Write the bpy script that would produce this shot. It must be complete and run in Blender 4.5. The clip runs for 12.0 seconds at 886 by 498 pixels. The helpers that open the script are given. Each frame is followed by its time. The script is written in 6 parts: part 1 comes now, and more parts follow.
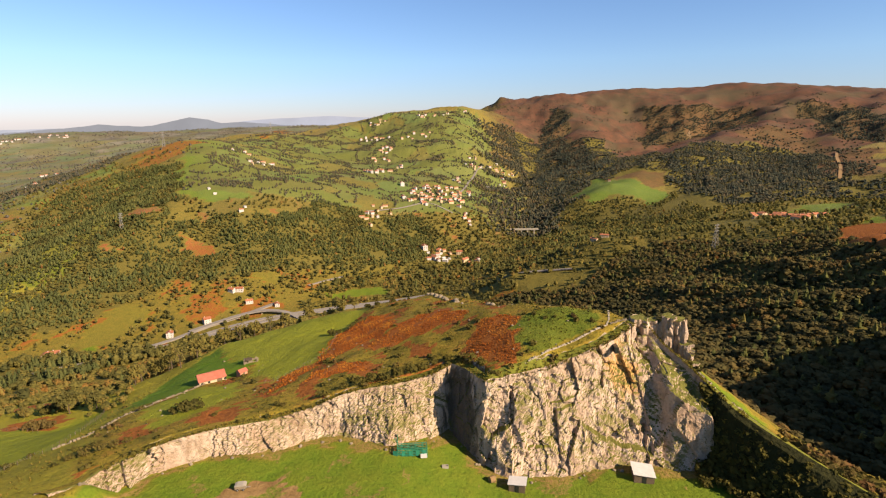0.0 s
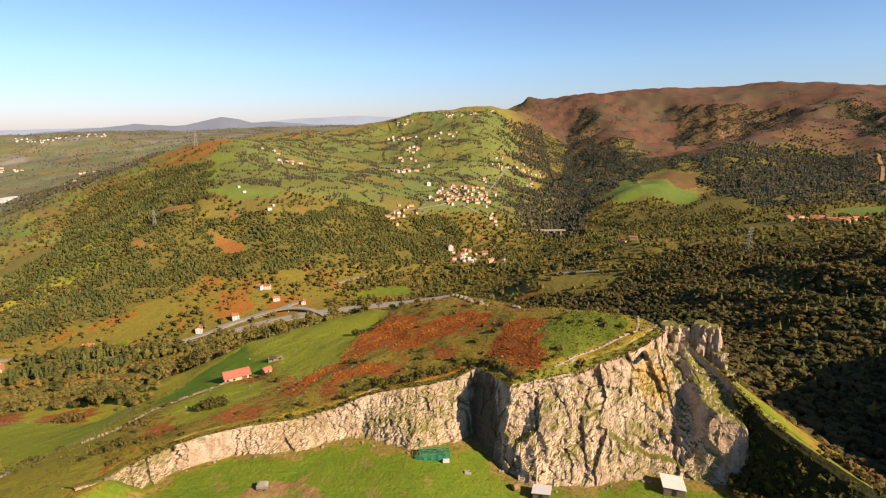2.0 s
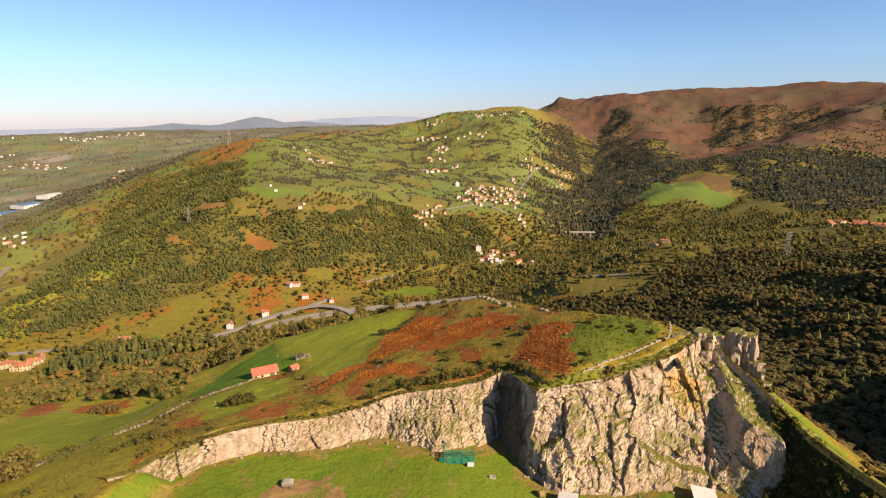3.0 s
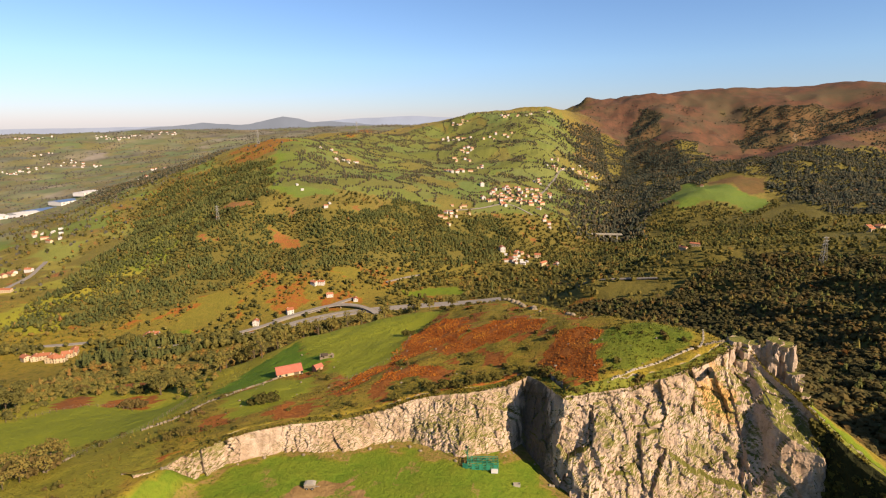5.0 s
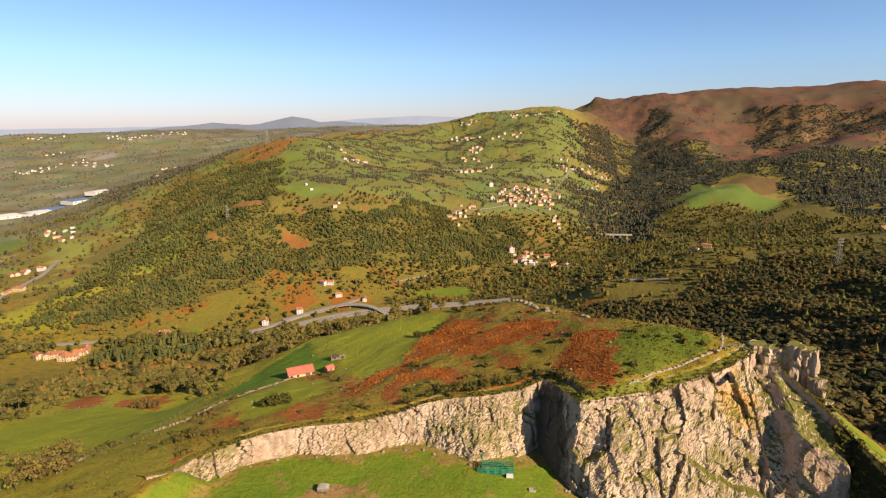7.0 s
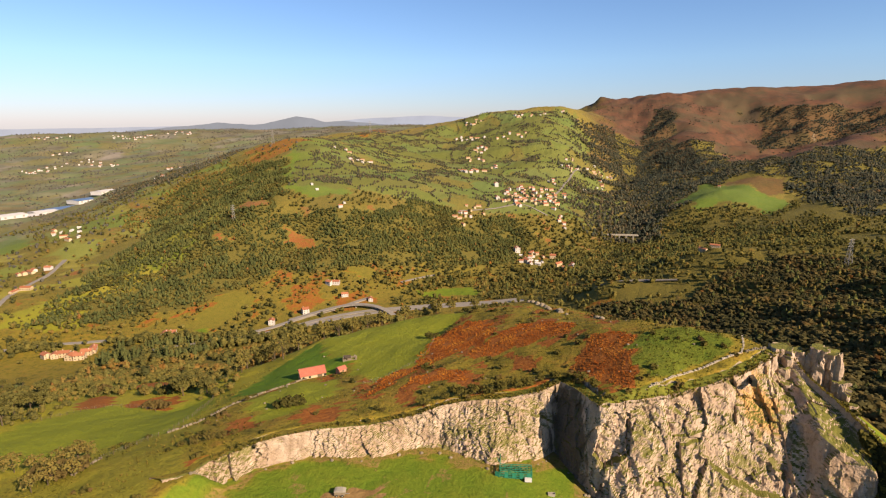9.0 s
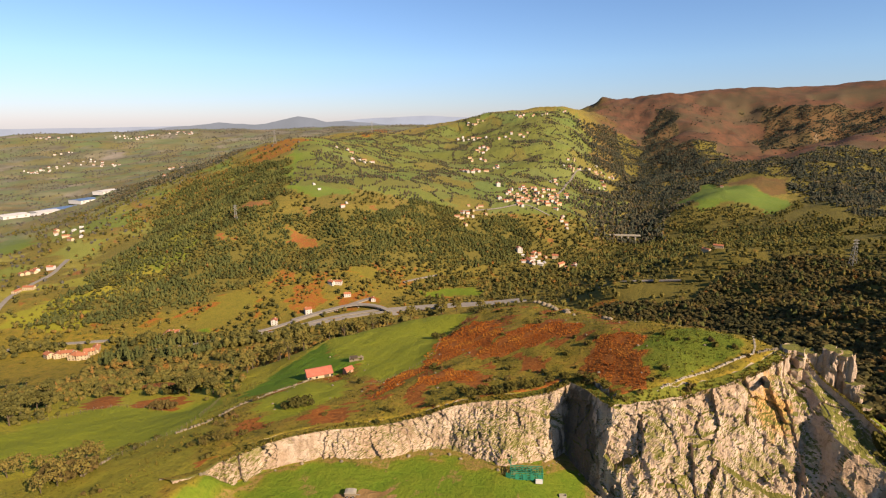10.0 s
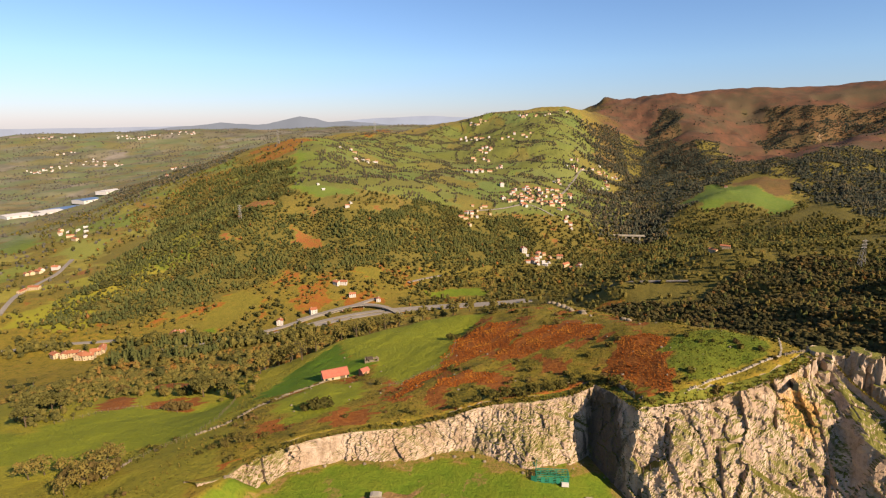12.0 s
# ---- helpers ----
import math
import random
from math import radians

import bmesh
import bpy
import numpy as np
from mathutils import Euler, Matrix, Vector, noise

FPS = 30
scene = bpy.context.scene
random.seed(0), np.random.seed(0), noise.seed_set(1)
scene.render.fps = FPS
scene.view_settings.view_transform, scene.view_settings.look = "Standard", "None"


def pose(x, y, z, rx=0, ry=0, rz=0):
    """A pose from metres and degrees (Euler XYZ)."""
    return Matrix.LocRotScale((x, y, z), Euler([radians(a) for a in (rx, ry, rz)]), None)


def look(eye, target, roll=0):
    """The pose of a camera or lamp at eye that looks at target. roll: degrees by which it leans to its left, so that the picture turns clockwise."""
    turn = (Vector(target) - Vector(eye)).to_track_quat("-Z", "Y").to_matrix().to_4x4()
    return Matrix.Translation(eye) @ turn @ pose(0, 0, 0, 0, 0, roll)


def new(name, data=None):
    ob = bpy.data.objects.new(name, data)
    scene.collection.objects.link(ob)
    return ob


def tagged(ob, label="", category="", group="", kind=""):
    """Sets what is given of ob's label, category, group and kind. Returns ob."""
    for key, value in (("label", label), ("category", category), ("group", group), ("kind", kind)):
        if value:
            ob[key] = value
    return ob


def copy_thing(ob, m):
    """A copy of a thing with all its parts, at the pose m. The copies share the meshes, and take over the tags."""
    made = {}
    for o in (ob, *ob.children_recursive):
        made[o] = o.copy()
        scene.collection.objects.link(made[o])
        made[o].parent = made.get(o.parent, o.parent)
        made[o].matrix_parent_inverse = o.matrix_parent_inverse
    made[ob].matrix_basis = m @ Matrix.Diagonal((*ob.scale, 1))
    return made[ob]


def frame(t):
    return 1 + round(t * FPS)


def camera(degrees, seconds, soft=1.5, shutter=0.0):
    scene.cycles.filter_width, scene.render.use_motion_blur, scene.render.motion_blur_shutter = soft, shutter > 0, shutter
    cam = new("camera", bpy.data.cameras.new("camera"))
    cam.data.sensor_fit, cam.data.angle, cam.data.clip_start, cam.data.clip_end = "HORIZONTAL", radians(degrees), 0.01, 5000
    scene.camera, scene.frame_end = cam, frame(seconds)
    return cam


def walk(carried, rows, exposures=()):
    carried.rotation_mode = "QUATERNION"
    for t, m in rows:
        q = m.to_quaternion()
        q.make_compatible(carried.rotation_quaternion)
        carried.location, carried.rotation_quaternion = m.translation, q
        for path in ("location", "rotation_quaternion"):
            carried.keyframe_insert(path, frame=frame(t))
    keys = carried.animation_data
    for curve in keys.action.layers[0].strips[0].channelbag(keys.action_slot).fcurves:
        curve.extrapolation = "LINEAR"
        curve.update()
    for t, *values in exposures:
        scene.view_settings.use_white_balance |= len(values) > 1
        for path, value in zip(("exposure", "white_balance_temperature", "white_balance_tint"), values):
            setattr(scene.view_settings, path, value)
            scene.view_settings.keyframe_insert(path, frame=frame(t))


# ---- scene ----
# ---- camera ----
cam = camera(78.4, 12.0, 1.2)
PATH = [
    (0.0, pose(-0.00, 0.00, 81.40, 76.721, 0.428, 3.500)),
    (0.5, pose(0.02, 0.62, 81.36, 76.720, 0.445, 3.823)),
    (1.0, pose(0.01, 1.22, 81.33, 76.725, 0.441, 4.324)),
    (1.5, pose(-0.01, 1.77, 81.32, 76.717, 0.419, 5.183)),
    (2.0, pose(-0.08, 2.32, 81.32, 76.721, 0.359, 6.283)),
    (2.5, pose(-0.17, 2.92, 81.34, 76.736, 0.273, 7.638)),
    (3.0, pose(-0.24, 3.43, 81.35, 76.759, 0.205, 9.299)),
    (5.0, pose(-1.08, 5.40, 81.36, 76.773, 0.083, 11.923)),
    (5.5, pose(-1.43, 5.79, 81.36, 76.769, 0.079, 12.223)),
    (6.0, pose(-1.86, 6.15, 81.36, 76.775, 0.074, 12.480)),
    (6.5, pose(-2.41, 6.45, 81.28, 76.773, 0.088, 12.645)),
    (7.0, pose(-3.10, 6.73, 81.27, 76.770, 0.093, 12.774)),
    (9.0, pose(-6.69, 7.57, 81.11, 76.761, 0.094, 13.172)),
    (9.5, pose(-7.84, 7.64, 81.11, 76.761, 0.067, 13.230)),
    (10.0, pose(-9.04, 7.63, 81.02, 76.767, 0.059, 13.281)),
    (10.5, pose(-10.33, 7.58, 81.03, 76.774, 0.056, 13.321)),
    (11.0, pose(-11.75, 7.61, 80.98, 76.772, 0.046, 13.338)),
    (11.5, pose(-13.18, 7.51, 80.98, 76.780, 0.035, 13.377)),
    (12.0, pose(-14.69, 7.51, 80.91, 76.780, 0.043, 13.411)),
]
walk(cam, PATH, [(0.0, 1.29), (2.0, 1.29), (6.0, 1.22), (12.0, 1.21)])

# ---- light: a low autumn sun from the right, clear sky ----
SUN_AZ, SUN_EL = 119.0, 31.0  # degrees: clockwise from ahead, above the horizon
world = bpy.data.worlds.new("world")
scene.world = world
world.use_nodes = True
wt = world.node_tree
wt.nodes.clear()
sky = wt.nodes.new("ShaderNodeTexSky")
sky.sky_type, sky.sun_disc = "NISHITA", False
sky.sun_elevation, sky.sun_rotation = radians(SUN_EL), radians(SUN_AZ)
sky.altitude, sky.air_density, sky.dust_density, sky.ozone_density = 300, 1.0, 0.15, 5.0
wbg = wt.nodes.new("ShaderNodeBackground")
wbg.inputs["Strength"].default_value = 0.0565
wout = wt.nodes.new("ShaderNodeOutputWorld")
tint = wt.nodes.new("ShaderNodeMix")
tint.data_type, tint.blend_type = "RGBA", "MULTIPLY"
tint.inputs["Factor"].default_value = 1.0
tint.inputs["B"].default_value = (0.975, 0.99, 1.10, 1)
wt.links.new(sky.outputs[0], tint.inputs["A"])
# the mist that lies along the whole horizon
wtc = wt.nodes.new("ShaderNodeTexCoord")
wsep = wt.nodes.new("ShaderNodeSeparateXYZ")
wt.links.new(wtc.outputs["Generated"], wsep.inputs[0])
mist = wt.nodes.new("ShaderNodeValToRGB")
mist.color_ramp.elements[0].position, mist.color_ramp.elements[0].color = 0.0, (0.80, 0.72, 0.80, 1)
mist.color_ramp.elements[1].position, mist.color_ramp.elements[1].color = 0.10, (1.04, 1.02, 1.0, 1)
wt.links.new(wsep.outputs["Z"], mist.inputs["Fac"])
veil = wt.nodes.new("ShaderNodeMix")
veil.data_type, veil.blend_type = "RGBA", "MULTIPLY"
veil.inputs["Factor"].default_value = 1.0
wt.links.new(tint.outputs["Result"], veil.inputs["A"])
wt.links.new(mist.outputs["Color"], veil.inputs["B"])
wt.links.new(veil.outputs["Result"], wbg.inputs["Color"])
wt.links.new(wbg.outputs[0], wout.inputs["Surface"])
sun = new("sun", bpy.data.lights.new("sun", "SUN"))
sun.data.energy, sun.data.angle, sun.data.color = 5.0, radians(0.5), (1.0, 0.775, 0.56)
_a, _e = radians(SUN_AZ), radians(SUN_EL)
sun.matrix_world = look((0, 0, 0), (-math.sin(_a) * math.cos(_e), -math.cos(_a) * math.cos(_e), -math.sin(_e)))


# ---- materials ----
def material(name, rough=0.9, spec=0.2):
    m = bpy.data.materials.new(name)
    m.use_nodes = True
    b = m.node_tree.nodes["Principled BSDF"]
    b.inputs["Roughness"].default_value = rough
    b.inputs["Specular IOR Level"].default_value = spec
    return m, m.node_tree, b


def node(nt, kind, **values):
    n = nt.nodes.new(kind)
    for k, v in values.items():
        n.inputs[k].default_value = v
    return n


def noise_tex(nt, scale, detail=4, rough=0.6, coord="Object", distort=0.0):
    tc = nt.nodes.new("ShaderNodeTexCoord")
    n = node(nt, "ShaderNodeTexNoise", Scale=scale, Detail=detail, Roughness=rough, Distortion=distort)
    nt.links.new(tc.outputs[coord], n.inputs["Vector"])
    return n.outputs["Fac"]


def ramp(nt, fac, *stops):
    r = nt.nodes.new("ShaderNodeValToRGB")
    e = r.color_ramp.elements
    while len(e) < len(stops):
        e.new(0.5)
    for s, (p, c) in zip(e, stops):
        s.position, s.color = p, (*c, 1)
    nt.links.new(fac, r.inputs["Fac"])
    return r.outputs["Color"]


def mix(nt, fac, a, b, blend="MIX"):
    n = nt.nodes.new("ShaderNodeMix")
    n.data_type, n.blend_type = "RGBA", blend
    for s, v in ((n.inputs["Factor"], fac), (n.inputs["A"], a), (n.inputs["B"], b)):
        if isinstance(v, (int, float)):
            s.default_value = v
        elif isinstance(v, tuple):
            s.default_value = (*v, 1)
        else:
            nt.links.new(v, s)
    return n.outputs["Result"]


def calc(nt, op, a, b=0.5, c=0.0):
    n = nt.nodes.new("ShaderNodeMath")
    n.operation = op
    for s, v in zip(n.inputs, (a, b, c)):
        if isinstance(v, (int, float)):
            s.default_value = v
        else:
            nt.links.new(v, s)
    return n.outputs[0]


def bump(nt, b, height, strength=0.5, distance=0.1):
    n = node(nt, "ShaderNodeBump", Strength=strength, Distance=distance)
    nt.links.new(height, n.inputs["Height"])
    nt.links.new(n.outputs[0], b.inputs["Normal"])


def speckled(name, lo, hi, scale=3.0, rough=0.9, relief=0.3, depth=0.05, spec=0.2, random_tone=0.0):
    """A plain surface of two tones with grain, stains and fine relief."""
    m, nt, b = material(name, rough, spec)
    f = noise_tex(nt, scale, 5, 0.65)
    g = noise_tex(nt, scale * 0.13, 3)
    c = mix(nt, g, ramp(nt, f, (0.3, lo), (0.7, hi)), tuple((p + q) / 2 * 0.8 for p, q in zip(lo, hi)))
    if random_tone:
        o = nt.nodes.new("ShaderNodeObjectInfo")
        c = mix(nt, random_tone, c, mix(nt, o.outputs["Random"], lo, hi))
    nt.links.new(c, b.inputs["Base Color"])
    if relief:
        bump(nt, b, f, relief, depth)
    return m


def land_material():
    """Ground: meadow, rough pasture, bracken, bare soil and wood floor by the land's own cover, rock where it is steep."""
    m, nt, b = material("land", 0.95, 0.1)
    a1 = nt.nodes.new("ShaderNodeVertexColor")
    a1.layer_name = "cover"
    a2 = nt.nodes.new("ShaderNodeVertexColor")
    a2.layer_name = "field"
    s1, s2 = nt.nodes.new("ShaderNodeSeparateColor"), nt.nodes.new("ShaderNodeSeparateColor")
    nt.links.new(a1.outputs["Color"], s1.inputs[0])
    nt.links.new(a2.outputs["Color"], s2.inputs[0])
    fern, soil, wood = s1.outputs
    meadow, tone, moor = s2.outputs
    fine = noise_tex(nt, 1.1, 6, 0.7)
    mid = noise_tex(nt, 0.16, 5, 0.65)
    wide = noise_tex(nt, 0.022, 4, 0.6)
    rough_c = ramp(nt, mid, (0.32, (0.072, 0.056, 0.010)), (0.45, (0.168, 0.132, 0.016)), (0.57, (0.232, 0.160, 0.022)), (0.72, (0.265, 0.128, 0.024)))
    rough_c = mix(nt, calc(nt, "MULTIPLY", wide, 0.6), rough_c, (0.169, 0.140, 0.017))
    rough_c = mix(nt, ramp(nt, fine, (0.32, (1, 1, 1)), (0.48, (0, 0, 0))), rough_c, (0.029, 0.027, 0.007))
    meadow_c = mix(nt, tone, (0.320, 0.262, 0.024), (0.084, 0.155, 0.009))
    meadow_c = mix(nt, ramp(nt, mid, (0.35, (0, 0, 0)), (0.75, (0.5, 0.5, 0.5))), meadow_c, (0.135, 0.165, 0.013))
    meadow_c = mix(nt, ramp(nt, fine, (0.35, (0.25, 0.25, 0.25)), (0.6, (0, 0, 0))), meadow_c, (0.043, 0.065, 0.007))
    c = mix(nt, meadow, rough_c, meadow_c)
    fern_c = ramp(nt, fine, (0.28, (0.12, 0.036, 0.009)), (0.5, (0.225, 0.074, 0.014)), (0.7, (0.28, 0.120, 0.024)))
    fern_c = mix(nt, ramp(nt, mid, (0.42, (0, 0, 0)), (0.68, (0.55, 0.55, 0.55))), fern_c, (0.190, 0.076, 0.020))
    c = mix(nt, ramp(nt, calc(nt, "ADD", fern, calc(nt, "MULTIPLY", calc(nt, "SUBTRACT", mid, 0.5), 0.7)), (0.34, (0, 0, 0)), (0.52, (1, 1, 1))), c, fern_c)
    moor_c = ramp(nt, noise_tex(nt, 0.016, 9, 0.78), (0.32, (0.040, 0.031, 0.018)), (0.45, (0.074, 0.042, 0.025)), (0.58, (0.108, 0.051, 0.029)), (0.72, (0.074, 0.053, 0.030)))
    moor_c = mix(nt, ramp(nt, noise_tex(nt, 0.0045, 5, 0.6), (0.48, (0, 0, 0)), (0.62, (0.7, 0.7, 0.7))), moor_c, (0.066, 0.056, 0.030))
    c = mix(nt, moor, c, moor_c)
    # greyed colour of distance haze, mixed into the ground by its own layer
    a3 = nt.nodes.new("ShaderNodeVertexColor")
    a3.layer_name = "haze"
    haze_c = ramp(nt, noise_tex(nt, 0.006, 6, 0.7), (0.35, (0.060, 0.056, 0.052)), (0.5, (0.110, 0.104, 0.088)), (0.65, (0.185, 0.162, 0.140)))
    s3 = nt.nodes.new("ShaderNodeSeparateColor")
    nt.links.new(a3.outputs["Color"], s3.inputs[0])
    haze_c = mix(nt, calc(nt, "MULTIPLY", tone, 0.8), haze_c, (0.098, 0.128, 0.060))
    c = mix(nt, s3.outputs[0], c, haze_c)
    c = mix(nt, wood, c, ramp(nt, fine, (0.3, (0.066, 0.060, 0.014)), (0.7, (0.150, 0.122, 0.026))))
    soil_c = ramp(nt, mid, (0.3, (0.158, 0.094, 0.033)), (0.7, (0.259, 0.166, 0.066)))
    c = mix(nt, ramp(nt, calc(nt, "ADD", soil, calc(nt, "MULTIPLY", calc(nt, "SUBTRACT", fine, 0.5), 0.8)), (0.4, (0, 0, 0)), (0.62, (1, 1, 1))), c, soil_c)
    geo = nt.nodes.new("ShaderNodeNewGeometry")
    sz = nt.nodes.new("ShaderNodeSeparateXYZ")
    nt.links.new(geo.outputs["True Normal"], sz.inputs[0])
    steep = calc(nt, "ADD", sz.outputs["Z"], calc(nt, "MULTIPLY", calc(nt, "SUBTRACT", mid, 0.5), 0.3))
    rock_c = ramp(nt, fine, (0.32, (0.06, 0.05, 0.032)), (0.45, (0.22, 0.18, 0.12)), (0.7, (0.38, 0.32, 0.23)))
    c = mix(nt, ramp(nt, steep, (0.42, (1, 1, 1)), (0.54, (0, 0, 0))), c, rock_c)
    nt.links.new(c, b.inputs["Base Color"])
    bump(nt, b, calc(nt, "ADD", fine, calc(nt, "MULTIPLY", mid, 2.0)), 0.7, 0.6)
    return m


def rock_material():
    """Pale limestone with cracks, ochre stains, painted gully shade and turf on its ledges."""
    m, nt, b = material("limestone", 0.9, 0.25)
    fine = noise_tex(nt, 1.3, 9, 0.76)
    tc = nt.nodes.new("ShaderNodeTexCoord")
    drawn = nt.nodes.new("ShaderNodeMapping")
    drawn.inputs["Scale"].default_value = (1, 1, 0.38)
    drawn.inputs["Rotation"].default_value = (0, 0.35, 0)
    nt.links.new(tc.outputs["Object"], drawn.inputs["Vector"])
    midn = node(nt, "ShaderNodeTexNoise", Scale=0.27, Detail=7, Roughness=0.66, Distortion=0.8)
    nt.links.new(drawn.outputs[0], midn.inputs["Vector"])
    mid = midn.outputs["Fac"]
    wide = noise_tex(nt, 0.06, 4, 0.6)
    c = ramp(nt, mid, (0.25, (0.15, 0.098, 0.058)), (0.34, (0.25, 0.175, 0.115)), (0.45, (0.33, 0.246, 0.172)), (0.60, (0.45, 0.350, 0.262)), (0.76, (0.300, 0.200, 0.128)))
    c = mix(nt, ramp(nt, fine, (0.36, (0.5, 0.5, 0.5)), (0.50, (0, 0, 0))), c, (0.13, 0.092, 0.058))
    c = mix(nt, ramp(nt, wide, (0.48, (0, 0, 0)), (0.70, (0.5, 0.5, 0.5))), c, (0.260, 0.165, 0.085))
    # cracks
    bent = nt.nodes.new("ShaderNodeVectorMath")
    bent.operation = "ADD"
    wob = node(nt, "ShaderNodeTexNoise", Scale=0.5, Detail=4)
    nt.links.new(tc.outputs["Object"], wob.inputs["Vector"])
    wsc = nt.nodes.new("ShaderNodeVectorMath")
    wsc.operation = "SCALE"
    wsc.inputs["Scale"].default_value = 2.6
    nt.links.new(wob.outputs["Color"], wsc.inputs[0])
    nt.links.new(drawn.outputs[0], bent.inputs[0])
    nt.links.new(wsc.outputs[0], bent.inputs[1])
    vor = node(nt, "ShaderNodeTexVoronoi", Scale=0.21)
    vor.feature = "DISTANCE_TO_EDGE"
    nt.links.new(bent.outputs[0], vor.inputs["Vector"])
    gap = calc(nt, "ADD", vor.outputs["Distance"], calc(nt, "MULTIPLY", wide, 0.05))
    c = mix(nt, ramp(nt, gap, (0.014, (0.4, 0.4, 0.4)), (0.028, (0, 0, 0))), c, (0.060, 0.044, 0.028))
    # ochre scar under the small cave
    mp = nt.nodes.new("ShaderNodeMapping")
    mp.vector_type = "TEXTURE"
    mp.inputs["Location"].default_value = (39.0, 136.0, 16.5)
    mp.inputs["Scale"].default_value = (4.6, 10.0, 9.0)
    nt.links.new(tc.outputs["Object"], mp.inputs["Vector"])
    ln = nt.nodes.new("ShaderNodeVectorMath")
    ln.operation = "LENGTH"
    nt.links.new(mp.outputs[0], ln.inputs[0])
    scar = calc(nt, "ADD", ln.outputs["Value"], calc(nt, "MULTIPLY", calc(nt, "SUBTRACT", mid, 0.5), 2.4))
    c = mix(nt, ramp(nt, scar, (0.5, (0.8, 0.8, 0.8)), (1.0, (0, 0, 0))), c, (0.430, 0.235, 0.062))
    # shade of the gully, painted into the rock as a dark patch
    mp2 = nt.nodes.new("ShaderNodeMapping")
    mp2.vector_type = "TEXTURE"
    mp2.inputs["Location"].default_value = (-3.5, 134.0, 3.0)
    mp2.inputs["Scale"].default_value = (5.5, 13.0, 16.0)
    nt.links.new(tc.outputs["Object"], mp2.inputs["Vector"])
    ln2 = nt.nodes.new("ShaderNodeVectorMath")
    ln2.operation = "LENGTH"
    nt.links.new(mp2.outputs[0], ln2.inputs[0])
    gully_shade = calc(nt, "ADD", ln2.outputs["Value"], calc(nt, "MULTIPLY", calc(nt, "SUBTRACT", mid, 0.5), 1.6))
    c = mix(nt, ramp(nt, gully_shade, (0.75, (0.85, 0.85, 0.85)), (1.05, (0, 0, 0))), c, (0.055, 0.045, 0.030))
    # hairline cracks
    hair = node(nt, "ShaderNodeTexVoronoi", Scale=0.75)
    hair.feature = "DISTANCE_TO_EDGE"
    nt.links.new(bent.outputs[0], hair.inputs["Vector"])
    thin = calc(nt, "ADD", hair.outputs["Distance"], calc(nt, "MULTIPLY", mid, 0.10))
    c = mix(nt, ramp(nt, thin, (0.050, (0.25, 0.25, 0.25)), (0.075, (0, 0, 0))), c, (0.090, 0.065, 0.042))
    geo = nt.nodes.new("ShaderNodeNewGeometry")
    sz = nt.nodes.new("ShaderNodeSeparateXYZ")
    nt.links.new(geo.outputs["Normal"], sz.inputs[0])
    turf = calc(nt, "ADD", sz.outputs["Z"], calc(nt, "MULTIPLY", calc(nt, "SUBTRACT", mid, 0.5), 0.9))
    grass = ramp(nt, fine, (0.3, (0.065, 0.066, 0.012)), (0.7, (0.150, 0.142, 0.022)))
    c = mix(nt, ramp(nt, turf, (0.66, (0, 0, 0)), (0.80, (1, 1, 1))), c, grass)
    moss = calc(nt, "ADD", noise_tex(nt, 0.10, 7, 0.72), calc(nt, "MULTIPLY", sz.outputs["Z"], 0.26))
    c = mix(nt, ramp(nt, moss, (0.66, (0, 0, 0)), (0.73, (0.8, 0.8, 0.8))), c, grass)
    nt.links.new(c, b.inputs["Base Color"])
    bump(nt, b, calc(nt, "ADD", fine, calc(nt, "MULTIPLY", mid, 0.8)), 0.9, 0.35)
    return m


def leaf_material(name, *tones):
    """Foliage whose colour differs from tree to tree and from clump to clump."""
    m, nt, b = material(name, 0.9, 0.04)
    at = nt.nodes.new("ShaderNodeAttribute")
    at.attribute_name = "tone"
    geo = nt.nodes.new("ShaderNodeNewGeometry")
    f = calc(nt, "ADD", at.outputs["Fac"], calc(nt, "MULTIPLY", calc(nt, "SUBTRACT", geo.outputs["Random Per Island"], 0.5), 0.22))
    c = ramp(nt, f, *tones)
    nt.links.new(c, b.inputs["Base Color"])
    # sunlight that comes through the leaves
    thin = nt.nodes.new("ShaderNodeBsdfTranslucent")
    nt.links.new(c, thin.inputs["Color"])
    both = node(nt, "ShaderNodeMixShader", Fac=0.30)
    nt.links.new(b.outputs[0], both.inputs[1])
    nt.links.new(thin.outputs[0], both.inputs[2])
    nt.links.new(both.outputs[0], nt.nodes["Material Output"].inputs["Surface"])
    return m


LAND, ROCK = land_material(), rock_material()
# ivy colour with the shade of the spur wall put into it
SHADED_IVY = speckled("ivy", (0.012, 0.014, 0.006), (0.040, 0.040, 0.014), 0.8, 0.95, 1.0, 0.9, 0.05)
TURF = speckled("turf", (0.090, 0.105, 0.015), (0.195, 0.190, 0.028), 1.2, 0.95, 0.6, 0.3, 0.1)
CONIFER = leaf_material("conifer", (0.0, (0.070, 0.082, 0.028)), (0.4, (0.125, 0.128, 0.038)), (0.7, (0.190, 0.150, 0.040)), (1.0, (0.240, 0.115, 0.036)))
BROADLEAF = leaf_material("broadleaf", (0.0, (0.062, 0.064, 0.022)), (0.3, (0.120, 0.108, 0.030)), (0.55, (0.165, 0.142, 0.036)), (0.8, (0.210, 0.135, 0.036)), (1.0, (0.290, 0.130, 0.030)))
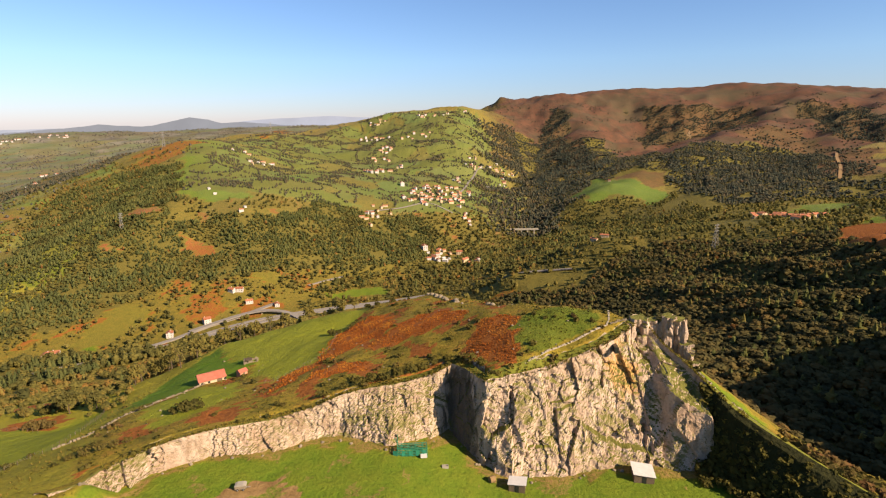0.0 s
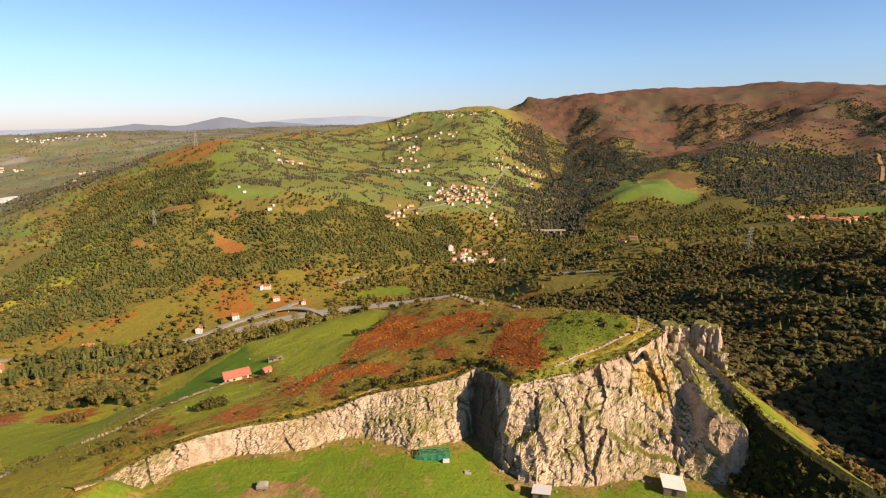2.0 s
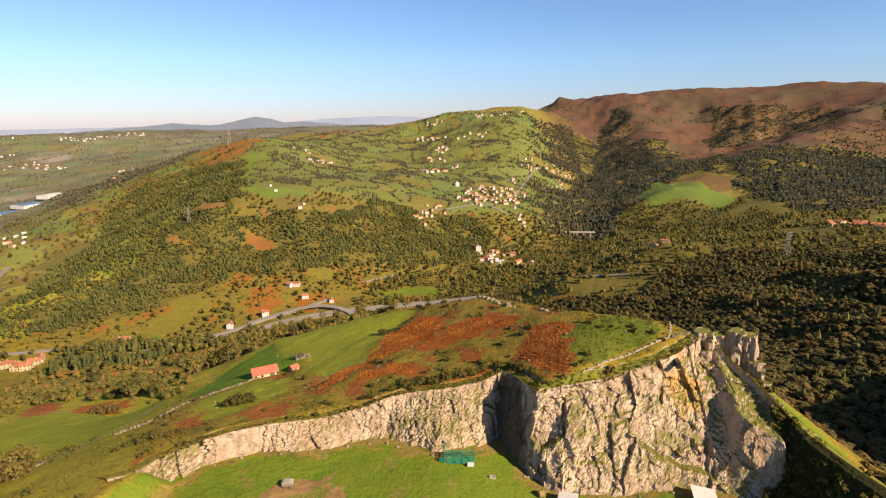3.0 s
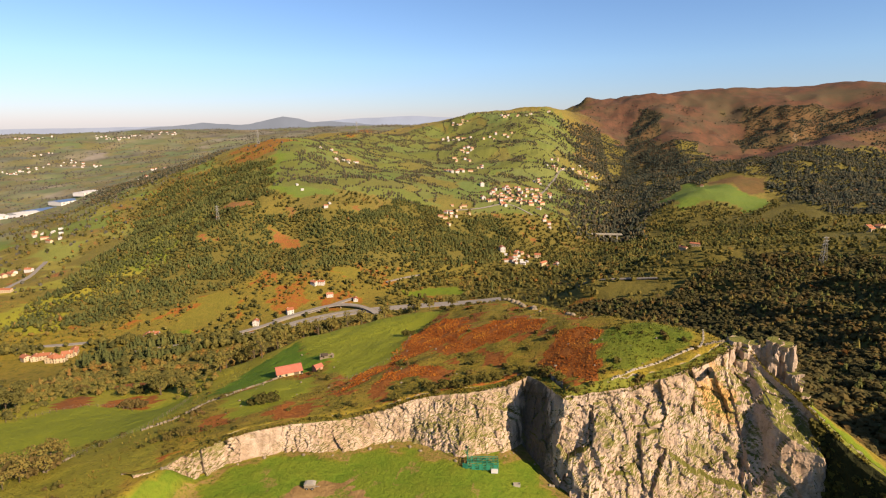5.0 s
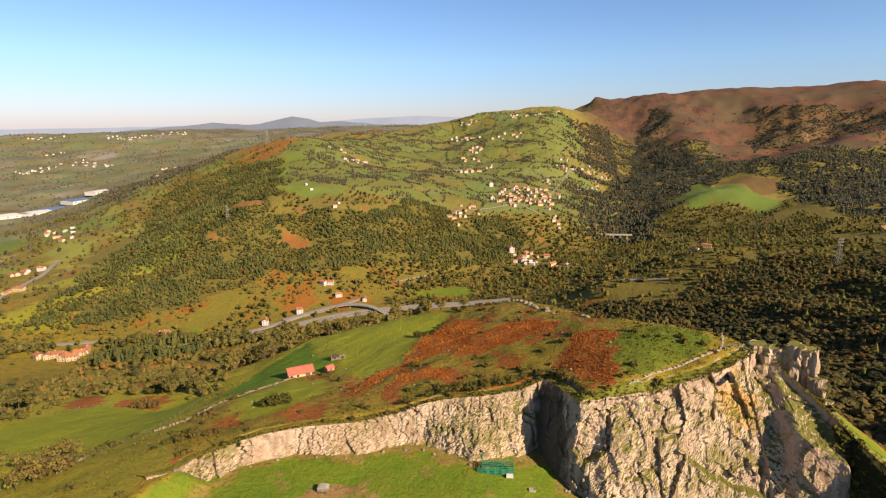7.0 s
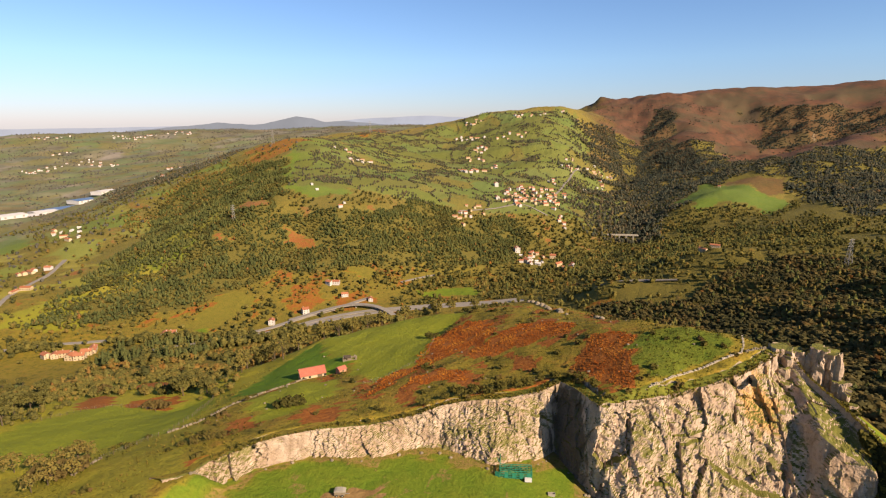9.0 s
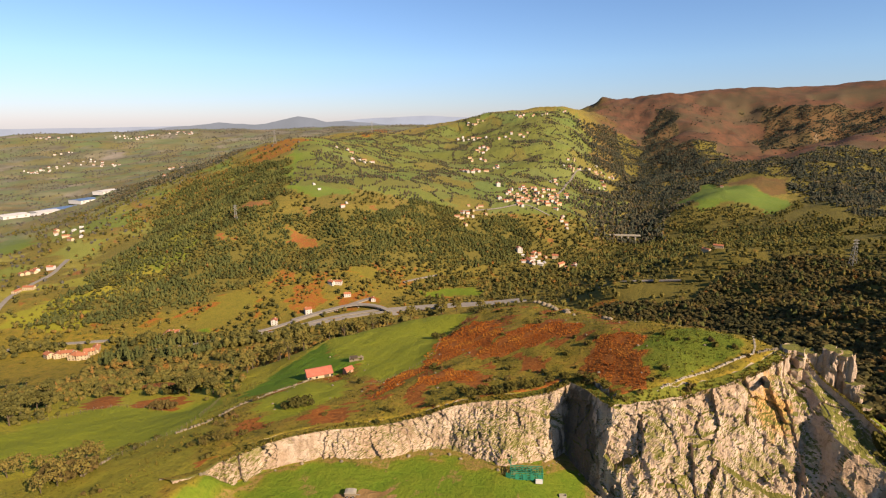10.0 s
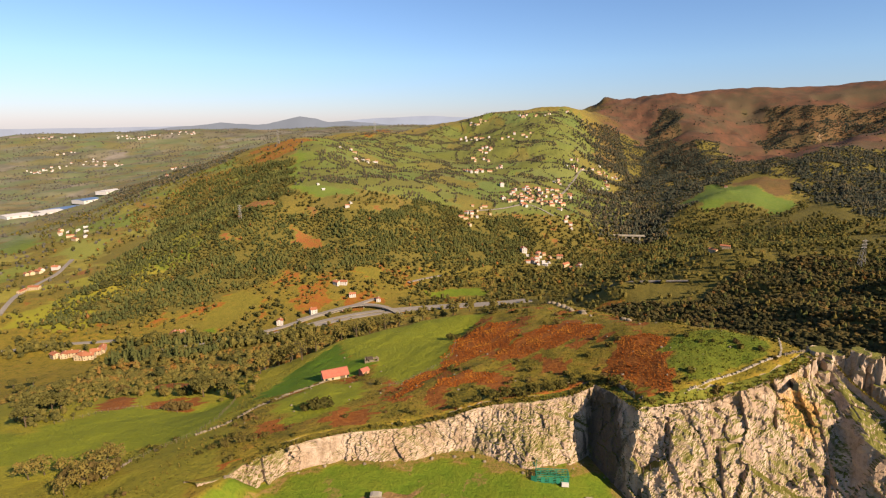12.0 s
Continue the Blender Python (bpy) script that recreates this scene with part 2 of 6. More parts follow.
# bluer leaves for far woods: distance haze put into the colour
FAR_HAZE_LEAF = leaf_material("far_wood_haze", (0.0, (0.044, 0.054, 0.040)), (0.4, (0.082, 0.083, 0.052)), (0.75, (0.125, 0.103, 0.056)), (1.0, (0.165, 0.098, 0.047)))
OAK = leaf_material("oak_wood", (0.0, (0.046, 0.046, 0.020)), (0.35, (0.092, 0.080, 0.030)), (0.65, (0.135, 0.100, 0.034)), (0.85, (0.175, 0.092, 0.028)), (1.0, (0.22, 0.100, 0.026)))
# greyed leaves of the western plain, with haze in their colour
PLAIN_HAZE_LEAF = leaf_material("plain_wood_haze", (0.0, (0.085, 0.086, 0.066)), (0.5, (0.125, 0.115, 0.088)), (1.0, (0.17, 0.135, 0.100)))
SCRUB = leaf_material("scrub", (0.0, (0.055, 0.053, 0.015)), (0.4, (0.109, 0.093, 0.021)), (0.7, (0.120, 0.085, 0.030)), (1.0, (0.150, 0.080, 0.030)))
FERN = leaf_material("bracken", (0.0, (0.220, 0.060, 0.012)), (0.5, (0.370, 0.118, 0.018)), (1.0, (0.430, 0.185, 0.026)))
TUFT = leaf_material("tussock", (0.0, (0.060, 0.062, 0.012)), (0.5, (0.145, 0.125, 0.021)), (1.0, (0.240, 0.160, 0.036)))
BARK = speckled("bark", (0.047, 0.034, 0.020), (0.133, 0.098, 0.059), 2.0)
WALL_WHITE = speckled("white_render", (0.38, 0.355, 0.315), (0.52, 0.495, 0.45), 0.6, random_tone=0.3)
WALL_CREAM = speckled("cream_render", (0.374, 0.285, 0.165), (0.47, 0.38, 0.25), 0.6, random_tone=0.5)
TILES = speckled("roof_tiles", (0.230, 0.080, 0.038), (0.370, 0.155, 0.078), 1.5, random_tone=0.5)
RED_ROOF = speckled("red_roof", (0.31, 0.080, 0.048), (0.42, 0.165, 0.105), 0.8, 0.7)
PALE_ROOF = speckled("pale_roof", (0.44, 0.42, 0.38), (0.60, 0.58, 0.54), 0.8, 0.6, 0.1)
GREY_STONE = speckled("grey_stone", (0.125, 0.101, 0.063), (0.281, 0.232, 0.158), 1.6, relief=0.6)
BRICK = speckled("salmon_brick", (0.328, 0.150, 0.086), (0.452, 0.247, 0.152), 2.0)
GLASS = speckled("dark_glass", (0.016, 0.017, 0.017), (0.031, 0.032, 0.030), 1.0, 0.2, 0, 0, 0.5)
WOOD = speckled("weathered_wood", (0.070, 0.049, 0.030), (0.172, 0.128, 0.079), 3.0)
ASPHALT = speckled("asphalt", (0.170, 0.150, 0.122), (0.26, 0.235, 0.20), 0.25, relief=0.1)
CONCRETE = speckled("concrete", (0.234, 0.210, 0.158), (0.34, 0.31, 0.25), 0.5)
BLUE_ROOF = speckled("blue_roof", (0.070, 0.128, 0.224), (0.11, 0.18, 0.33), 0.05, 0.5, 0)
GREEN_STEEL = speckled("green_steel", (0.016, 0.128, 0.073), (0.039, 0.225, 0.132), 2.0, 0.5, 0.1)
STEEL = speckled("grey_steel", (0.20, 0.20, 0.20), (0.265, 0.255, 0.218), 1.0, 0.5, 0)
PALE_STONE = speckled("pale_stone", (0.30, 0.25, 0.17), (0.46, 0.40, 0.30), 1.6, relief=0.6)
STRAW = speckled("straw", (0.187, 0.112, 0.046), (0.328, 0.217, 0.092), 4.0)


# ---- relief: crests, valley floors and flanks of the land ----
RELIEF = []


def line(*pts, step=60.0):
    """A crest, valley floor or flank line through places in metres, added to the relief."""
    for a, b in zip(pts, pts[1:]):
        n = max(1, round(math.dist(a[:2], b[:2]) / step))
        RELIEF.extend(tuple(a[k] + (b[k] - a[k]) * i / n for k in range(3)) for i in range(n))
    RELIEF.append(tuple(pts[-1]))


# the quarry hill: edge of the rock face, its top, the bracken slope and the back edge
line((-87, 86, 6.5), (-84.5, 93, 6.6), (-82, 101.5, 6.2), (-78, 108, 6.8), (-72, 112, 7.8), (-63, 118.5, 7.3), (-51, 124.5, 6.5), (-42, 128, 8.2), (-35, 130.5, 10.6), (-29, 132.2, 11.6),
     (-21, 134, 12.3), (-12.5, 136.5, 13.4), (-9.5, 139, 14.6), (-6.5, 142, 15.5), (-2, 138.5, 16), (2.6, 127.6, 16.4), (11.3, 129.6, 17.5), (21, 132.4, 19), (31.5, 136.3, 22.3), (37.5, 140.4, 23.6),
     (42, 143.8, 25), (46, 147.8, 26), (49, 148.3, 25), (51.5, 148.5, 20), (54, 149, 17), step=4)
line((3.5, 129.4, 18), (14, 133, 20.5), (24.3, 139.6, 21.9), (33, 144.5, 24), (37, 147, 24.9), (39.5, 156.8, 26.0), step=6)
line((-41, 162, 6.6), (-52, 153, 5), (-59.5, 145.4, 3.3))
line((-52.7, 219.7, -5), (-56, 212, -5))
line((-89, 111, 4.5), (-82, 134, 1.8), (-62, 153, 0.7), (-46, 166, 3.7), (-15, 152, 11.5), (-4, 148, 14.5), step=12)
line((39, 156, 26), (29, 163, 25), (15, 172, 22.6), (-4, 181, 16), (-15, 205, 9.0), (-18, 238, 3.7), step=12)
line((-58, 206, -4), (-45, 231, 0), (-18, 240, 3.4), (8, 222, 5.5), (30, 180, 15), (50, 160, 18), step=14)
line((-25, 185, 10), (-38, 200, 4), (-47, 190, 2.5))
line((-98, 139, -1.2), (-100, 166, -8.5), (-85, 175, -7.5), (-85, 185, -6.5), (-80, 205, -8), step=15)
line((-62, 242, -6), (-78, 240, -10), (-98, 231, -14), (-113, 219, -15), (-122, 196, -19), (-121, 168, -15), step=15)
line((-84, 93, 6.5), (-111, 103, 1.5), (-128, 111, -4.6), (-159, 150, -18.5), (-150, 170, -22.5), (-159, 184, -26.3), (-235, 251, -62))
line((-138, 157, -19.4), (-150, 140, -14.5))
line((-110, 60, 6), (-150, 85, 1), (-200, 108, -9), (-188, 152, -21), (-225, 165, -32), (-262, 190, -46))
line((-80, 20, 8), (-160, 20, 0), (-300, 60, -42), (-420, 140, -100))
line((-165, 235, -45), (-140, 262, -42), (-105, 290, -38), (-60, 300, -34), (-10, 290, -26), (40, 260, -22))
# spur that runs down from the pinnacle
line((55.5, 148, 16.5), (56.8, 140.5, 17.4), (59.8, 133, 15), (64.0, 126.1, 11.5), (68.3, 118.1, 10.1), (75.3, 110.6, 7.5), (84, 103, 4), (104, 90, -2), (140, 60, -10), step=6)
line((59.5, 147, 15), (62, 142, 14), (65.5, 136.5, 11.8), (69, 130.5, 9.6), (72.5, 124.5, 7.2), (79.5, 115.5, 4.8), (90, 106, 1), step=5)
line((70, 157, 1), (83, 145, -3), (94, 132, -5), (112, 114, -8), (150, 84, -14), step=12)
# combe behind the spur and the wooded slope across it
line((70, 185, -12), (92, 172, -20), (118, 150, -24), (132, 128, -22))
line((60, 230, -25), (101, 221, -30), (134, 230, -27), (180, 200, -22))
line((60, 330, -62), (134, 317, -44), (164, 270, -28), (222, 250, -8))
line((136, 483, -72), (222, 346, -20), (334, 400, 5), (480, 330, 60))
line((30, 480, -105), (136, 483, -73), (260, 470, -42), (334, 489, -25), (520, 520, 10))
line((190, 595, -62), (247, 569, -55), (334, 600, -36), (520, 640, -20))
# unseen ridge off to the right, added to throw its shadow on the combe
line((130, 35, 0), (180, 88, 38), (225, 140, 60), (290, 185, 53), (400, 270, 50), (520, 350, 60), step=30)
line((360, 60, 70), (600, 200, 80))
# road shelf and knolls in the middle of the valley
line((39, 602, -88), (75, 590, -86), (109, 577, -81), (150, 640, -66), (155, 662, -58), (230, 720, -66))
line((330, 740, -58), (433, 777, -55), (520, 800, -52), (700, 900, -40))
# valley floor with the river and the main road
line((-700, 330, -158), (-560, 400, -156), (-483, 439, -154), (-349, 562, -156), (-290, 640, -152), (-195, 700, -153), (-120, 800, -155),
     (-40, 900, -152), (60, 1000, -150), (110, 1092, -150), (130, 1250, -145), (150, 1400, -130), (150, 1587, -112), (200, 1800, -85))
line((-480, 330, -140), (-340, 420, -135), (-220, 480, -130), (-100, 600, -138), (-20, 720, -140), (60, 850, -135), (160, 950, -115))
line((-230, 330, -95), (-120, 400, -100), (-20, 480, -110), (20, 640, -115))
# far side of the valley, left: the conifer hill
line((-323, 684, -141), (-268, 720, -139), (-195, 800, -150), (-90, 960, -142))
line((-430, 810, -102), (-387, 876, -58), (-330, 1000, -62), (-143, 1200, -84), (-86, 1154, -86), (0, 1130, -110))
line((-540, 743, -97), (-539, 831, -62), (-513, 950, -38), (-560, 1100, -8), (-600, 1230, 20), (-700, 1334, 44))
line((-700, 1334, 45), (-737, 1255, 17), (-779, 1167, -20), (-855, 1045, -54), (-930, 960, -90), (-1007, 961, -120))
line((-640, 620, -128), (-660, 720, -112), (-700, 850, -95), (-780, 950, -90))
line((-782, 725, -138), (-835, 781, -118), (-1007, 900, -126), (-1250, 1100, -160), (-1665, 1473, -206), (-1850, 1600, -208))
line((-900, 560, -150), (-1100, 750, -160), (-1648, 1100, -205), (-2119, 1400, -205))
# the village hillside and its crest
line((-700, 1336, 45), (-800, 1675, 18), (-719, 1874, 47), (-595, 2021, 30), (-449, 2161, 80), (-405, 2169, 95), (-236, 2244, 117), (-17, 2456, 131), (7, 2706, 131))
line((-513, 1255, -18), (-500, 1450, -25), (-426, 1800, -5), (-426, 2047, 22), (-330, 2110, 60))
line((-328, 1594, -41), (-215, 1800, 10), (-215, 2139, 100))
line((-143, 1300, -75), (-60, 1500, -60), (-30, 1800, 0), (9, 2300, 85))
line((60, 1300, -118), (50, 1550, -95), (92, 2041, -30), (60, 2400, 40))
# the moor mountain
line((7, 2706, 131), (11, 3000, 110), (79, 3120, 153), (127, 3150, 205), (164, 3145, 192), (266, 3130, 179), (356, 3110, 204), (472, 3080, 219), (542, 3090, 198), (611, 3095, 207), (658, 3100, 198), (734, 3110, 224), (874, 3130, 241), (970, 3150, 235), (1143, 3170, 240), (1273, 3160, 253), (1373, 3120, 264), (1421, 3100, 271), (1462, 3060, 254), (1591, 2980, 242), (1656, 2900, 236), (1733, 2780, 203), (1832, 2650, 183), (2200, 2300, 150), step=60)
line((126, 3040, 165), (159, 2700, 77), (155, 2250, -23), (116, 1850, -79), step=90)
line((337, 2760, 56), (275, 2450, -20), (212, 2050, -97), (145, 1720, -148), step=90)
line((464, 2950, 160), (451, 2700, 93), (438, 2350, 18), (430, 2020, -34), (417, 1780, -59), step=90)
line((796, 2900, 100), (759, 2620, 9), (702, 2330, -41), (571, 1980, -68), step=90)
line((997, 2900, 154), (978, 2800, 124), (936, 2560, 64), (842, 2380, 3), step=90)
line((1244, 2760, 95), (1056, 2560, 28), (844, 2380, -28), (682, 2120, -45), step=90)
line((1287, 2560, 134), (1174, 2230, 61), (895, 1950, 33), (699, 1780, 15), (575, 1640, -6), (489, 1540, -28), (442, 1480, -43), step=90)
line((1279, 2150, 49), (1029, 1800, -10), (747, 1480, -48), (462, 1150, -66), step=90)
line((1532, 2200, 98), (1154, 1750, 12), (850, 1350, -37), (646, 1080, -62), step=90)
# the spur meadow and the foot of the mountain
line((437, 1460, -46), (335, 1370, -67), (315, 1297, -62), (222, 1224, -97), (170, 1180, -125))
line((480, 1300, -80), (350, 1140, -94), (300, 1050, -105), (160, 1050, -140))
line((427, 1009, -75), (364, 868, -80), (240, 850, -95), (140, 830, -115))
line((710, 1077, -72), (560, 960, -70), (427, 900, -72))
# wide land to the left as far as the horizon
line((-2119, 1659, -203), (-2078, 1867, -182), (-2531, 2536, -146), (-2385, 3217, -45))
line((-1500, 2125, -88), (-1832, 2246, -139), (-1300, 1900, -60), (-1100, 1700, -20), (-950, 1500, 0))
line((-1100, 2600, -60), (-1500, 3000, -40), (-1700, 3600, 10))
line((-3668, 2947, -5), (-3354, 3301, 0), (-2887, 3589, 20), (-2571, 3823, 25), (-2347, 3847, 15), (-2000, 4100, 30), (-1604, 4319, 40), (-967, 4500, 50), (-300, 4600, 60), (1000, 4600, 80), step=150)
line((-700, 2600, 0), (-300, 3200, 40), (-500, 3900, 30))
line((-2900, 1800, -190), (-3600, 2300, -130))
line((-4100, 3300, -90), (-3200, 4000, -90), (-2400, 4500, -60), (-1500, 4950, -60), (-300, 5000, 0), (1500, 4900, 40), step=200)
# behind the camera
line((-400, -500, -60), (0, -500, -40), (500, -500, 20), (1500, 0, 60), (2500, 1500, 120))
line((-2500, -500, -200), (-3500, 1000, -190))
line((-60, -60, 0), (60, -60, -6))

_P = np.array(RELIEF)
_S = 0.001


def _solve_relief():
    """Weights of a smooth sheet laid over the relief lines."""
    p = _P[:, :2] * _S
    n = len(p)
    d = np.sqrt(((p[:, None] - p[None]) ** 2).sum(-1))
    a = np.zeros((n + 3, n + 3))
    a[:n, :n] = -d + np.eye(n) * 4e-3 * np.minimum(1, 0.06 + np.hypot(p[:, 0], p[:, 1] - 0.14))[:, None]
    a[:n, n] = a[n, :n] = 1
    a[:n, n + 1:] = p
    a[n + 1:, :n] = p.T
    b = np.zeros(n + 3)
    b[:n] = _P[:, 2]
    return np.linalg.solve(a, b)


_W = _solve_relief()


def hill(x, y):
    """Height of the land without the quarry, for arrays of places."""
    x, y = np.atleast_1d(np.asarray(x, float)), np.atleast_1d(np.asarray(y, float))
    out = np.empty(x.shape).ravel()
    p, q = _P[:, :2] * _S, np.stack([x.ravel(), y.ravel()], 1) * _S
    n = len(p)
    for i in range(0, len(q), 20000):
        c = q[i:i + 20000]
        d = np.sqrt((c[:, :1] - p[None, :, 0]) ** 2 + (c[:, 1:] - p[None, :, 1]) ** 2)
        out[i:i + 20000] = -d @ _W[:n] + _W[n] + c @ _W[n + 1:]
    return out.reshape(x.shape)


def step_up(e0, e1, v):
    t = np.clip((v - e0) / (e1 - e0), 0, 1)
    return t * t * (3 - 2 * t)


def quarry_floor(x, y):
    """Height of the grazed quarry floor."""
    return -4.6 * step_up(-22, 9, x) + 0.5 * step_up(-45, -60, x)


# plan of the rock face: the top edge, from its low end to the pinnacle
EDGE = [(-95, 72), (-85.5, 88), (-82.5, 101), (-77, 107.5), (-72, 111.5), (-63, 118), (-51, 124), (-42, 127.5), (-35, 130), (-29, 131.7), (-21, 133.5), (-12.5, 136),
        (-9.5, 137.5), (-6.5, 140), (-3, 136.5), (2.5, 126.9), (11.3, 129), (21, 131.8), (31.5, 135.7), (37.5, 139.8), (42, 143.2), (46, 147.2), (50, 146), (53.3, 142), (56.3, 137.8), (59, 132.2), (63.2, 125.5), (67.5, 117.5), (74.5, 110.0), (84, 102.5), (103, 91)]
FLOOR_END = [(112, 70), (112, -40), (-120, -40)]


def inside(x, y, poly):
    """Which of the places lie in a polygon of the plan."""
    r = np.zeros(np.shape(x), bool)
    for (x0, y0), (x1, y1) in zip(poly, poly[1:] + poly[:1]):
        if y0 != y1:
            r ^= ((y0 > y) != (y1 > y)) & (x < (x1 - x0) * (y - y0) / (y1 - y0) + x0)
    return r


def away(x, y, pts):
    """Distance of the places from an open line of the plan."""
    d = np.full(np.shape(x), 1e9)
    for (x0, y0), (x1, y1) in zip(pts, pts[1:]):
        dx, dy = x1 - x0, y1 - y0
        t = np.clip(((x - x0) * dx + (y - y0) * dy) / (dx * dx + dy * dy), 0, 1)
        d = np.minimum(d, np.hypot(x - x0 - t * dx, y - y0 - t * dy))
    return d


def land(x, y):
    """Height of the ground with the quarry cut out of it."""
    x, y = np.atleast_1d(np.asarray(x, float)), np.atleast_1d(np.asarray(y, float))
    z = hill(x, y)
    box = (x > -130) & (x < 110) & (y > -50) & (y < 160)
    bx, by = x[box], y[box]
    pit = inside(bx, by, EDGE + FLOOR_END)
    near = away(bx, by, EDGE + FLOOR_END[:1]) * np.where(pit, 1, -1)
    side = np.where(pit, away(bx, by, FLOOR_END[:-2]), 0)
    k = step_up(-3.0, -1.4, near) * np.where(pit, np.maximum(step_up(0.0, 6.0, side), step_up(9.0, 4.0, near)), 1.0) * step_up(104, 96, bx)
    # at its western end the quarry wall fades into a grassy bank
    k = k * (1 - step_up(103, 96, by) * (1 - step_up(-1, 5, bx + 82 + (101 - by) * 0.25)))
    z[box] += (np.minimum(quarry_floor(bx, by), z[box]) - z[box]) * k
    return z


# ---- cover of the land ----
# the foot of the rock face, point by point below EDGE
FOOT = [(-92, 70), (-81.5, 86), (-78.3, 98), (-76.8, 105.5), (-74.0, 110.5), (-63.5, 115.8), (-51.8, 118.6), (-43.5, 123.7), (-36.5, 126.5), (-29, 124.5), (-21.5, 122.6), (-11.5, 128.5),
        (-9.8, 131.0), (-7.4, 135.5), (-4.6, 130.5), (2.2, 121.4), (9.5, 117.4), (20.5, 118.5), (31.5, 122.5), (38, 124.0), (43.5, 124), (47, 123.6), (50.8, 123), (54.5, 122.7), (57.6, 122.8), (59.8, 123), (61.2, 119), (63.8, 112.5), (70, 105.5), (78.5, 97), (97, 85)]
BRACKEN_A = [(-57, 208), (-46, 218), (-36, 212), (-30, 187), (-34, 178), (-40, 175), (-49, 170), (-53, 163), (-59, 144), (-62, 140), (-63, 163), (-55, 170)]
BRACKEN_B = [(0, 164), (6, 165), (12, 164), (13, 158), (10, 146), (12, 134), (8, 133), (3, 139), (-4, 148), (-2, 153)]
BRACKEN_C = [(-38, 168), (-35, 177), (-29, 181), (-22, 197), (-3, 183), (-4, 174), (-10, 174), (-18, 169), (-27, 168), (-34, 167)]
BRACKEN_D = [(-51, 157), (-42, 160), (-34, 157), (-34, 150), (-44, 148), (-52, 144)]
BRACKEN_E = [(-76, 125), (-70, 134), (-62, 132), (-64, 125), (-69, 120)]
BRACKEN_F = [(-109, 97), (-109, 101), (-108, 106), (-106, 107), (-105, 102), (-107, 97)]
SOIL_LOW = [(-175, 147), (-190, 165), (-189, 174), (-173, 165), (-166, 156), (-172, 149)]
SOIL_BACK = [(-194, 189), (-202, 213), (-180, 206), (-163, 186), (-179, 188)]
RUST_STRIP = [(-564, 537), (-531, 557), (-503, 578), (-496, 567), (-525, 540), (-553, 525)]
RUST_BANK = [(-367, 615), (-351, 647), (-322, 639), (-319, 607), (-342, 591)]
RUST_SIDE = [(-370, 669), (-351, 679), (-328, 654), (-335, 628), (-348, 617)]
CREST_WOOD = [(1404, 2614), (1441, 2511), (1543, 2441), (1462, 2102), (1200, 1700), (1184, 1795), (1139, 1863), (1276, 2201), (1332, 2426)]
FIELD_WOOD = [(725, 1161), (838, 1174), (706, 980), (723, 1085), (625, 1042)]
CLEARING = [(359, 880), (404, 865), (374, 698), (334, 658), (320, 748)]
SMALL_GREEN = [(-436, 526), (-417, 537), (-398, 519), (-415, 499)]
EAST_FIELD = [(429, 625), (485, 670), (402, 553), (401, 571)]
BARN_FIELD = [(-117, 156), (-122, 192), (-113, 218), (-100, 196), (-83, 184), (-83, 177), (-99, 166), (-105, 151)]
BACK_FIELD = [(-113, 222), (-98, 232), (-78, 241), (-48, 236), (-57, 209), (-53, 176), (-64, 160), (-79, 170), (-84, 186), (-100, 196)]
LOW_FIELD = [(-99, 140), (-98, 164), (-81, 165), (-73, 149), (-77, 131), (-84, 123)]
LEFT_FIELD = [(-215, 100), (-240, 135), (-168, 117), (-171, 128), (-171, 138), (-172, 148), (-166, 155), (-158, 157), (-144, 153), (-141, 156), (-138, 165), (-133, 169), (-123, 158), (-110, 129), (-111, 119), (-121, 116), (-127, 111), (-133, 105), (-136, 102), (-141, 97)]
SOIL_PATCH = [(-166, 156), (-162, 169), (-150, 171), (-146, 169), (-143, 160), (-143, 153), (-156, 157)]
HILL_GREEN = [(14, 159), (19, 162), (31, 161), (37, 155), (36, 149), (26, 143), (15, 135), (12, 138), (11, 149)]
SPUR_FIELD = [(231, 1344), (287, 1467), (334, 1451), (377, 1340), (425, 1239), (412, 1183), (371, 1145), (341, 1205), (269, 1206), (244, 1202)]
SPUR_SOIL = [(355, 1446), (398, 1477), (450, 1455), (496, 1422), (464, 1320), (400, 1282)]
SPUR_FIELD_B = [(373, 1105), (493, 1240), (474, 1176), (352, 1025)]
MEADOW = [(-316, 738), (-287, 747), (-270, 711), (-302, 696)]
GREEN_STRIP = [(-199, 704), (-181, 749), (-134, 766), (-127, 704), (-183, 690)]
SLOPE_FIELD = [(-471, 600), (-461, 620), (-427, 640), (-410, 619), (-396, 569), (-404, 535), (-432, 522), (-446, 536), (-439, 587)]
LEFT_MEADOW = [(-728, 663), (-760, 750), (-720, 783), (-697, 742), (-699, 655)]
ORANGE_A = [(-568, 832), (-584, 875), (-536, 871), (-520, 856), (-535, 823)]
ORANGE_B = [(-552, 737), (-562, 759), (-535, 757), (-518, 733)]
ORANGE_C = [(-453, 768), (-455, 820), (-441, 811), (-394, 785), (-415, 769)]
ROAD_FIELD = [(49, 570), (59, 595), (105, 580), (95, 550), (64, 552)]
GREEN_HILL = [(-644, 1128), (-655, 1245), (-613, 1316), (-474, 1126), (-407, 935), (-459, 903), (-511, 918)]
RED_FIELD = [(344, 531), (378, 568), (420, 560), (330, 420), (289, 393), (307, 459)]
VILL_FIELD = [(498, 906), (560, 979), (663, 1008), (597, 880), (510, 821)]
WEST_GREEN = [(-1194, 886), (-1059, 852), (-942, 776), (-956, 733), (-999, 737)]
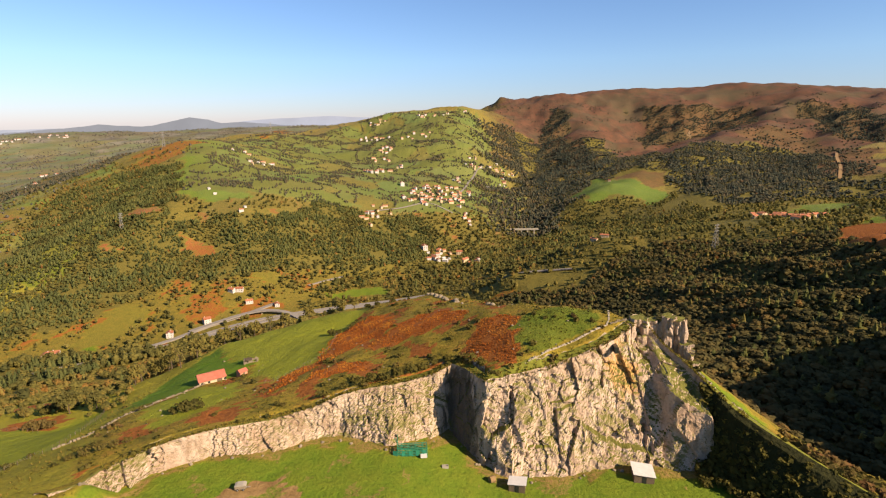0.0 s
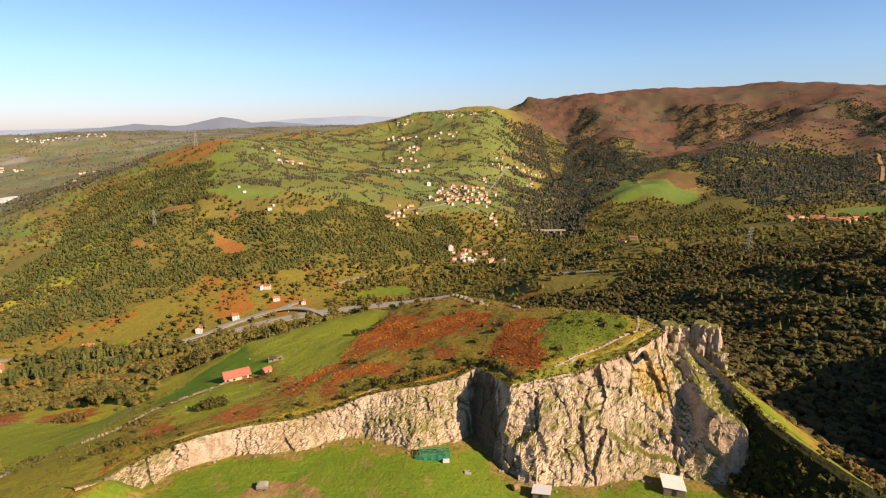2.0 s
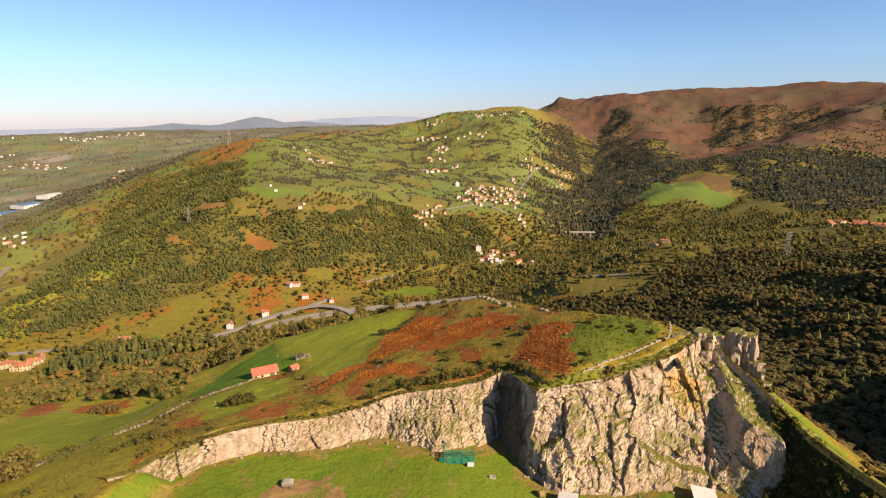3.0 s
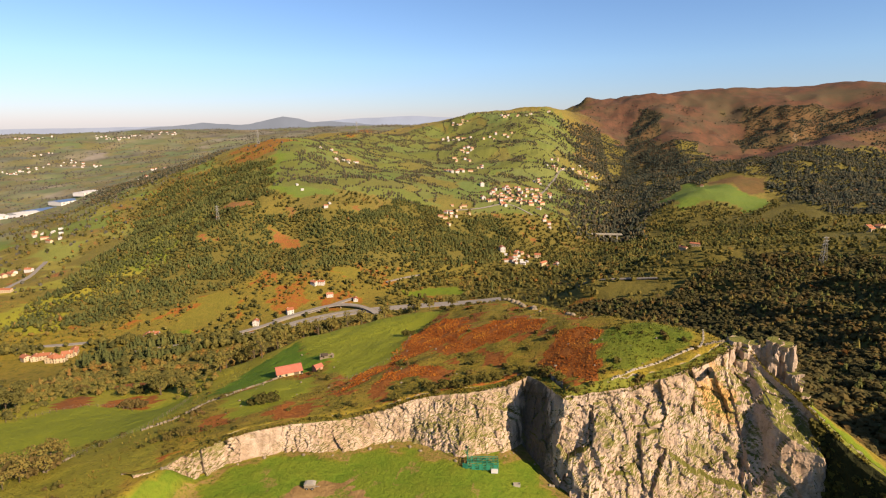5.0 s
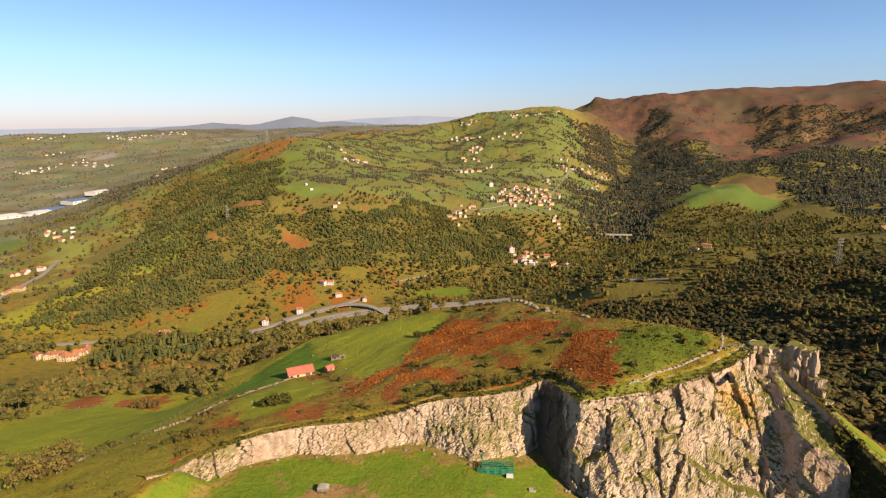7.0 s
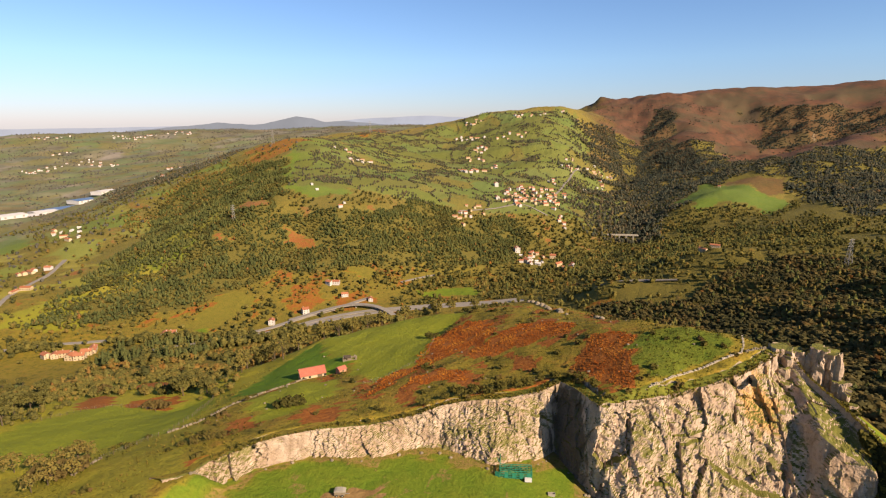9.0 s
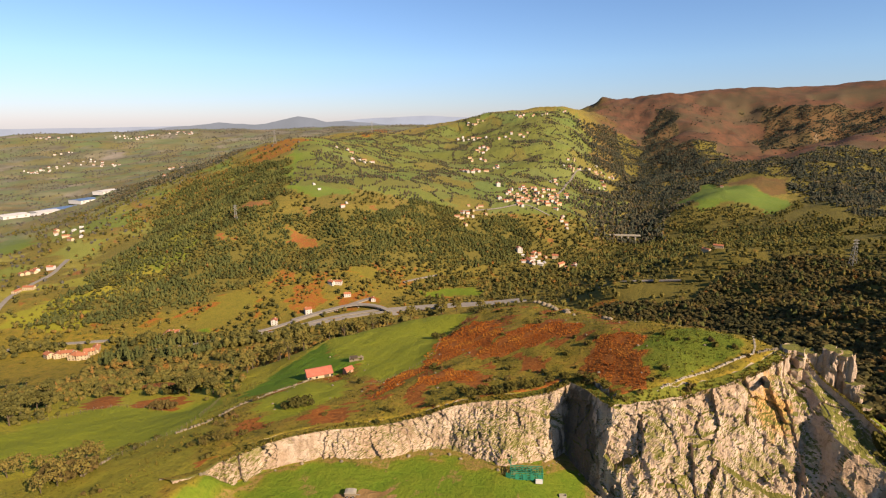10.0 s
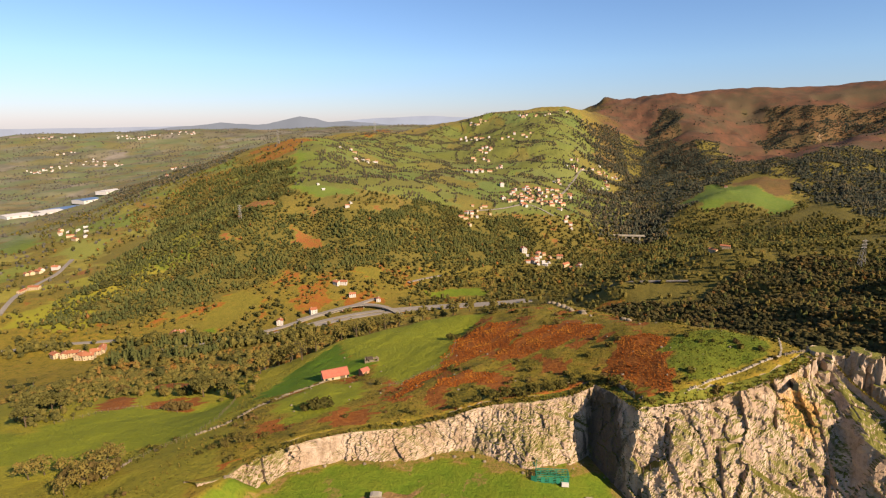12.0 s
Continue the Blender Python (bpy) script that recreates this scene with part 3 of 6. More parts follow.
CONIFER_HILL = [(-619, 479), (-652, 580), (-678, 655), (-705, 766), (-826, 953), (-816, 1050), (-777, 1141), (-644, 1128), (-528, 950), (-517, 887),
    (-493, 823), (-418, 861), (-342, 876), (-318, 996), (-240, 1043), (-212, 1021), (-108, 1070), (-63, 996), (-87, 881), (-208, 820), (-297, 754),
    (-348, 706), (-409, 687), (-436, 643), (-463, 571), (-520, 516)]
RIGHT_WOOD = [(20, 300), (60, 262), (88, 232), (72, 190), (95, 165), (150, 125), (620, 100), (620, 560), (330, 560), (200, 640), (130, 560), (100,
    530), (20, 560), (-60, 480), (-150, 400), (-60, 330)]
VALLEY_WOOD = [(-50, 900), (-10, 960), (60, 1040), (150, 1150), (230, 1150), (330, 1020), (420, 900), (330, 780), (160, 700), (60, 640), (20, 760),
    (-20, 850)]
MOUNTAIN_WOOD = [(60, 1150), (130, 1300), (140, 1600), (130, 2100), (120, 2450), (230, 2500), (300, 2250), (520, 2250), (480, 1900), (560, 1640),
    (760, 1750), (950, 1600), (900, 1350), (700, 1080), (500, 1010), (480, 1150), (480, 1300), (470, 1480), (330, 1420), (210, 1230), (150, 1100)]
HIGH_WOOD = [(864, 2872), (1002, 2877), (1121, 2825), (1307, 2770), (1262, 2562), (1149, 2368), (980, 2260), (886, 2315), (774, 2312), (687, 2280), (717, 2514), (804, 2791), (791, 2902)]
LEFT_WOOD = [(-60, 262), (-70, 320), (-180, 430), (-300, 500), (-380, 470), (-440, 400), (-400, 290), (-330, 170), (-270, 190), (-228, 240), (-160,
    240), (-125, 235), (-95, 250)]
WEST_WOOD = [(-1500, 1900), (-1100, 1750), (-900, 1250), (-1050, 1050), (-1300, 1300), (-1700, 1700)]
EAST_WOOD = [(495, 1534), (597, 1679), (731, 1774), (834, 1772), (916, 1730), (960, 1640), (773, 1284), (681, 1141), (597, 1067), (513, 1021), (414, 999), (425, 1171), (489, 1399)]
GULLY_WOOD = [(377, 2903), (434, 2750), (392, 2350), (426, 2156), (422, 1844), (355, 1479), (291, 1450), (227, 1410), (150, 1507), (216, 2095), (278, 2479), (337, 2772)]
HEATH_CREST = [(-824, 1292), (-793, 1349), (-723, 1343), (-649, 1291), (-658, 1232), (-677, 1184), (-686, 1122), (-731, 1112)]
HEATH_TOP = [(-729, 1798), (-1419, 3744), (-1281, 3776), (-722, 2090), (-674, 1707)]
RUST_EAST = [(1079, 1729), (1060, 1580), (1083, 1534), (838, 1174), (770, 1162), (709, 1133), (644, 1078), (831, 1362)]
SPUR_TOP = [(55.5, 141), (58.5, 133), (62.5, 125.5), (65, 121), (70, 121), (72, 124), (67, 133), (60, 142)]
CONIFER_BELT = [(-430, 395), (-350, 410), (-330, 470), (-415, 500), (-475, 470)]
RUST_FLANK = [(873, 1944), (1036, 2090), (1152, 2088), (1062, 1706), (850, 1312), (767, 1287), (820, 1482), (806, 1642)]
LEFT_BANK = [(-87, 95), (-93, 106), (-100, 118), (-104, 132), (-108, 138), (-112, 122), (-121, 100), (-140, 84), (-112, 58), (-96, 74)]
VILLAGE_SLOPE = [(-660, 1250), (-530, 950), (-330, 990), (-140, 1080), (40, 1130), (110, 1300), (110, 1600), (60, 2000), (0, 2450), (-240, 2260),
    (-450, 2180), (-600, 2030), (-720, 1880), (-800, 1680), (-700, 1340)]
BRACKEN = [BRACKEN_A, BRACKEN_B, BRACKEN_C, BRACKEN_D, BRACKEN_E, BRACKEN_F]
FIELDS = [(LEFT_BANK, 0.45), (BARN_FIELD, 1), (BACK_FIELD, 0.5), (LOW_FIELD, 0.5), (LEFT_FIELD, 0.55), (CLEARING, 0.3), (SMALL_GREEN, 1), (EAST_FIELD, 0.9), (HILL_GREEN, 0.8), (SPUR_TOP, 0.8), (SPUR_FIELD, 1), (SPUR_FIELD_B, 0.3), (MEADOW, 0.35), (GREEN_STRIP, 0.9), (SLOPE_FIELD, 0.5), (LEFT_MEADOW, 0.15), (ROAD_FIELD, 0.1), (GREEN_HILL, 0.92), (VILL_FIELD, 0.9), (WEST_GREEN, 0.9)]
WOODS = [CONIFER_HILL, RIGHT_WOOD, VALLEY_WOOD, MOUNTAIN_WOOD, HIGH_WOOD, LEFT_WOOD, WEST_WOOD, EAST_WOOD, GULLY_WOOD, CONIFER_BELT, CREST_WOOD, FIELD_WOOD]


def in_any(x, y, polys):
    r = np.zeros(len(x), bool)
    for p in polys:
        r |= inside(x, y, p)
    return r


def wander(x, y):
    """Places shifted a little, so that edges of fields and woods run unevenly."""
    r = np.hypot(x, y)
    a = 2.2 + 11.0 * step_up(260, 700, r) + 30.0 * step_up(1000, 1800, r)
    f = np.where(a > 6, np.where(a > 20, 0.06, 0.16), 1.0)
    u, v = x * f, y * f
    return x + a * lumps(u, v, 11, 101, 3), y + a * lumps(u, v, 11, 103, 3)


def cover_of(x, y, z):
    """Shares of bracken, soil, wood floor, meadow, meadow tone, moor and painted haze for places of the plan."""
    n = x.shape
    far_px, far_py = x, y
    x, y = wander(x, y)
    fern, soil, wood, meadow, tone, moor = (np.zeros(n) for _ in range(6))
    for poly in BRACKEN + [ORANGE_A, ORANGE_B, ORANGE_C, RED_FIELD, RUST_STRIP, RUST_BANK, RUST_SIDE]:
        fern[inside(x, y, poly)] = 1
    for poly in (SOIL_PATCH, SOIL_LOW, SOIL_BACK):
        fern[inside(x, y, poly)] = 0.62
    for poly in (RUST_STRIP, RUST_BANK, RUST_SIDE, HEATH_CREST, HEATH_TOP):
        fern[inside(x, y, poly)] = 0.46
    for poly in (ORANGE_A, ORANGE_B, ORANGE_C):
        fern[inside(x, y, poly)] = 0.52
    straw = (x < -106) & (x > -260) & (y > 60) & (y < 245)
    meadow[straw], tone[straw] = 0.85, 0.15
    far = y > 480
    # small fields of the far slopes: each cell has its own tone
    cell = field_cells(x, y)
    tone[far] = cell[far]
    hillside = inside(x, y, VILLAGE_SLOPE)
    meadow[hillside] = np.where(cell[hillside] > 0.22, 0.6 + 0.4 * ((cell[hillside] * 17.7) % 1.0), 0.15)
    tone[far] = (tone[far] * 7.3) % 1.0
    tone[hillside] = 0.80 + 0.20 * tone[hillside]
    plain = (x < -560) & (z < 0) & (cell > 0.45)
    meadow[plain & far] = 0.75
    meadow[(y > 3300) & (cell > 0.6)] = 0.3
    for poly, t in FIELDS:
        k = inside(x, y, poly)
        meadow[k], tone[k], fern[k] = (0.5 if poly is LEFT_BANK else 0.8 if poly is HILL_GREEN else np.where(y[k] > 480, 0.85 if t >= 0.9 else 0.3, 1.0)), t, 0
    for poly in WOODS:
        k = inside(x, y, poly)
        wood[k & (meadow < 0.55) & (fern < 0.5)] = 1
    moor[:] = step_up(-115, -60, z + 25 * lumps(x, y, 240, 19)) * step_up(1560, 1720, y) * step_up(-60, 120, x - 0.03 * (2600 - y))
    moor *= step_up(-120, 160, x - 40 + 60 * lumps(x, y, 260, 21))
    high = in_any(x, y, [HIGH_WOOD, GULLY_WOOD, CREST_WOOD])
    moor *= 1 - 0.8 * wood * ~high
    wood[high] = 0.25
    moor[inside(x, y, SPUR_SOIL)] = 0.7
    moor[(y > 3300) & (x < 0)] = 0.35
    # rust-coloured patches of fern and bramble on the valley sides
    low = inside(x, y, [(-640, 470), (-600, 640), (-430, 760), (-250, 760), (-240, 640), (-330, 600), (-430, 500)])
    fern[low & (lumps(x, y, 75, 107, 3) > 0.25) & (meadow < 0.25)] = 0.5
    rough = (np.hypot(x + 40, y - 160) < 110) & (meadow < 0.5) & (x < 12)
    fern[rough & (lumps(x, y, 19, 109, 3) > 0.30)] = 0.62
    flank = in_any(x, y, [RUST_FLANK, RUST_EAST]) & ~inside(x, y, EAST_WOOD)
    moor[flank], wood[flank] = 0.85, 0
    for poly in (HEATH_CREST, HEATH_TOP):
        k = inside(x, y, poly)
        fern[k], meadow[k], wood[k] = 0.46, 0.1, 0.25
    wood[hillside] = np.maximum(wood[hillside], np.where((cell[hillside] * 5.3) % 1.0 > 0.6, 0.5, 0.2))
    # share of haze in the ground colour, growing with distance
    haze = 0.95 * step_up(-700, -1300, x) * step_up(900, 1300, np.hypot(x, y))
    haze[hillside] = 0.5
    haze = np.maximum(haze, 0.3 * step_up(700, 1100, np.hypot(x, y)) * ~hillside)
    haze *= 1 - 0.95 * np.clip(moor * 1.3, 0, 1) * (x > -60)
    haze = np.maximum(haze, 0.8 * step_up(2300, 3000, y) * step_up(-200, -500, x))
    wood[inside(x, y, HILL_GREEN)] = 0.3
    tone[inside(x, y, HILL_GREEN)] = 1.0
    wood[inside(x, y, LEFT_WOOD)] *= 0.4
    haze[in_any(x, y, [HEATH_CREST, HEATH_TOP])] = 0.05
    wood[in_any(x, y, [HEATH_CREST, HEATH_TOP])] = 0
    pit = inside(far_px, far_py, EDGE + FLOOR_END)
    meadow[pit], tone[pit], fern[pit] = 0.85, 1.0, 0
    wood[pit] = 0.1
    fern[(x < -55) & (x > -110) & (y < 130) & (away(far_px, far_py, EDGE) < 4.5)] = 0
    wood[inside(x, y, LEFT_BANK)] = 0.15
    valley = far & ~hillside & (y < 1250)
    fern[valley & (lumps(x, y, 70, 121, 3) > 0.44) & (meadow < 0.4) & (x < 60)] = 0.46
    k = valley & (meadow < 0.5) & (fern < 0.4)
    wood[k] = np.maximum(wood[k], np.where(x[k] > -120, 0.85, 0.5))
    soil[inside(x, y, [(-58, 100), (-50, 109), (-42, 108), (-38, 103), (-44, 96), (-56, 94)])] = 1
    soil[pit & (lumps(x, y, 15, 117, 3) > 0.42)] = 0.48
    foot = pit & (away(far_px, far_py, FOOT) < 2.2 + 2.5 * lumps(x, y, 12, 119, 3))
    soil[foot], meadow[foot] = 0.5, 0.4
    return fern, soil, wood, meadow, tone, moor, haze * (0.55 + 0.45 * cell)


_rng = np.random.default_rng(7)
_SEEDS = np.stack([_rng.uniform(-3800, 1200, 5200), _rng.uniform(480, 4800, 5200)], 1)
_SEEDS = _SEEDS[_rng.random(5200) < np.clip(1500 / _SEEDS[:, 1], 0.3, 1)]
_TONE = _rng.random(len(_SEEDS))


def field_cells(x, y, gap=False):
    """The random tone of the field that holds each place; gap: its distance from the field's hedge."""
    shape, x, y = np.shape(x), np.ravel(x), np.ravel(y)
    out = np.zeros(x.shape)
    wx, wy = x + 14 * np.sin(y / 37.0), y + 14 * np.sin(x / 43.0)
    todo = np.flatnonzero((y > 470) & (y < 4900))
    todo = todo[np.argsort(y[todo])]
    order = np.argsort(_SEEDS[:, 1])
    sx, sy, st = _SEEDS[order, 0], _SEEDS[order, 1], _TONE[order]
    for i in range(0, len(todo), 3000):
        k = todo[i:i + 3000]
        a, b = np.searchsorted(sy, [wy[k].min() - 260, wy[k].max() + 260])
        d = (wx[k, None] - sx[None, a:b]) ** 2 + (wy[k, None] - sy[None, a:b]) ** 2
        if gap:
            two = np.sqrt(np.partition(d, 1, axis=1)[:, :2])
            out[k] = two[:, 1] - two[:, 0]
        else:
            out[k] = st[a:b][d.argmin(1)]
    return out.reshape(shape)


# ---- the ground: one sheet to the horizon ----
def steps(lo, hi, a, b, fine, grow, below=None):
    """Places from lo to hi, close together between a and b and wider apart beyond."""
    out = list(np.arange(a, b, fine))
    v, s = b, fine
    while v < hi:
        out.append(v)
        s = fine + grow * (v - b)
        v += s
    out.append(hi)
    v, left = a, []
    while v > lo:
        s = fine + (below or grow) * (a - v)
        v -= s
        left.append(max(v, lo))
    return np.array(left[::-1] + out)


def sheet(name, xs, ys, z, mat):
    """A mesh over a net of places."""
    nx, ny = len(xs), len(ys)
    co = np.empty((ny * nx, 3), np.float32)
    gx, gy = np.meshgrid(xs, ys)
    co[:, 0], co[:, 1], co[:, 2] = gx.ravel(), gy.ravel(), z.ravel()
    i = np.arange(ny * nx).reshape(ny, nx)
    quads = np.stack([i[:-1, :-1], i[:-1, 1:], i[1:, 1:], i[1:, :-1]], -1).reshape(-1, 4)
    return mesh_from(name, co, quads, mat)


def mesh_from(name, co, faces, mat, smooth=True):
    me = bpy.data.meshes.new(name)
    faces = np.asarray(faces, np.int32)
    n, k = faces.shape
    me.vertices.add(len(co))
    me.vertices.foreach_set("co", np.asarray(co, np.float32).ravel())
    me.loops.add(n * k)
    me.loops.foreach_set("vertex_index", faces.ravel())
    me.polygons.add(n)
    me.polygons.foreach_set("loop_start", np.arange(0, n * k, k, dtype=np.int32))
    me.update(calc_edges=True)
    me.polygons.foreach_set("use_smooth", np.full(n, smooth))
    me.materials.append(mat)
    me.validate()
    return me


def lumps(x, y, scale, seed=0, octaves=4):
    """Smooth random waves of the plan, about -1 to 1."""
    r = np.random.default_rng(seed)
    v = np.zeros(np.shape(x))
    for o in range(octaves):
        for _ in range(4):
            a, p = r.uniform(0, 2 * np.pi, 2)
            f = 2 ** o / scale * r.uniform(0.7, 1.4)
            v += np.sin((x * np.cos(a) + y * np.sin(a)) * f * 2 * np.pi + p + 1.7 * np.sin(v)) * 0.5 ** o / 4
    return v


GX = steps(-4300, 2600, -125, 85, 1.5, 0.017, 0.0125)
GY = steps(-600, 4990, 92, 210, 1.5, 0.0105, 0.06)
_x, _y = np.meshgrid(GX, GY)


def ground_height(x, y):
    z = land(x, y)
    pit = inside(x, y, EDGE + FLOOR_END)
    rough = np.where(pit, 0.15, 1.0)
    z = z + lumps(x, y, 22, 3) * 0.35 * rough
    d = np.hypot(x, y)
    return z + lumps(x, y, 210, 5, 5) * (3.5 * step_up(420, 1000, d) + 5.0 * step_up(1250, 1700, d)) + lumps(x, y, 95, 7, 2) * 9.0 * step_up(170, 260, x + 0.15 * y) * step_up(700, 500, d) * step_up(60, 120, x) + (0.4 - np.abs(lumps(x, y, 560, 9, 3))) * 50.0 * step_up(1800, 2500, d) * step_up(100, 500, x) * step_up(245, 150, z) + lumps(x, y, 170, 12, 3) * 5.0 * step_up(2000, 2500, d) * step_up(0, 200, x) * step_up(250, 190, z)


_z = ground_height(_x, _y)
ground = new("ground", sheet("ground", GX, GY, _z, LAND))
fern, soil, wood, meadow, tone, moor, haze = cover_of(_x.ravel(), _y.ravel(), _z.ravel())
for layer, bands in (("cover", (fern, soil, wood)), ("field", (meadow, tone, moor)), ("haze", (haze, haze, haze))):
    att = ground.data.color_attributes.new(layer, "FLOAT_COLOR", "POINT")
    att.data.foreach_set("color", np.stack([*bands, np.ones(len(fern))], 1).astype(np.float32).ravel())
tagged(ground, "rolling pasture, bracken and wooded hills with a quarry floor", "ground", kind="structure")


# ---- the rock face ----

def along(pts, u):
    """Places at the shares u of a list of plan points."""
    q = np.array(pts, float)
    k = np.arange(len(q))
    return np.stack([np.interp(u, k, q[:, i]) for i in range(q.shape[1])], -1)


def rock_noise(p, scale, seed, tilt=0.8, crack=1.0):
    """Blocky random relief: the distance to the nearest of scattered cells, tilted cell by cell."""
    out = np.empty(len(p))
    off = Vector((seed * 17.3, seed * 5.1, seed * 9.7))
    for i, q in enumerate(p):
        v = Vector(q) / scale + off
        d, c = noise.voronoi(v)
        s = c[0]
        h = noise.cell(s * 7.31)
        t = noise.cell_vector(s * 3.7)
        out[i] = h - 0.5 + (v - s).dot(t - Vector((0.5, 0.5, 0.5))) * tilt - max(0.0, 0.10 - (d[1] - d[0])) * crack
    return out


def rock_face():
    """The quarry's limestone face as one broken sheet from the floor to the turf lip."""
    nu, nv, nl = 720, 100, 8
    lens = np.hypot(*np.diff(np.array(EDGE), axis=0).T)
    s = np.concatenate([[0], np.cumsum(lens)])
    u = np.interp(np.linspace(s[1] + 4.0, s[-1], nu), s, np.arange(len(EDGE)))
    foot, top = along(FOOT, u), along(EDGE, u)
    back = top - foot
    back /= np.maximum(1e-6, np.hypot(back[:, 0], back[:, 1]))[:, None]
    run = np.gradient(top, axis=0)
    run /= np.maximum(1e-6, np.hypot(run[:, 0], run[:, 1]))[:, None]
    over = back + (np.stack([-run[:, 1], run[:, 0]], 1) - back) * step_up(-40, -60, top[:, 0])[:, None]
    zf = quarry_floor(foot[:, 0], foot[:, 1]) - 0.8
    zt = hill(top[:, 0] + back[:, 0] * 1.2, top[:, 1] + back[:, 1] * 1.2) + 0.1
    rows = []
    for j in range(nv):
        v = j / (nv - 1)
        w = v ** 1.25 if v < 1 else 1.0
        xy = foot + (top - foot) * (w * 0.92 + 0.08 * v)
        up = v + (np.interp(v, (0, 0.78, 1), (0, 0.95, 1)) - v) * step_up(58, 61, top[:, 0])
        # a turfed ledge crosses the face between the scar and the pinnacle
        ledge = step_up(41, 45.5, top[:, 0]) * step_up(60, 58, top[:, 0])
        wl, ul = np.interp(v, (0, 0.66, 0.86, 1), (0, 0.55, 0.95, 1)), np.interp(v, (0, 0.66, 0.86, 1), (0, 0.64, 0.82, 1))
        low = step_up(47, 50.5, top[:, 0])
        wl, ul = wl + (np.interp(v, (0, 0.62, 0.92, 1), (0, 0.27, 0.94, 1)) - wl) * low, ul + (np.interp(v, (0, 0.62, 0.92, 1), (0, 0.66, 0.93, 1)) - ul) * low
        xy = xy + (foot + (top - foot) * wl[:, None] - xy) * ledge[:, None]
        rows.append(np.column_stack([xy, zf + (zt - zf) * (up + (ul - up) * ledge)]))
    for j in range(1, nl + 1):
        xy = top + over * (0.55 * j)
        rows.append(np.column_stack([xy, hill(xy[:, 0], xy[:, 1]) + (0.12 - 0.02 * j if j < nl else -0.8)]))
    p = np.array(rows)
    nr = len(p)
    flat = p.reshape(-1, 3)
    huge = rock_noise(flat * (1, 1, 0.45), 15.0, 5, 0.4, 0.0)
    big = rock_noise(flat * (1, 1, 0.75), 7.5, 1, 0.9, 0.4)
    mid = rock_noise(flat * (1.1, 1.1, 0.7), 3.6, 2, 0.9, 0.5)
    small = rock_noise(flat * (1, 1, 0.55), 1.1, 3, 1.0, 1.5)
    grit = rock_noise(flat * (1, 1, 0.7), 0.55, 4, 1.0, 1.0)
    wave = np.array([noise.fractal(Vector(q) * 0.16, 1.0, 2.0, 3) for q in flat])
    torn = np.array([noise.ridged_multi_fractal(Vector((q[0] * 0.30 + q[2] * 0.10, q[1] * 0.30, q[2] * 0.26)), 0.9, 2.1, 5, 1.0, 2.0) for q in flat]) - 1.2
    tall = np.clip((zt - zf) / 16.0, 0.75, 1.15)
    v = np.repeat(np.arange(nr) / (nv - 1), nu)
    calm = 1 - 0.4 * step_up(6.5, 3.0, np.hypot(top[:, 0] + 5.5, top[:, 1] - 137))
    calm = calm * (1 - 0.5 * step_up(57, 66, top[:, 0])) * (1 - 0.4 * step_up(44, 50, top[:, 0]))
    calm = calm * (1 + 0.9 * step_up(-58, -70, top[:, 0])) * np.clip(np.linspace(0.15, 14, nu), 0.0, 1) * (1 - 0.35 * step_up(-10, -22, top[:, 0]) * step_up(-75, -60, top[:, 0]))
    amp = np.tile(tall * calm, nr) * np.clip((1.06 - v) * 6, 0, 1) * np.clip(v * 5 + 0.3, 0, 1)
    push = (huge * 1.0 + big * 0.95 + mid * 0.42 + small * 0.15 + grit * 0.06 + wave * 0.6 + np.clip(torn, -1.2, 1.2) * 0.55) * amp
    west = np.tile(step_up(-8, -20, top[:, 0]), nr)
    push += west * (np.clip(torn, -1.2, 1.2) * 0.12 + small * 0.3 + grit * 0.18) * np.clip((1.06 - v) * 6, 0, 1)
    out = -np.repeat(back[None], nr, 0).reshape(-1, 2)
    flat[:, :2] += out * push[:, None]
    flat[:, 2] += (mid * 0.15 + small * 0.08) * amp
    # the western end runs back into the slope
    tuck = np.clip(1 - np.arange(nu) / 16, 0, 1) ** 1.5 * 4.0
    flat[:, :2] += np.tile(over * tuck[:, None], (nr, 1))
    i = np.arange(nr * nu).reshape(nr, nu)
    quads = np.stack([i[:-1, :-1], i[:-1, 1:], i[1:, 1:], i[1:, :-1]], -1).reshape(-1, 4)
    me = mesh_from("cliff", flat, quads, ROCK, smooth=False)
    me.materials.append(TURF)
    me.materials.append(LAND)
    me.materials.append(SHADED_IVY)
    j = np.arange(nr - 1)[:, None]
    lip = np.repeat(j >= nv, nu - 1, 1)
    kind = lip * np.where(top[None, 1:, 0] < -20, 2, 1)
    # ivy and scrub over the spur wall, near-black to deepen its shade
    fringe = 59.4 + 0.8 * lumps(foot[None, 1:, 0] + j * 0.3, j * 0.4, 9, 15) + 60 * (foot[None, 1:, 1] > 122.6)
    kind = np.where(~lip & (foot[None, 1:, 0] > fringe), 3, kind)
    me.polygons.foreach_set("material_index", kind.astype(np.int32).ravel())
    return new("cliff", me)


tagged(rock_face(), "pale grey limestone quarry face with cracks and grassy ledges", "cliff", kind="structure")


# ---- the hazy distance behind the land ----
def backdrop(name, pts, low, colour, label, rough=9.0):
    """A far range of hills, as a plain glowing strip in haze colour."""
    q = np.array(pts, float)
    k = np.arange(len(q))
    u = np.linspace(0, len(q) - 1, 260)
    c = np.stack([np.interp(u, k, q[:, i]) for i in range(3)], 1)
    c[:, 2] += lumps(c[:, 0], c[:, 1], 330, 113, 4) * rough
    foot = c.copy()
    foot[:, 2] = low
    n = len(c)
    i = np.arange(n - 1)
    faces = np.stack([i, i + 1, i + 1 + n, i + n], 1)
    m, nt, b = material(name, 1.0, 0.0)
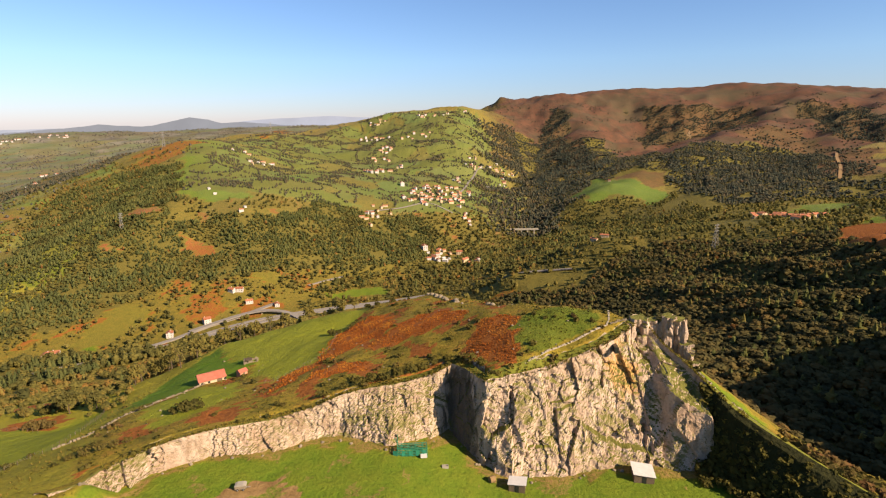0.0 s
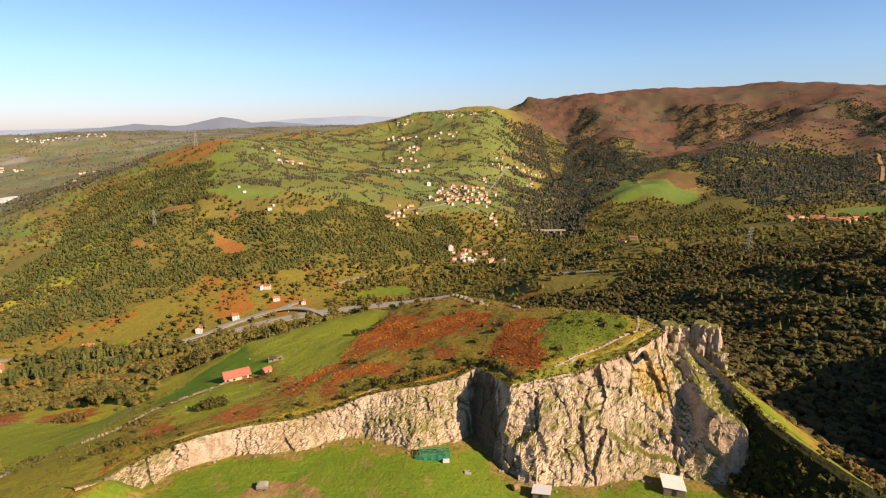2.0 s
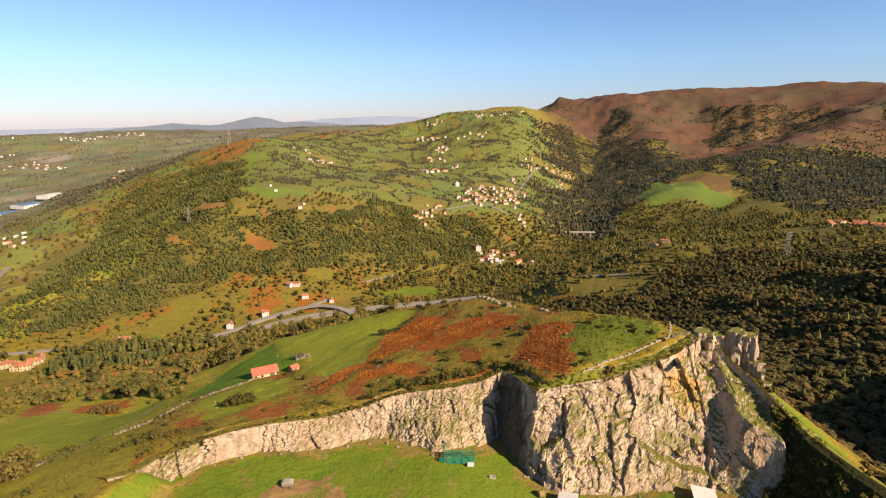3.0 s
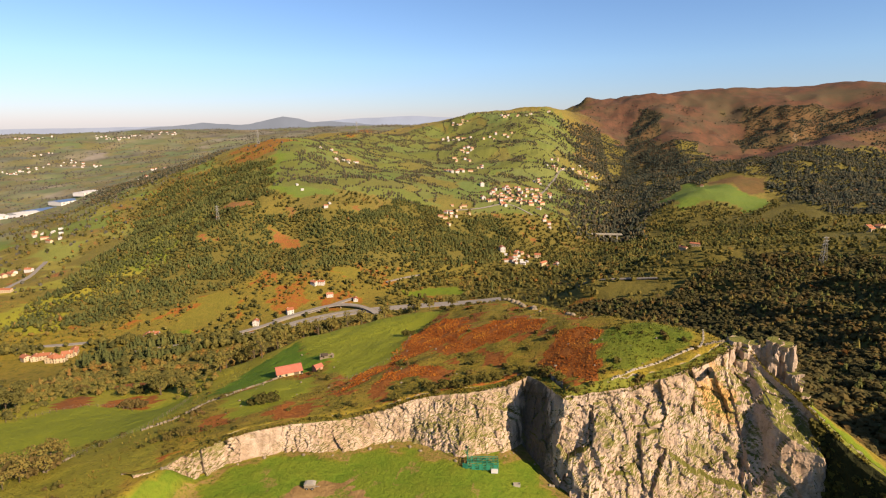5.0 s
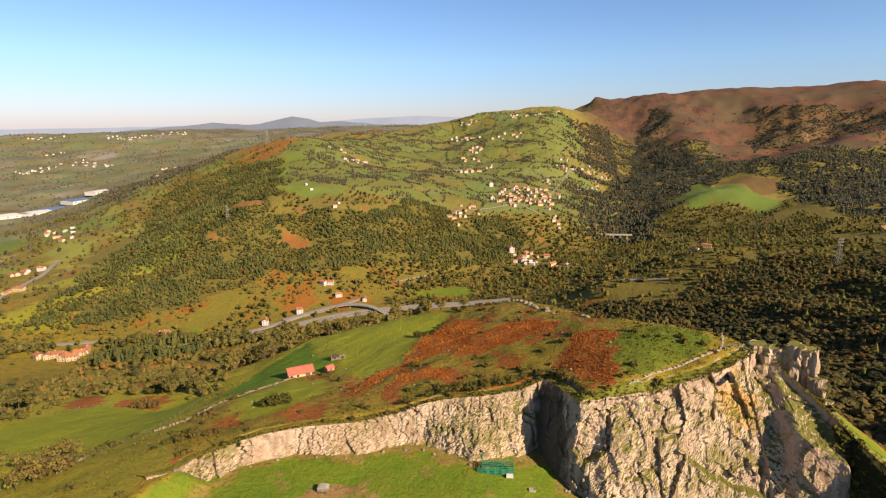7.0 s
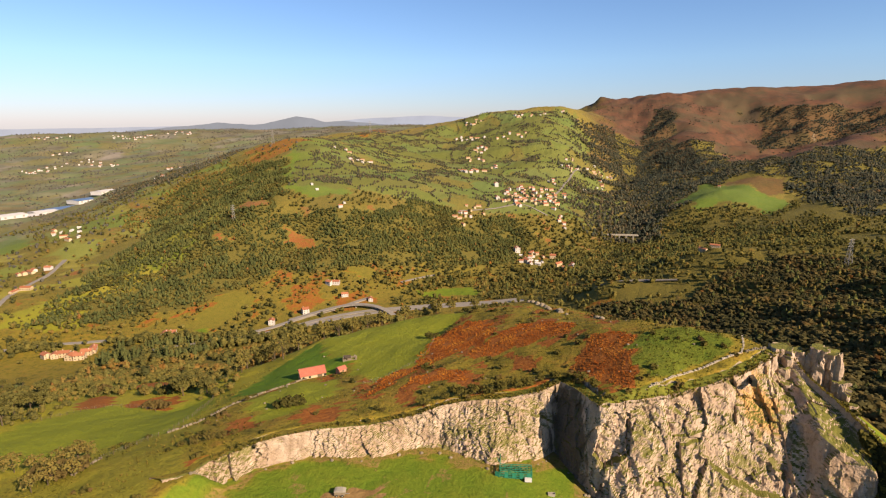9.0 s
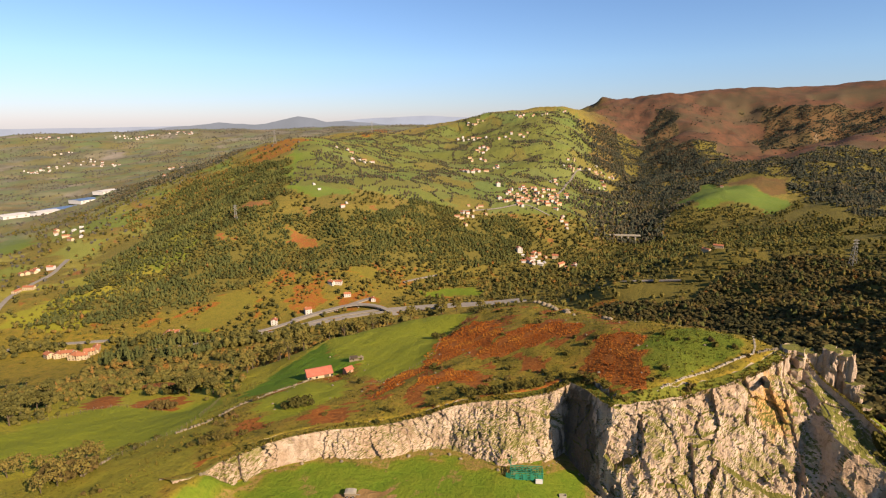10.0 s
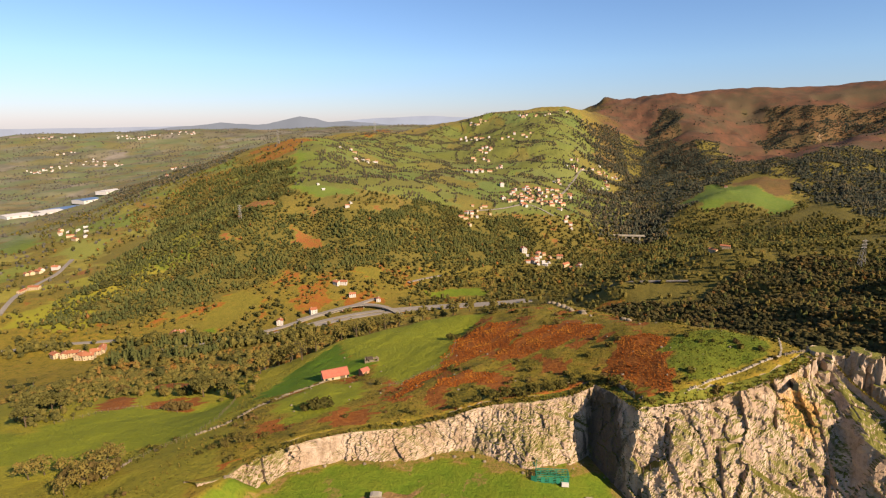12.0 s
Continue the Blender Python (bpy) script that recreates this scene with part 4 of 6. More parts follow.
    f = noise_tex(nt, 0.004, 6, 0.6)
    # the haze of distance is put into the strip's own glow
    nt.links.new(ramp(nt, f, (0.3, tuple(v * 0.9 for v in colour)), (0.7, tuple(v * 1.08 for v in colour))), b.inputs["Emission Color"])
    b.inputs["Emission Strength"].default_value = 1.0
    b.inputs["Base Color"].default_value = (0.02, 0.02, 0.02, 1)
    tagged(new(name, mesh_from(name, np.concatenate([foot, c]), faces, m)), label, "hills", kind="structure")


backdrop("backdrop", [(-4344, 3000, 26), (-4221, 3300, 26), (-3863, 3700, 31), (-3562, 4300, 39), (-2898, 4600, 48), (-2324, 4700, 63), (-1902, 4750, 102), (-1590, 4780, 117), (-1278, 4790, 130), (-1076, 4800, 120), (-775, 4800, 110)], -120, (0.225, 0.225, 0.255), "far hills painted pale blue-grey with distance haze", 2.0)
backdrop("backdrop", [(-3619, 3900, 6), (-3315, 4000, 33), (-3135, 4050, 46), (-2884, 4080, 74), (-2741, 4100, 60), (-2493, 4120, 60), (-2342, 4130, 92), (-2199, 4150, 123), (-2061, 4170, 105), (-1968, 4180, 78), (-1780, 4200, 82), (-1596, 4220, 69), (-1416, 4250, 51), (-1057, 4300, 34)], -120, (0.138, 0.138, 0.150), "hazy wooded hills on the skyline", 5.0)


# ---- building kit ----
def part(name, bm, mat, parent, label=""):
    """Link a bmesh as one mesh object under a thing or under a part."""
    me = bpy.data.meshes.new(name)
    bm.to_mesh(me)
    bm.free()
    me.materials.append(mat)
    ob = new(name, me)
    if parent is not None:
        ob.parent = parent
    return tagged(ob, label)


def box(bm, x0, y0, z0, x1, y1, z1, turn=0.0):
    """A block between two corners, turned about its middle by some degrees."""
    m = Matrix.Translation(((x0 + x1) / 2, (y0 + y1) / 2, (z0 + z1) / 2)) @ Matrix.Rotation(radians(turn), 4, "Z") @ Matrix.Diagonal((x1 - x0, y1 - y0, z1 - z0, 1))
    bmesh.ops.create_cube(bm, size=1, matrix=m)
    return bm


def solid(*a, **k):
    return box(bmesh.new(), *a, **k)


def rod(bm, a, b, r0, r1=None, sides=6):
    """A tapered round bar from a to b."""
    a, b = Vector(a), Vector(b)
    d = b - a
    m = Matrix.Translation((a + b) / 2) @ d.to_track_quat("Z", "Y").to_matrix().to_4x4()
    bmesh.ops.create_cone(bm, cap_ends=True, segments=sides, radius1=r0, radius2=r0 if r1 is None else r1, depth=d.length, matrix=m)
    return bm


def prism(bm, outline, y0, y1):
    """A block with an outline in x and z, from y0 to y1."""
    a = [bm.verts.new((x, y0, z)) for x, z in outline]
    b = [bm.verts.new((x, y1, z)) for x, z in outline]
    n = len(a)
    bm.faces.new(a)
    bm.faces.new(b[::-1])
    for i in range(n):
        bm.faces.new((a[i], b[i], b[(i + 1) % n], a[(i + 1) % n]))
    bmesh.ops.recalc_face_normals(bm, faces=bm.faces)
    return bm


def gz(x, y):
    """Height of the ground at one place."""
    return float(ground_height(np.array([float(x)]), np.array([float(y)]))[0])


KEEP = []  # places (x, y, radius) that stay clear of trees


def house(name, w, d, h, rise, wall, roof, label, storeys=2, category="house", chimney=True, far=False):
    """A gabled house: walls, two roof slopes, door, windows, chimney. Its long side runs along y."""
    ob = new(name)
    part("wall", prism(bmesh.new(), [(-w / 2, -3), (w / 2, -3), (w / 2, h), (0, h + rise), (-w / 2, h)], -d / 2, d / 2), wall, ob)
    o, t = 0.5, 0.22
    for s in (-1, 1):
        k = rise / (w / 2)
        bm = prism(bmesh.new(), [(0, h + rise + 0.05), (s * (w / 2 + o), h - k * o + 0.05), (s * (w / 2 + o), h - k * o + 0.05 + t), (0, h + rise + 0.05 + t)], -d / 2 - o, d / 2 + o)
        part("roof_slope", bm, roof, ob)
    if chimney:
        c = part("chimney", solid(w * 0.12, d * 0.2, h + rise * 0.3, w * 0.12 + 0.7, d * 0.2 + 0.7, h + rise + 1.0), wall, ob)
        part("chimney_cap", solid(w * 0.12 - 0.1, d * 0.2 - 0.1, h + rise + 1.0, w * 0.12 + 0.8, d * 0.2 + 0.8, h + rise + 1.12), roof, c)
    part("door", solid(w / 2, -0.5, 0, w / 2 + 0.06, 0.5, 2.1), WOOD, ob, "dark wooden door")
    n = max(2, int(d // 3.2))
    for f in range(0 if far else storeys):
        for i in range(n):
            y = -d / 2 + d * (i + 0.5) / n
            z = 0.9 + f * 2.8
            if abs(y) > 1.0 or f:
                part("window", solid(w / 2, y - 0.5, z, w / 2 + 0.05, y + 0.5, z + 1.3), GLASS, ob)
            part("window", solid(-w / 2 - 0.05, y - 0.5, z, -w / 2, y + 0.5, z + 1.3), GLASS, ob)
        for s in (-1, 1):
            for x in (-w / 4, w / 4):
                a, b = sorted((s * d / 2, s * (d / 2 + 0.05)))
                part("window", solid(x - 0.5, a, 0.9 + f * 2.8, x + 0.5, b, 2.2 + f * 2.8), GLASS, ob)
    return tagged(ob, label, category)


PROTO = [
    house("house", 8.5, 12, 5.4, 2.0, WALL_WHITE, TILES, "white rendered village house with an orange tiled roof"),
    house("house", 7.5, 10, 5.2, 1.8, WALL_CREAM, TILES, "cream rendered house with a terracotta tiled roof"),
    house("house", 7.0, 17, 4.6, 1.7, WALL_CREAM, TILES, "long stone-coloured farmhouse under a tiled roof", storeys=1),
    house("house", 9.0, 9.5, 7.4, 2.2, WALL_WHITE, TILES, "tall white house with an orange hipped-looking roof", storeys=3),
    house("house", 6.0, 9, 3.0, 1.4, WALL_WHITE, PALE_ROOF, "low white outbuilding with a pale sheet roof", storeys=1, chimney=False),
]
FAR_PROTO = [
    house("house", 8.5, 12, 5.4, 2.0, WALL_WHITE, TILES, "white rendered village house with an orange tiled roof", far=True),
    house("house", 7.5, 10, 5.2, 1.8, WALL_CREAM, TILES, "cream rendered house with a terracotta tiled roof", far=True),
    house("house", 7.0, 17, 4.6, 1.7, WALL_CREAM, TILES, "long stone-coloured farmhouse under a tiled roof", far=True),
    house("house", 9.0, 9.5, 7.4, 2.2, WALL_WHITE, TILES, "tall white house with an orange hipped-looking roof", far=True),
    house("house", 6.0, 9, 3.0, 1.4, WALL_WHITE, PALE_ROOF, "low white outbuilding with a pale sheet roof", chimney=False, far=True),
]
HOUSE_RNG = random.Random(11)


def place_houses(places, group, kinds, scale=1.0, extra=0.0):
    more = [(x + HOUSE_RNG.uniform(-22, 22) * (3 if extra > 3 else 1), y + HOUSE_RNG.choice((-1, 1)) * HOUSE_RNG.uniform(12, 24) * (2.5 if extra > 3 else 1)) for x, y in places for k in range(4) if HOUSE_RNG.random() < extra - k]
    for x, y in places + more:
        p = HOUSE_RNG.choice(kinds)
        turn = HOUSE_RNG.choice((20, 35, 110, 125, 300, 70)) + HOUSE_RNG.uniform(-8, 8)
        s = scale * HOUSE_RNG.uniform(0.9, 1.12)
        ob = copy_thing((FAR_PROTO if math.hypot(x, y) > 950 else PROTO)[p], pose(x, y, gz(x, y) + 0.2, 0, 0, turn))
        ob.scale = (s, s, s)
        tagged(ob, group=group)
        KEEP.append((x, y, 13 * s))
        KEEP.append((x + 10, y - 14, 9 * s))


place_houses([(-346, 557), (-322, 596), (-327, 679), (-318, 682), (-295, 657), (-258, 656), (-444, 496), (-435, 498)],
             "houses by the main road", (0, 3, 0), 0.76176)
place_houses([(-519, 416), (-509, 418), (-502, 423), (-487, 416), (-477, 417), (-483, 431), (-486, 441)],
             "houses of the orange-roofed hamlet", (1, 2, 1), 0.95)
place_houses([(-148, 1260), (-134, 1222), (-126, 1297), (-111, 1278), (-101, 1317), (-85, 1290), (-74, 1329), (-59, 1294), (-117, 1148), (-132, 1153), (-100, 1152), (-87, 1226), (-70, 1206), (-50, 1254), (-40, 1305), (-56, 1170)],
             "houses of the village centre", (0, 1, 2, 1, 3), 0.7, 3.0)
place_houses([(-15, 1095), (-25, 1101), (-218, 1009), (-209, 1007), (-191, 1073), (-197, 1056)],
             "houses below the village", (0, 1, 2), 0.6, 1.6)
place_houses([(-5, 1712), (-27, 1584), (-8, 1602), (12, 1648), (60, 1743), (82, 1756), (104, 1785), (79, 1596), (66, 1567), (-53, 1446)],
             "houses along the eastern lane", (0, 1, 2, 4), 0.68, 2.2)
place_houses([(-406, 2006), (-372, 1938), (-348, 1916), (-327, 1926), (-288, 1749), (-302, 1716), (-270, 1730), (-277, 1630), (-301, 1623), (-293, 1417), (-280, 1425), (-262, 1416), (-252, 1440), (-211, 1518), (-235, 1884), (-186, 1890), (-409, 2128), (-372, 2124)],
             "houses on the upper slope", (0, 1, 2, 3), 0.72, 2.2)
place_houses([(-226, 2151), (-200, 2154), (-163, 2175), (-51, 2394), (8, 2402), (-131, 2170)],
             "houses on the crest", (0, 1, 4), 0.7, 1.6)
place_houses([(-574, 1330), (-560, 1323), (-509, 1324), (-506, 1273), (-513, 1226), (-390, 887), (-488, 963)],
             "scattered farms on the green hill", (0, 2, 4), 0.66, 1.2)
place_houses([(-84, 926), (-75, 914), (-65, 910), (-56, 906), (-46, 906), (-63, 928), (4, 898)],
             "houses of the river hamlet", (0, 1, 4), 0.6, 1.6)
place_houses([(157, 664), (146, 668), (335, 1400)],
             "farms in the side valley", (2, 1), 0.62744)
place_houses([(-985, 847), (-964, 846), (-936, 843), (-868, 772), (-898, 825), (-795, 637), (-797, 628), (-803, 624), (-730, 557), (-724, 570)],
             "hamlets in the western fields", (0, 1, 2, 4), 0.7728, 0.6)
place_houses([(-2557, 2485), (-2476, 2458), (-2397, 2455), (-2658, 2520), (-2913, 2621), (-1871, 2218), (-1507, 1768), (-2915, 3130), (-2846, 3126), (-2824, 3176), (-2803, 3203), (-2967, 3091), (-2716, 3371), (-3261, 2966), (-3352, 2907), (-2641, 3421), (-2656, 2306), (-2641, 2260), (-2659, 2239)],
             "far farms and town on the plain", (0, 3, 4, 0), 0.9568, 3.6)
place_houses([(433, 873), (443, 859), (434, 802), (424, 763), (433, 758), (416, 708), (450, 744), (426, 806), (394, 682)],
             "houses of the red-roofed hamlet", (1, 2, 1), 0.9, 0.8)

for _i, _p in enumerate(FAR_PROTO):  # the first of each far kind stands by the village lane
    _q = ((-160, 1180), (-20, 1340), (-35, 1225), (-178, 1290), (30, 1480))[_i]
    _p.matrix_basis = pose(*_q, gz(*_q) + 0.2, 0, 0, 25 + 60 * _i)
    tagged(_p, group="houses of the village centre")
    KEEP.append((*_q, 13))
for _p in PROTO:  # the first of each kind stands in the river hamlet as well
    _i = PROTO.index(_p)
    _q = ((-70, 897), (-30, 935), (-20, 899), (-92, 940), (-52, 890))[_i]
    _p.matrix_basis = pose(*_q, gz(*_q) + 0.2, 0, 0, 40 + 55 * _i)
    tagged(_p, group="houses of the river hamlet")
    KEEP.append((*_q, 13))


# ---- roads ----
def ribbon(name, pts, width, lift, mat, label, category="road", deck=1.2, height=None, kind="structure"):
    """A road slab that follows a line of the plan."""
    q = np.array(pts, float)
    s = np.concatenate([[0], np.cumsum(np.hypot(*np.diff(q[:, :2], axis=0).T))])
    n = max(8, int(s[-1] / 7))
    t = np.linspace(0, s[-1], n)
    c = np.stack([np.interp(t, s, q[:, 0]), np.interp(t, s, q[:, 1])], 1)
    for _ in range(6):
        c[1:-1] = (c[:-2] + 2 * c[1:-1] + c[2:]) / 4
    g = np.gradient(c, axis=0)
    g /= np.hypot(g[:, 0], g[:, 1])[:, None]
    side = np.stack([g[:, 1], -g[:, 0]], 1)
    if height is None:
        z = np.maximum.reduce([ground_height(c[:, 0] + side[:, 0] * k, c[:, 1] + side[:, 1] * k) for k in (-width / 2, 0, width / 2)]) + lift
    else:
        z = np.interp(t / s[-1], np.linspace(0, 1, len(height)), height)
    for _ in range(8):
        z[1:-1] = (z[:-2] + 2 * z[1:-1] + z[2:]) / 4
    rows = [np.column_stack([c + side * (k * width / 2), z + dz]) for k, dz in ((-1, -deck), (-1, 0), (1, 0), (1, -deck))]
    co = np.stack(rows, 1).reshape(-1, 3)
    i = np.arange(n * 4).reshape(n, 4)
    faces = np.concatenate([np.stack([i[:-1, k], i[1:, k], i[1:, (k + 1) % 4], i[:-1, (k + 1) % 4]], -1) for k in range(4)])
    ob = new(name, mesh_from(name, co, faces, mat, smooth=False))
    KEEP.extend((x, y, width / 2 + 3) for x, y in c)
    return tagged(ob, label, category, kind=kind), c, z


MAIN = [(-420, 440), (-362, 487), (-322, 522), (-308, 546), (-294, 570), (-261, 603), (-224, 625), (-184, 644), (-136, 658), (-60, 670)]
for _k in (-6.5, 5.5):
    ribbon("road", [(x - 0.55 * _k, y + 0.83 * _k) for x, y in MAIN], 7.2, 0.5, ASPHALT, "pale worn asphalt carriageway on the valley floor")
ribbon("road", [(-381, 503), (-349, 525), (-321, 579), (-294, 612), (-278, 640), (-262, 662)], 6.5, 0.8, ASPHALT, "narrow asphalt side road past the houses")
fly, fc, fz = ribbon("flyover", [(-330, 570), (-294, 610), (-271, 631), (-240, 628), (-211, 609), (-190, 585)], 7.0, 0, ASPHALT,
                     "curved concrete flyover across the main road", "bridge", 1.3, [-153, -150, -147.5, -146.5, -148, -152], "object")
for _i in range(4, len(fc) - 2, 4):
    part("pier", rod(bmesh.new(), (fc[_i][0], fc[_i][1], -158), (fc[_i][0], fc[_i][1], fz[_i] - 1.2), 0.9, 0.9, 10), CONCRETE, fly)
ribbon("road", [(-620, 405), (-560, 440), (-504, 465), (-469, 484), (-432, 501), (-381, 503)], 6.0, 0.6, ASPHALT, "old valley road lined with walls")
ribbon("road", [(-238, 725), (-226, 750), (-214, 775), (-196, 800)], 3.5, 0.6, ASPHALT, "narrow lane along the valley meadow")
ribbon("road", [(30, 640), (36, 615), (52, 602), (75, 600), (95, 594), (108, 587)], 4.0, 1.5, ASPHALT, "grey lane that bends round the wooded knoll")
ribbon("road", [(-215, 1040), (-187, 1065), (-146, 1099), (-104, 1143), (-79, 1130), (-49, 1108)], 4.5, 0.7, ASPHALT, "pale village lane below the houses")
ribbon("road", [(-50, 1270), (-30, 1380), (-20, 1480), (0, 1590), (30, 1680)], 5.0, 0.8, ASPHALT, "pale lane that climbs from the village")
ribbon("road", [(-688, 492), (-728, 547), (-740, 590), (-760, 644), (-800, 700)], 6.0, 0.8, ASPHALT, "country lane between small fields")
ribbon("road", [(779, 1221), (881, 1386), (930, 1480), (957, 1527), (1003, 1602)], 7.0, 1.2, STRAW, "bare dirt track up the mountain flank")


def viaduct():
    """A pale three-arched road viaduct over the side valley."""
    z = gz(100, 1120) + 9
    ob = tagged(new("viaduct"), "pale concrete viaduct with three spans over the stream", "bridge")
    ob.matrix_basis = pose(100, 1122, z, 0, 0, 6)
    part("deck", solid(-30, -4, -1.0, 30, 4, 0.2), CONCRETE, ob)
    for s in (-1, 1):
        part("parapet", solid(-30, s * 3.9 - 0.2, 0.2, 30, s * 3.9 + 0.2, 1.1), CONCRETE, ob)
    for x in (-20, -6.5, 6.5, 20):
        bm = solid(x - 1.1, -3, -22, x + 1.1, 3, -1.0)
        box(bm, x - 2.2, -3.2, -2.2, x + 2.2, 3.2, -1.0)
        part("pier", bm, CONCRETE, ob)
    KEEP.extend((70 + 8 * i, 1118 + i, 12) for i in range(9))


viaduct()


def factory_hall(x, y, w, d, h, turn, roof, label):
    """A wide industrial hall with a shallow roof, wall panels and roof lights."""
    ob = tagged(new("factory_hall"), label, "factory", "halls of the industrial estate")
    ob.matrix_basis = pose(x, y, gz(x, y) + 1, 0, 0, turn)
    part("wall", prism(bmesh.new(), [(-w / 2, -6), (w / 2, -6), (w / 2, h), (0, h + w * 0.05), (-w / 2, h)], -d / 2, d / 2), PALE_ROOF, ob)
    for s in (-1, 1):
        part("roof_slope", prism(bmesh.new(), [(0, h + w * 0.05 + 0.1), (s * (w / 2 + 0.6), h + 0.1), (s * (w / 2 + 0.6), h + 0.5), (0, h + w * 0.05 + 0.5)], -d / 2 - 0.6, d / 2 + 0.6), roof, ob)
    for i in range(3):
        part("gate", solid(w / 2, -d / 3 + i * d / 3 - 3, 0, w / 2 + 0.1, -d / 3 + i * d / 3 + 3, 5), STEEL, ob)
    KEEP.append((x, y, max(w, d) * 0.7))


factory_hall(-1610, 1255, 55, 70, 6, -14, PALE_ROOF, "white industrial hall with a shallow sheet roof")
factory_hall(-1632, 1330, 60, 60, 6, -14, PALE_ROOF, "white industrial hall with a wide sheet roof")
factory_hall(-1655, 1400, 62, 66, 6.5, -14, PALE_ROOF, "long white industrial hall beside the valley road")
factory_hall(-1690, 1490, 62, 100, 7, -10, BLUE_ROOF, "long industrial hall with a blue roof")
factory_hall(-1690, 1580, 60, 70, 6.5, -6, BLUE_ROOF, "blue-roofed industrial hall beside a white one")
factory_hall(-1672, 1660, 45, 75, 6, 4, PALE_ROOF, "narrow white industrial hall at the end of the row")


def pylon(x, y, h, label):
    """A lattice power pylon: four tapered legs, cross braces and three arms."""
    ob = tagged(new("power_pylon"), label, "pylon", "power pylons on the ridges")
    ob.matrix_basis = pose(x, y, gz(x, y), 0, 0, 25)
    a, b = h * 0.10, h * 0.02
    for sx in (-1, 1):
        for sy in (-1, 1):
            part("leg", rod(bmesh.new(), (sx * a, sy * a, -2), (sx * b, sy * b, h), 0.0065 * h, 0.004 * h, 5), STEEL, ob)
    for i in range(6):
        z0, z1 = h * i / 6, h * (i + 1) / 6
        r0, r1 = a + (b - a) * i / 6, a + (b - a) * (i + 1) / 6
        bm = bmesh.new()
        for s in (-1, 1):
            rod(bm, (-r0, s * r0, z0), (r1, s * r1, z1), 0.003 * h)
            rod(bm, (r0, s * r0, z0), (-r1, s * r1, z1), 0.003 * h)
            rod(bm, (s * r0, -r0, z0), (s * r1, r1, z1), 0.003 * h)
        part("brace", bm, STEEL, ob)
    for k in (0.72, 0.84, 0.96):
        bm = rod(bmesh.new(), (-h * 0.13, 0, h * k), (h * 0.13, 0, h * k), 0.22)
        rod(bm, (-h * 0.13, 0, h * k), (0, 0, h * (k + 0.05)), 0.14)
        rod(bm, (h * 0.13, 0, h * k), (0, 0, h * (k + 0.05)), 0.14)
        part("arm", bm, STEEL, ob)


pylon(-767, 1311, 36, "grey lattice power pylon on the bracken-topped hill")
pylon(-715, 1890, 42, "grey lattice power pylon on the second hill")
pylon(253, 579, 26, "slim lattice pylon above the dark wood")
pylon(-545, 790, 26, "slim lattice pylon among the conifers")


# ---- vegetation ----
VEG = np.random.default_rng(23)


def shards(n, lobes, size, up=0.15, jitter=0.55):
    """n leaf clumps, as four-cornered scraps, laid over round lobes (x, y, z, radius, height)."""
    lobes = np.array(lobes, float)
    w = lobes[:, 3] ** 2
    k = VEG.choice(len(lobes), n, p=w / w.sum())
    d = VEG.normal(size=(n, 3))
    d[:, 2] += up
    d /= np.linalg.norm(d, axis=1)[:, None]
    d[:, 2] = np.where(d[:, 2] < -0.55, -d[:, 2], d[:, 2])
    c = lobes[k, :3] + d * np.stack([lobes[k, 3], lobes[k, 3], lobes[k, 4]], 1) * VEG.uniform(0.72, 1.1, (n, 1))
    nrm = d + VEG.normal(size=(n, 3)) * jitter + np.array([0, 0, 0.55])
    nrm /= np.linalg.norm(nrm, axis=1)[:, None]
    a = np.cross(nrm, VEG.normal(size=(n, 3)))
    a /= np.linalg.norm(a, axis=1)[:, None]
    b = np.cross(nrm, a)
    s = size * VEG.uniform(0.6, 1.35, (n, 1, 1))
    uv = np.array([(-1, -0.7), (0.8, -1), (1, 0.8), (-0.7, 1)]) * VEG.uniform(0.6, 1.2, (n, 4, 2))
    return c[:, None] + s * (uv[..., :1] * a[:, None] + uv[..., 1:] * b[:, None])


def barrel(radii, heights, sides=6):
    """A rough closed core of four-cornered faces."""
    t = np.arange(sides) / sides * 2 * np.pi
    ring = [np.stack([np.cos(t) * r, np.sin(t) * r, np.full(sides, h)], 1) for r, h in zip(radii, heights)]
    q = []
    for lo, hi in zip(ring, ring[1:]):
        for i in range(sides):
            j = (i + 1) % sides
            q.append((lo[i], lo[j], hi[j], hi[i]))
    return np.array(q)


def conifer_form(n):
    h = VEG.uniform(13, 19)
    r = VEG.uniform(1.9, 2.8)
    lobes = [(VEG.normal() * 0.3, VEG.normal() * 0.3, h * k, r * (1.05 - k) * 1.5 + 0.35, h * 0.12) for k in (0.3, 0.45, 0.6, 0.75, 0.9)]
    return np.concatenate([barrel((0.2, 0.2), (-1, h * 0.35), 4), barrel((r * 0.6, r * 0.75, r * 0.45, 0.1), (h * 0.25, h * 0.4, h * 0.7, h * 0.97), 5), shards(n, lobes, 1.2, 0.25, 0.3)])


def broad_form(n, size=1.25):
    h = VEG.uniform(8, 12)
    r = VEG.uniform(2.6, 3.9)
    lobes = [(0, 0, h * 0.62, r, h * 0.36)] + [(np.cos(a) * r * 0.6, np.sin(a) * r * 0.6, h * VEG.uniform(0.42, 0.75), r * VEG.uniform(0.45, 0.65), h * 0.2)
                                              for a in VEG.uniform(0, 6.28, 4)]
    core = barrel((r * 0.4, r * 0.8, r * 0.7, 0.1), (h * 0.22, h * 0.45, h * 0.72, h * 0.93), 6 if n > 14 else 4)
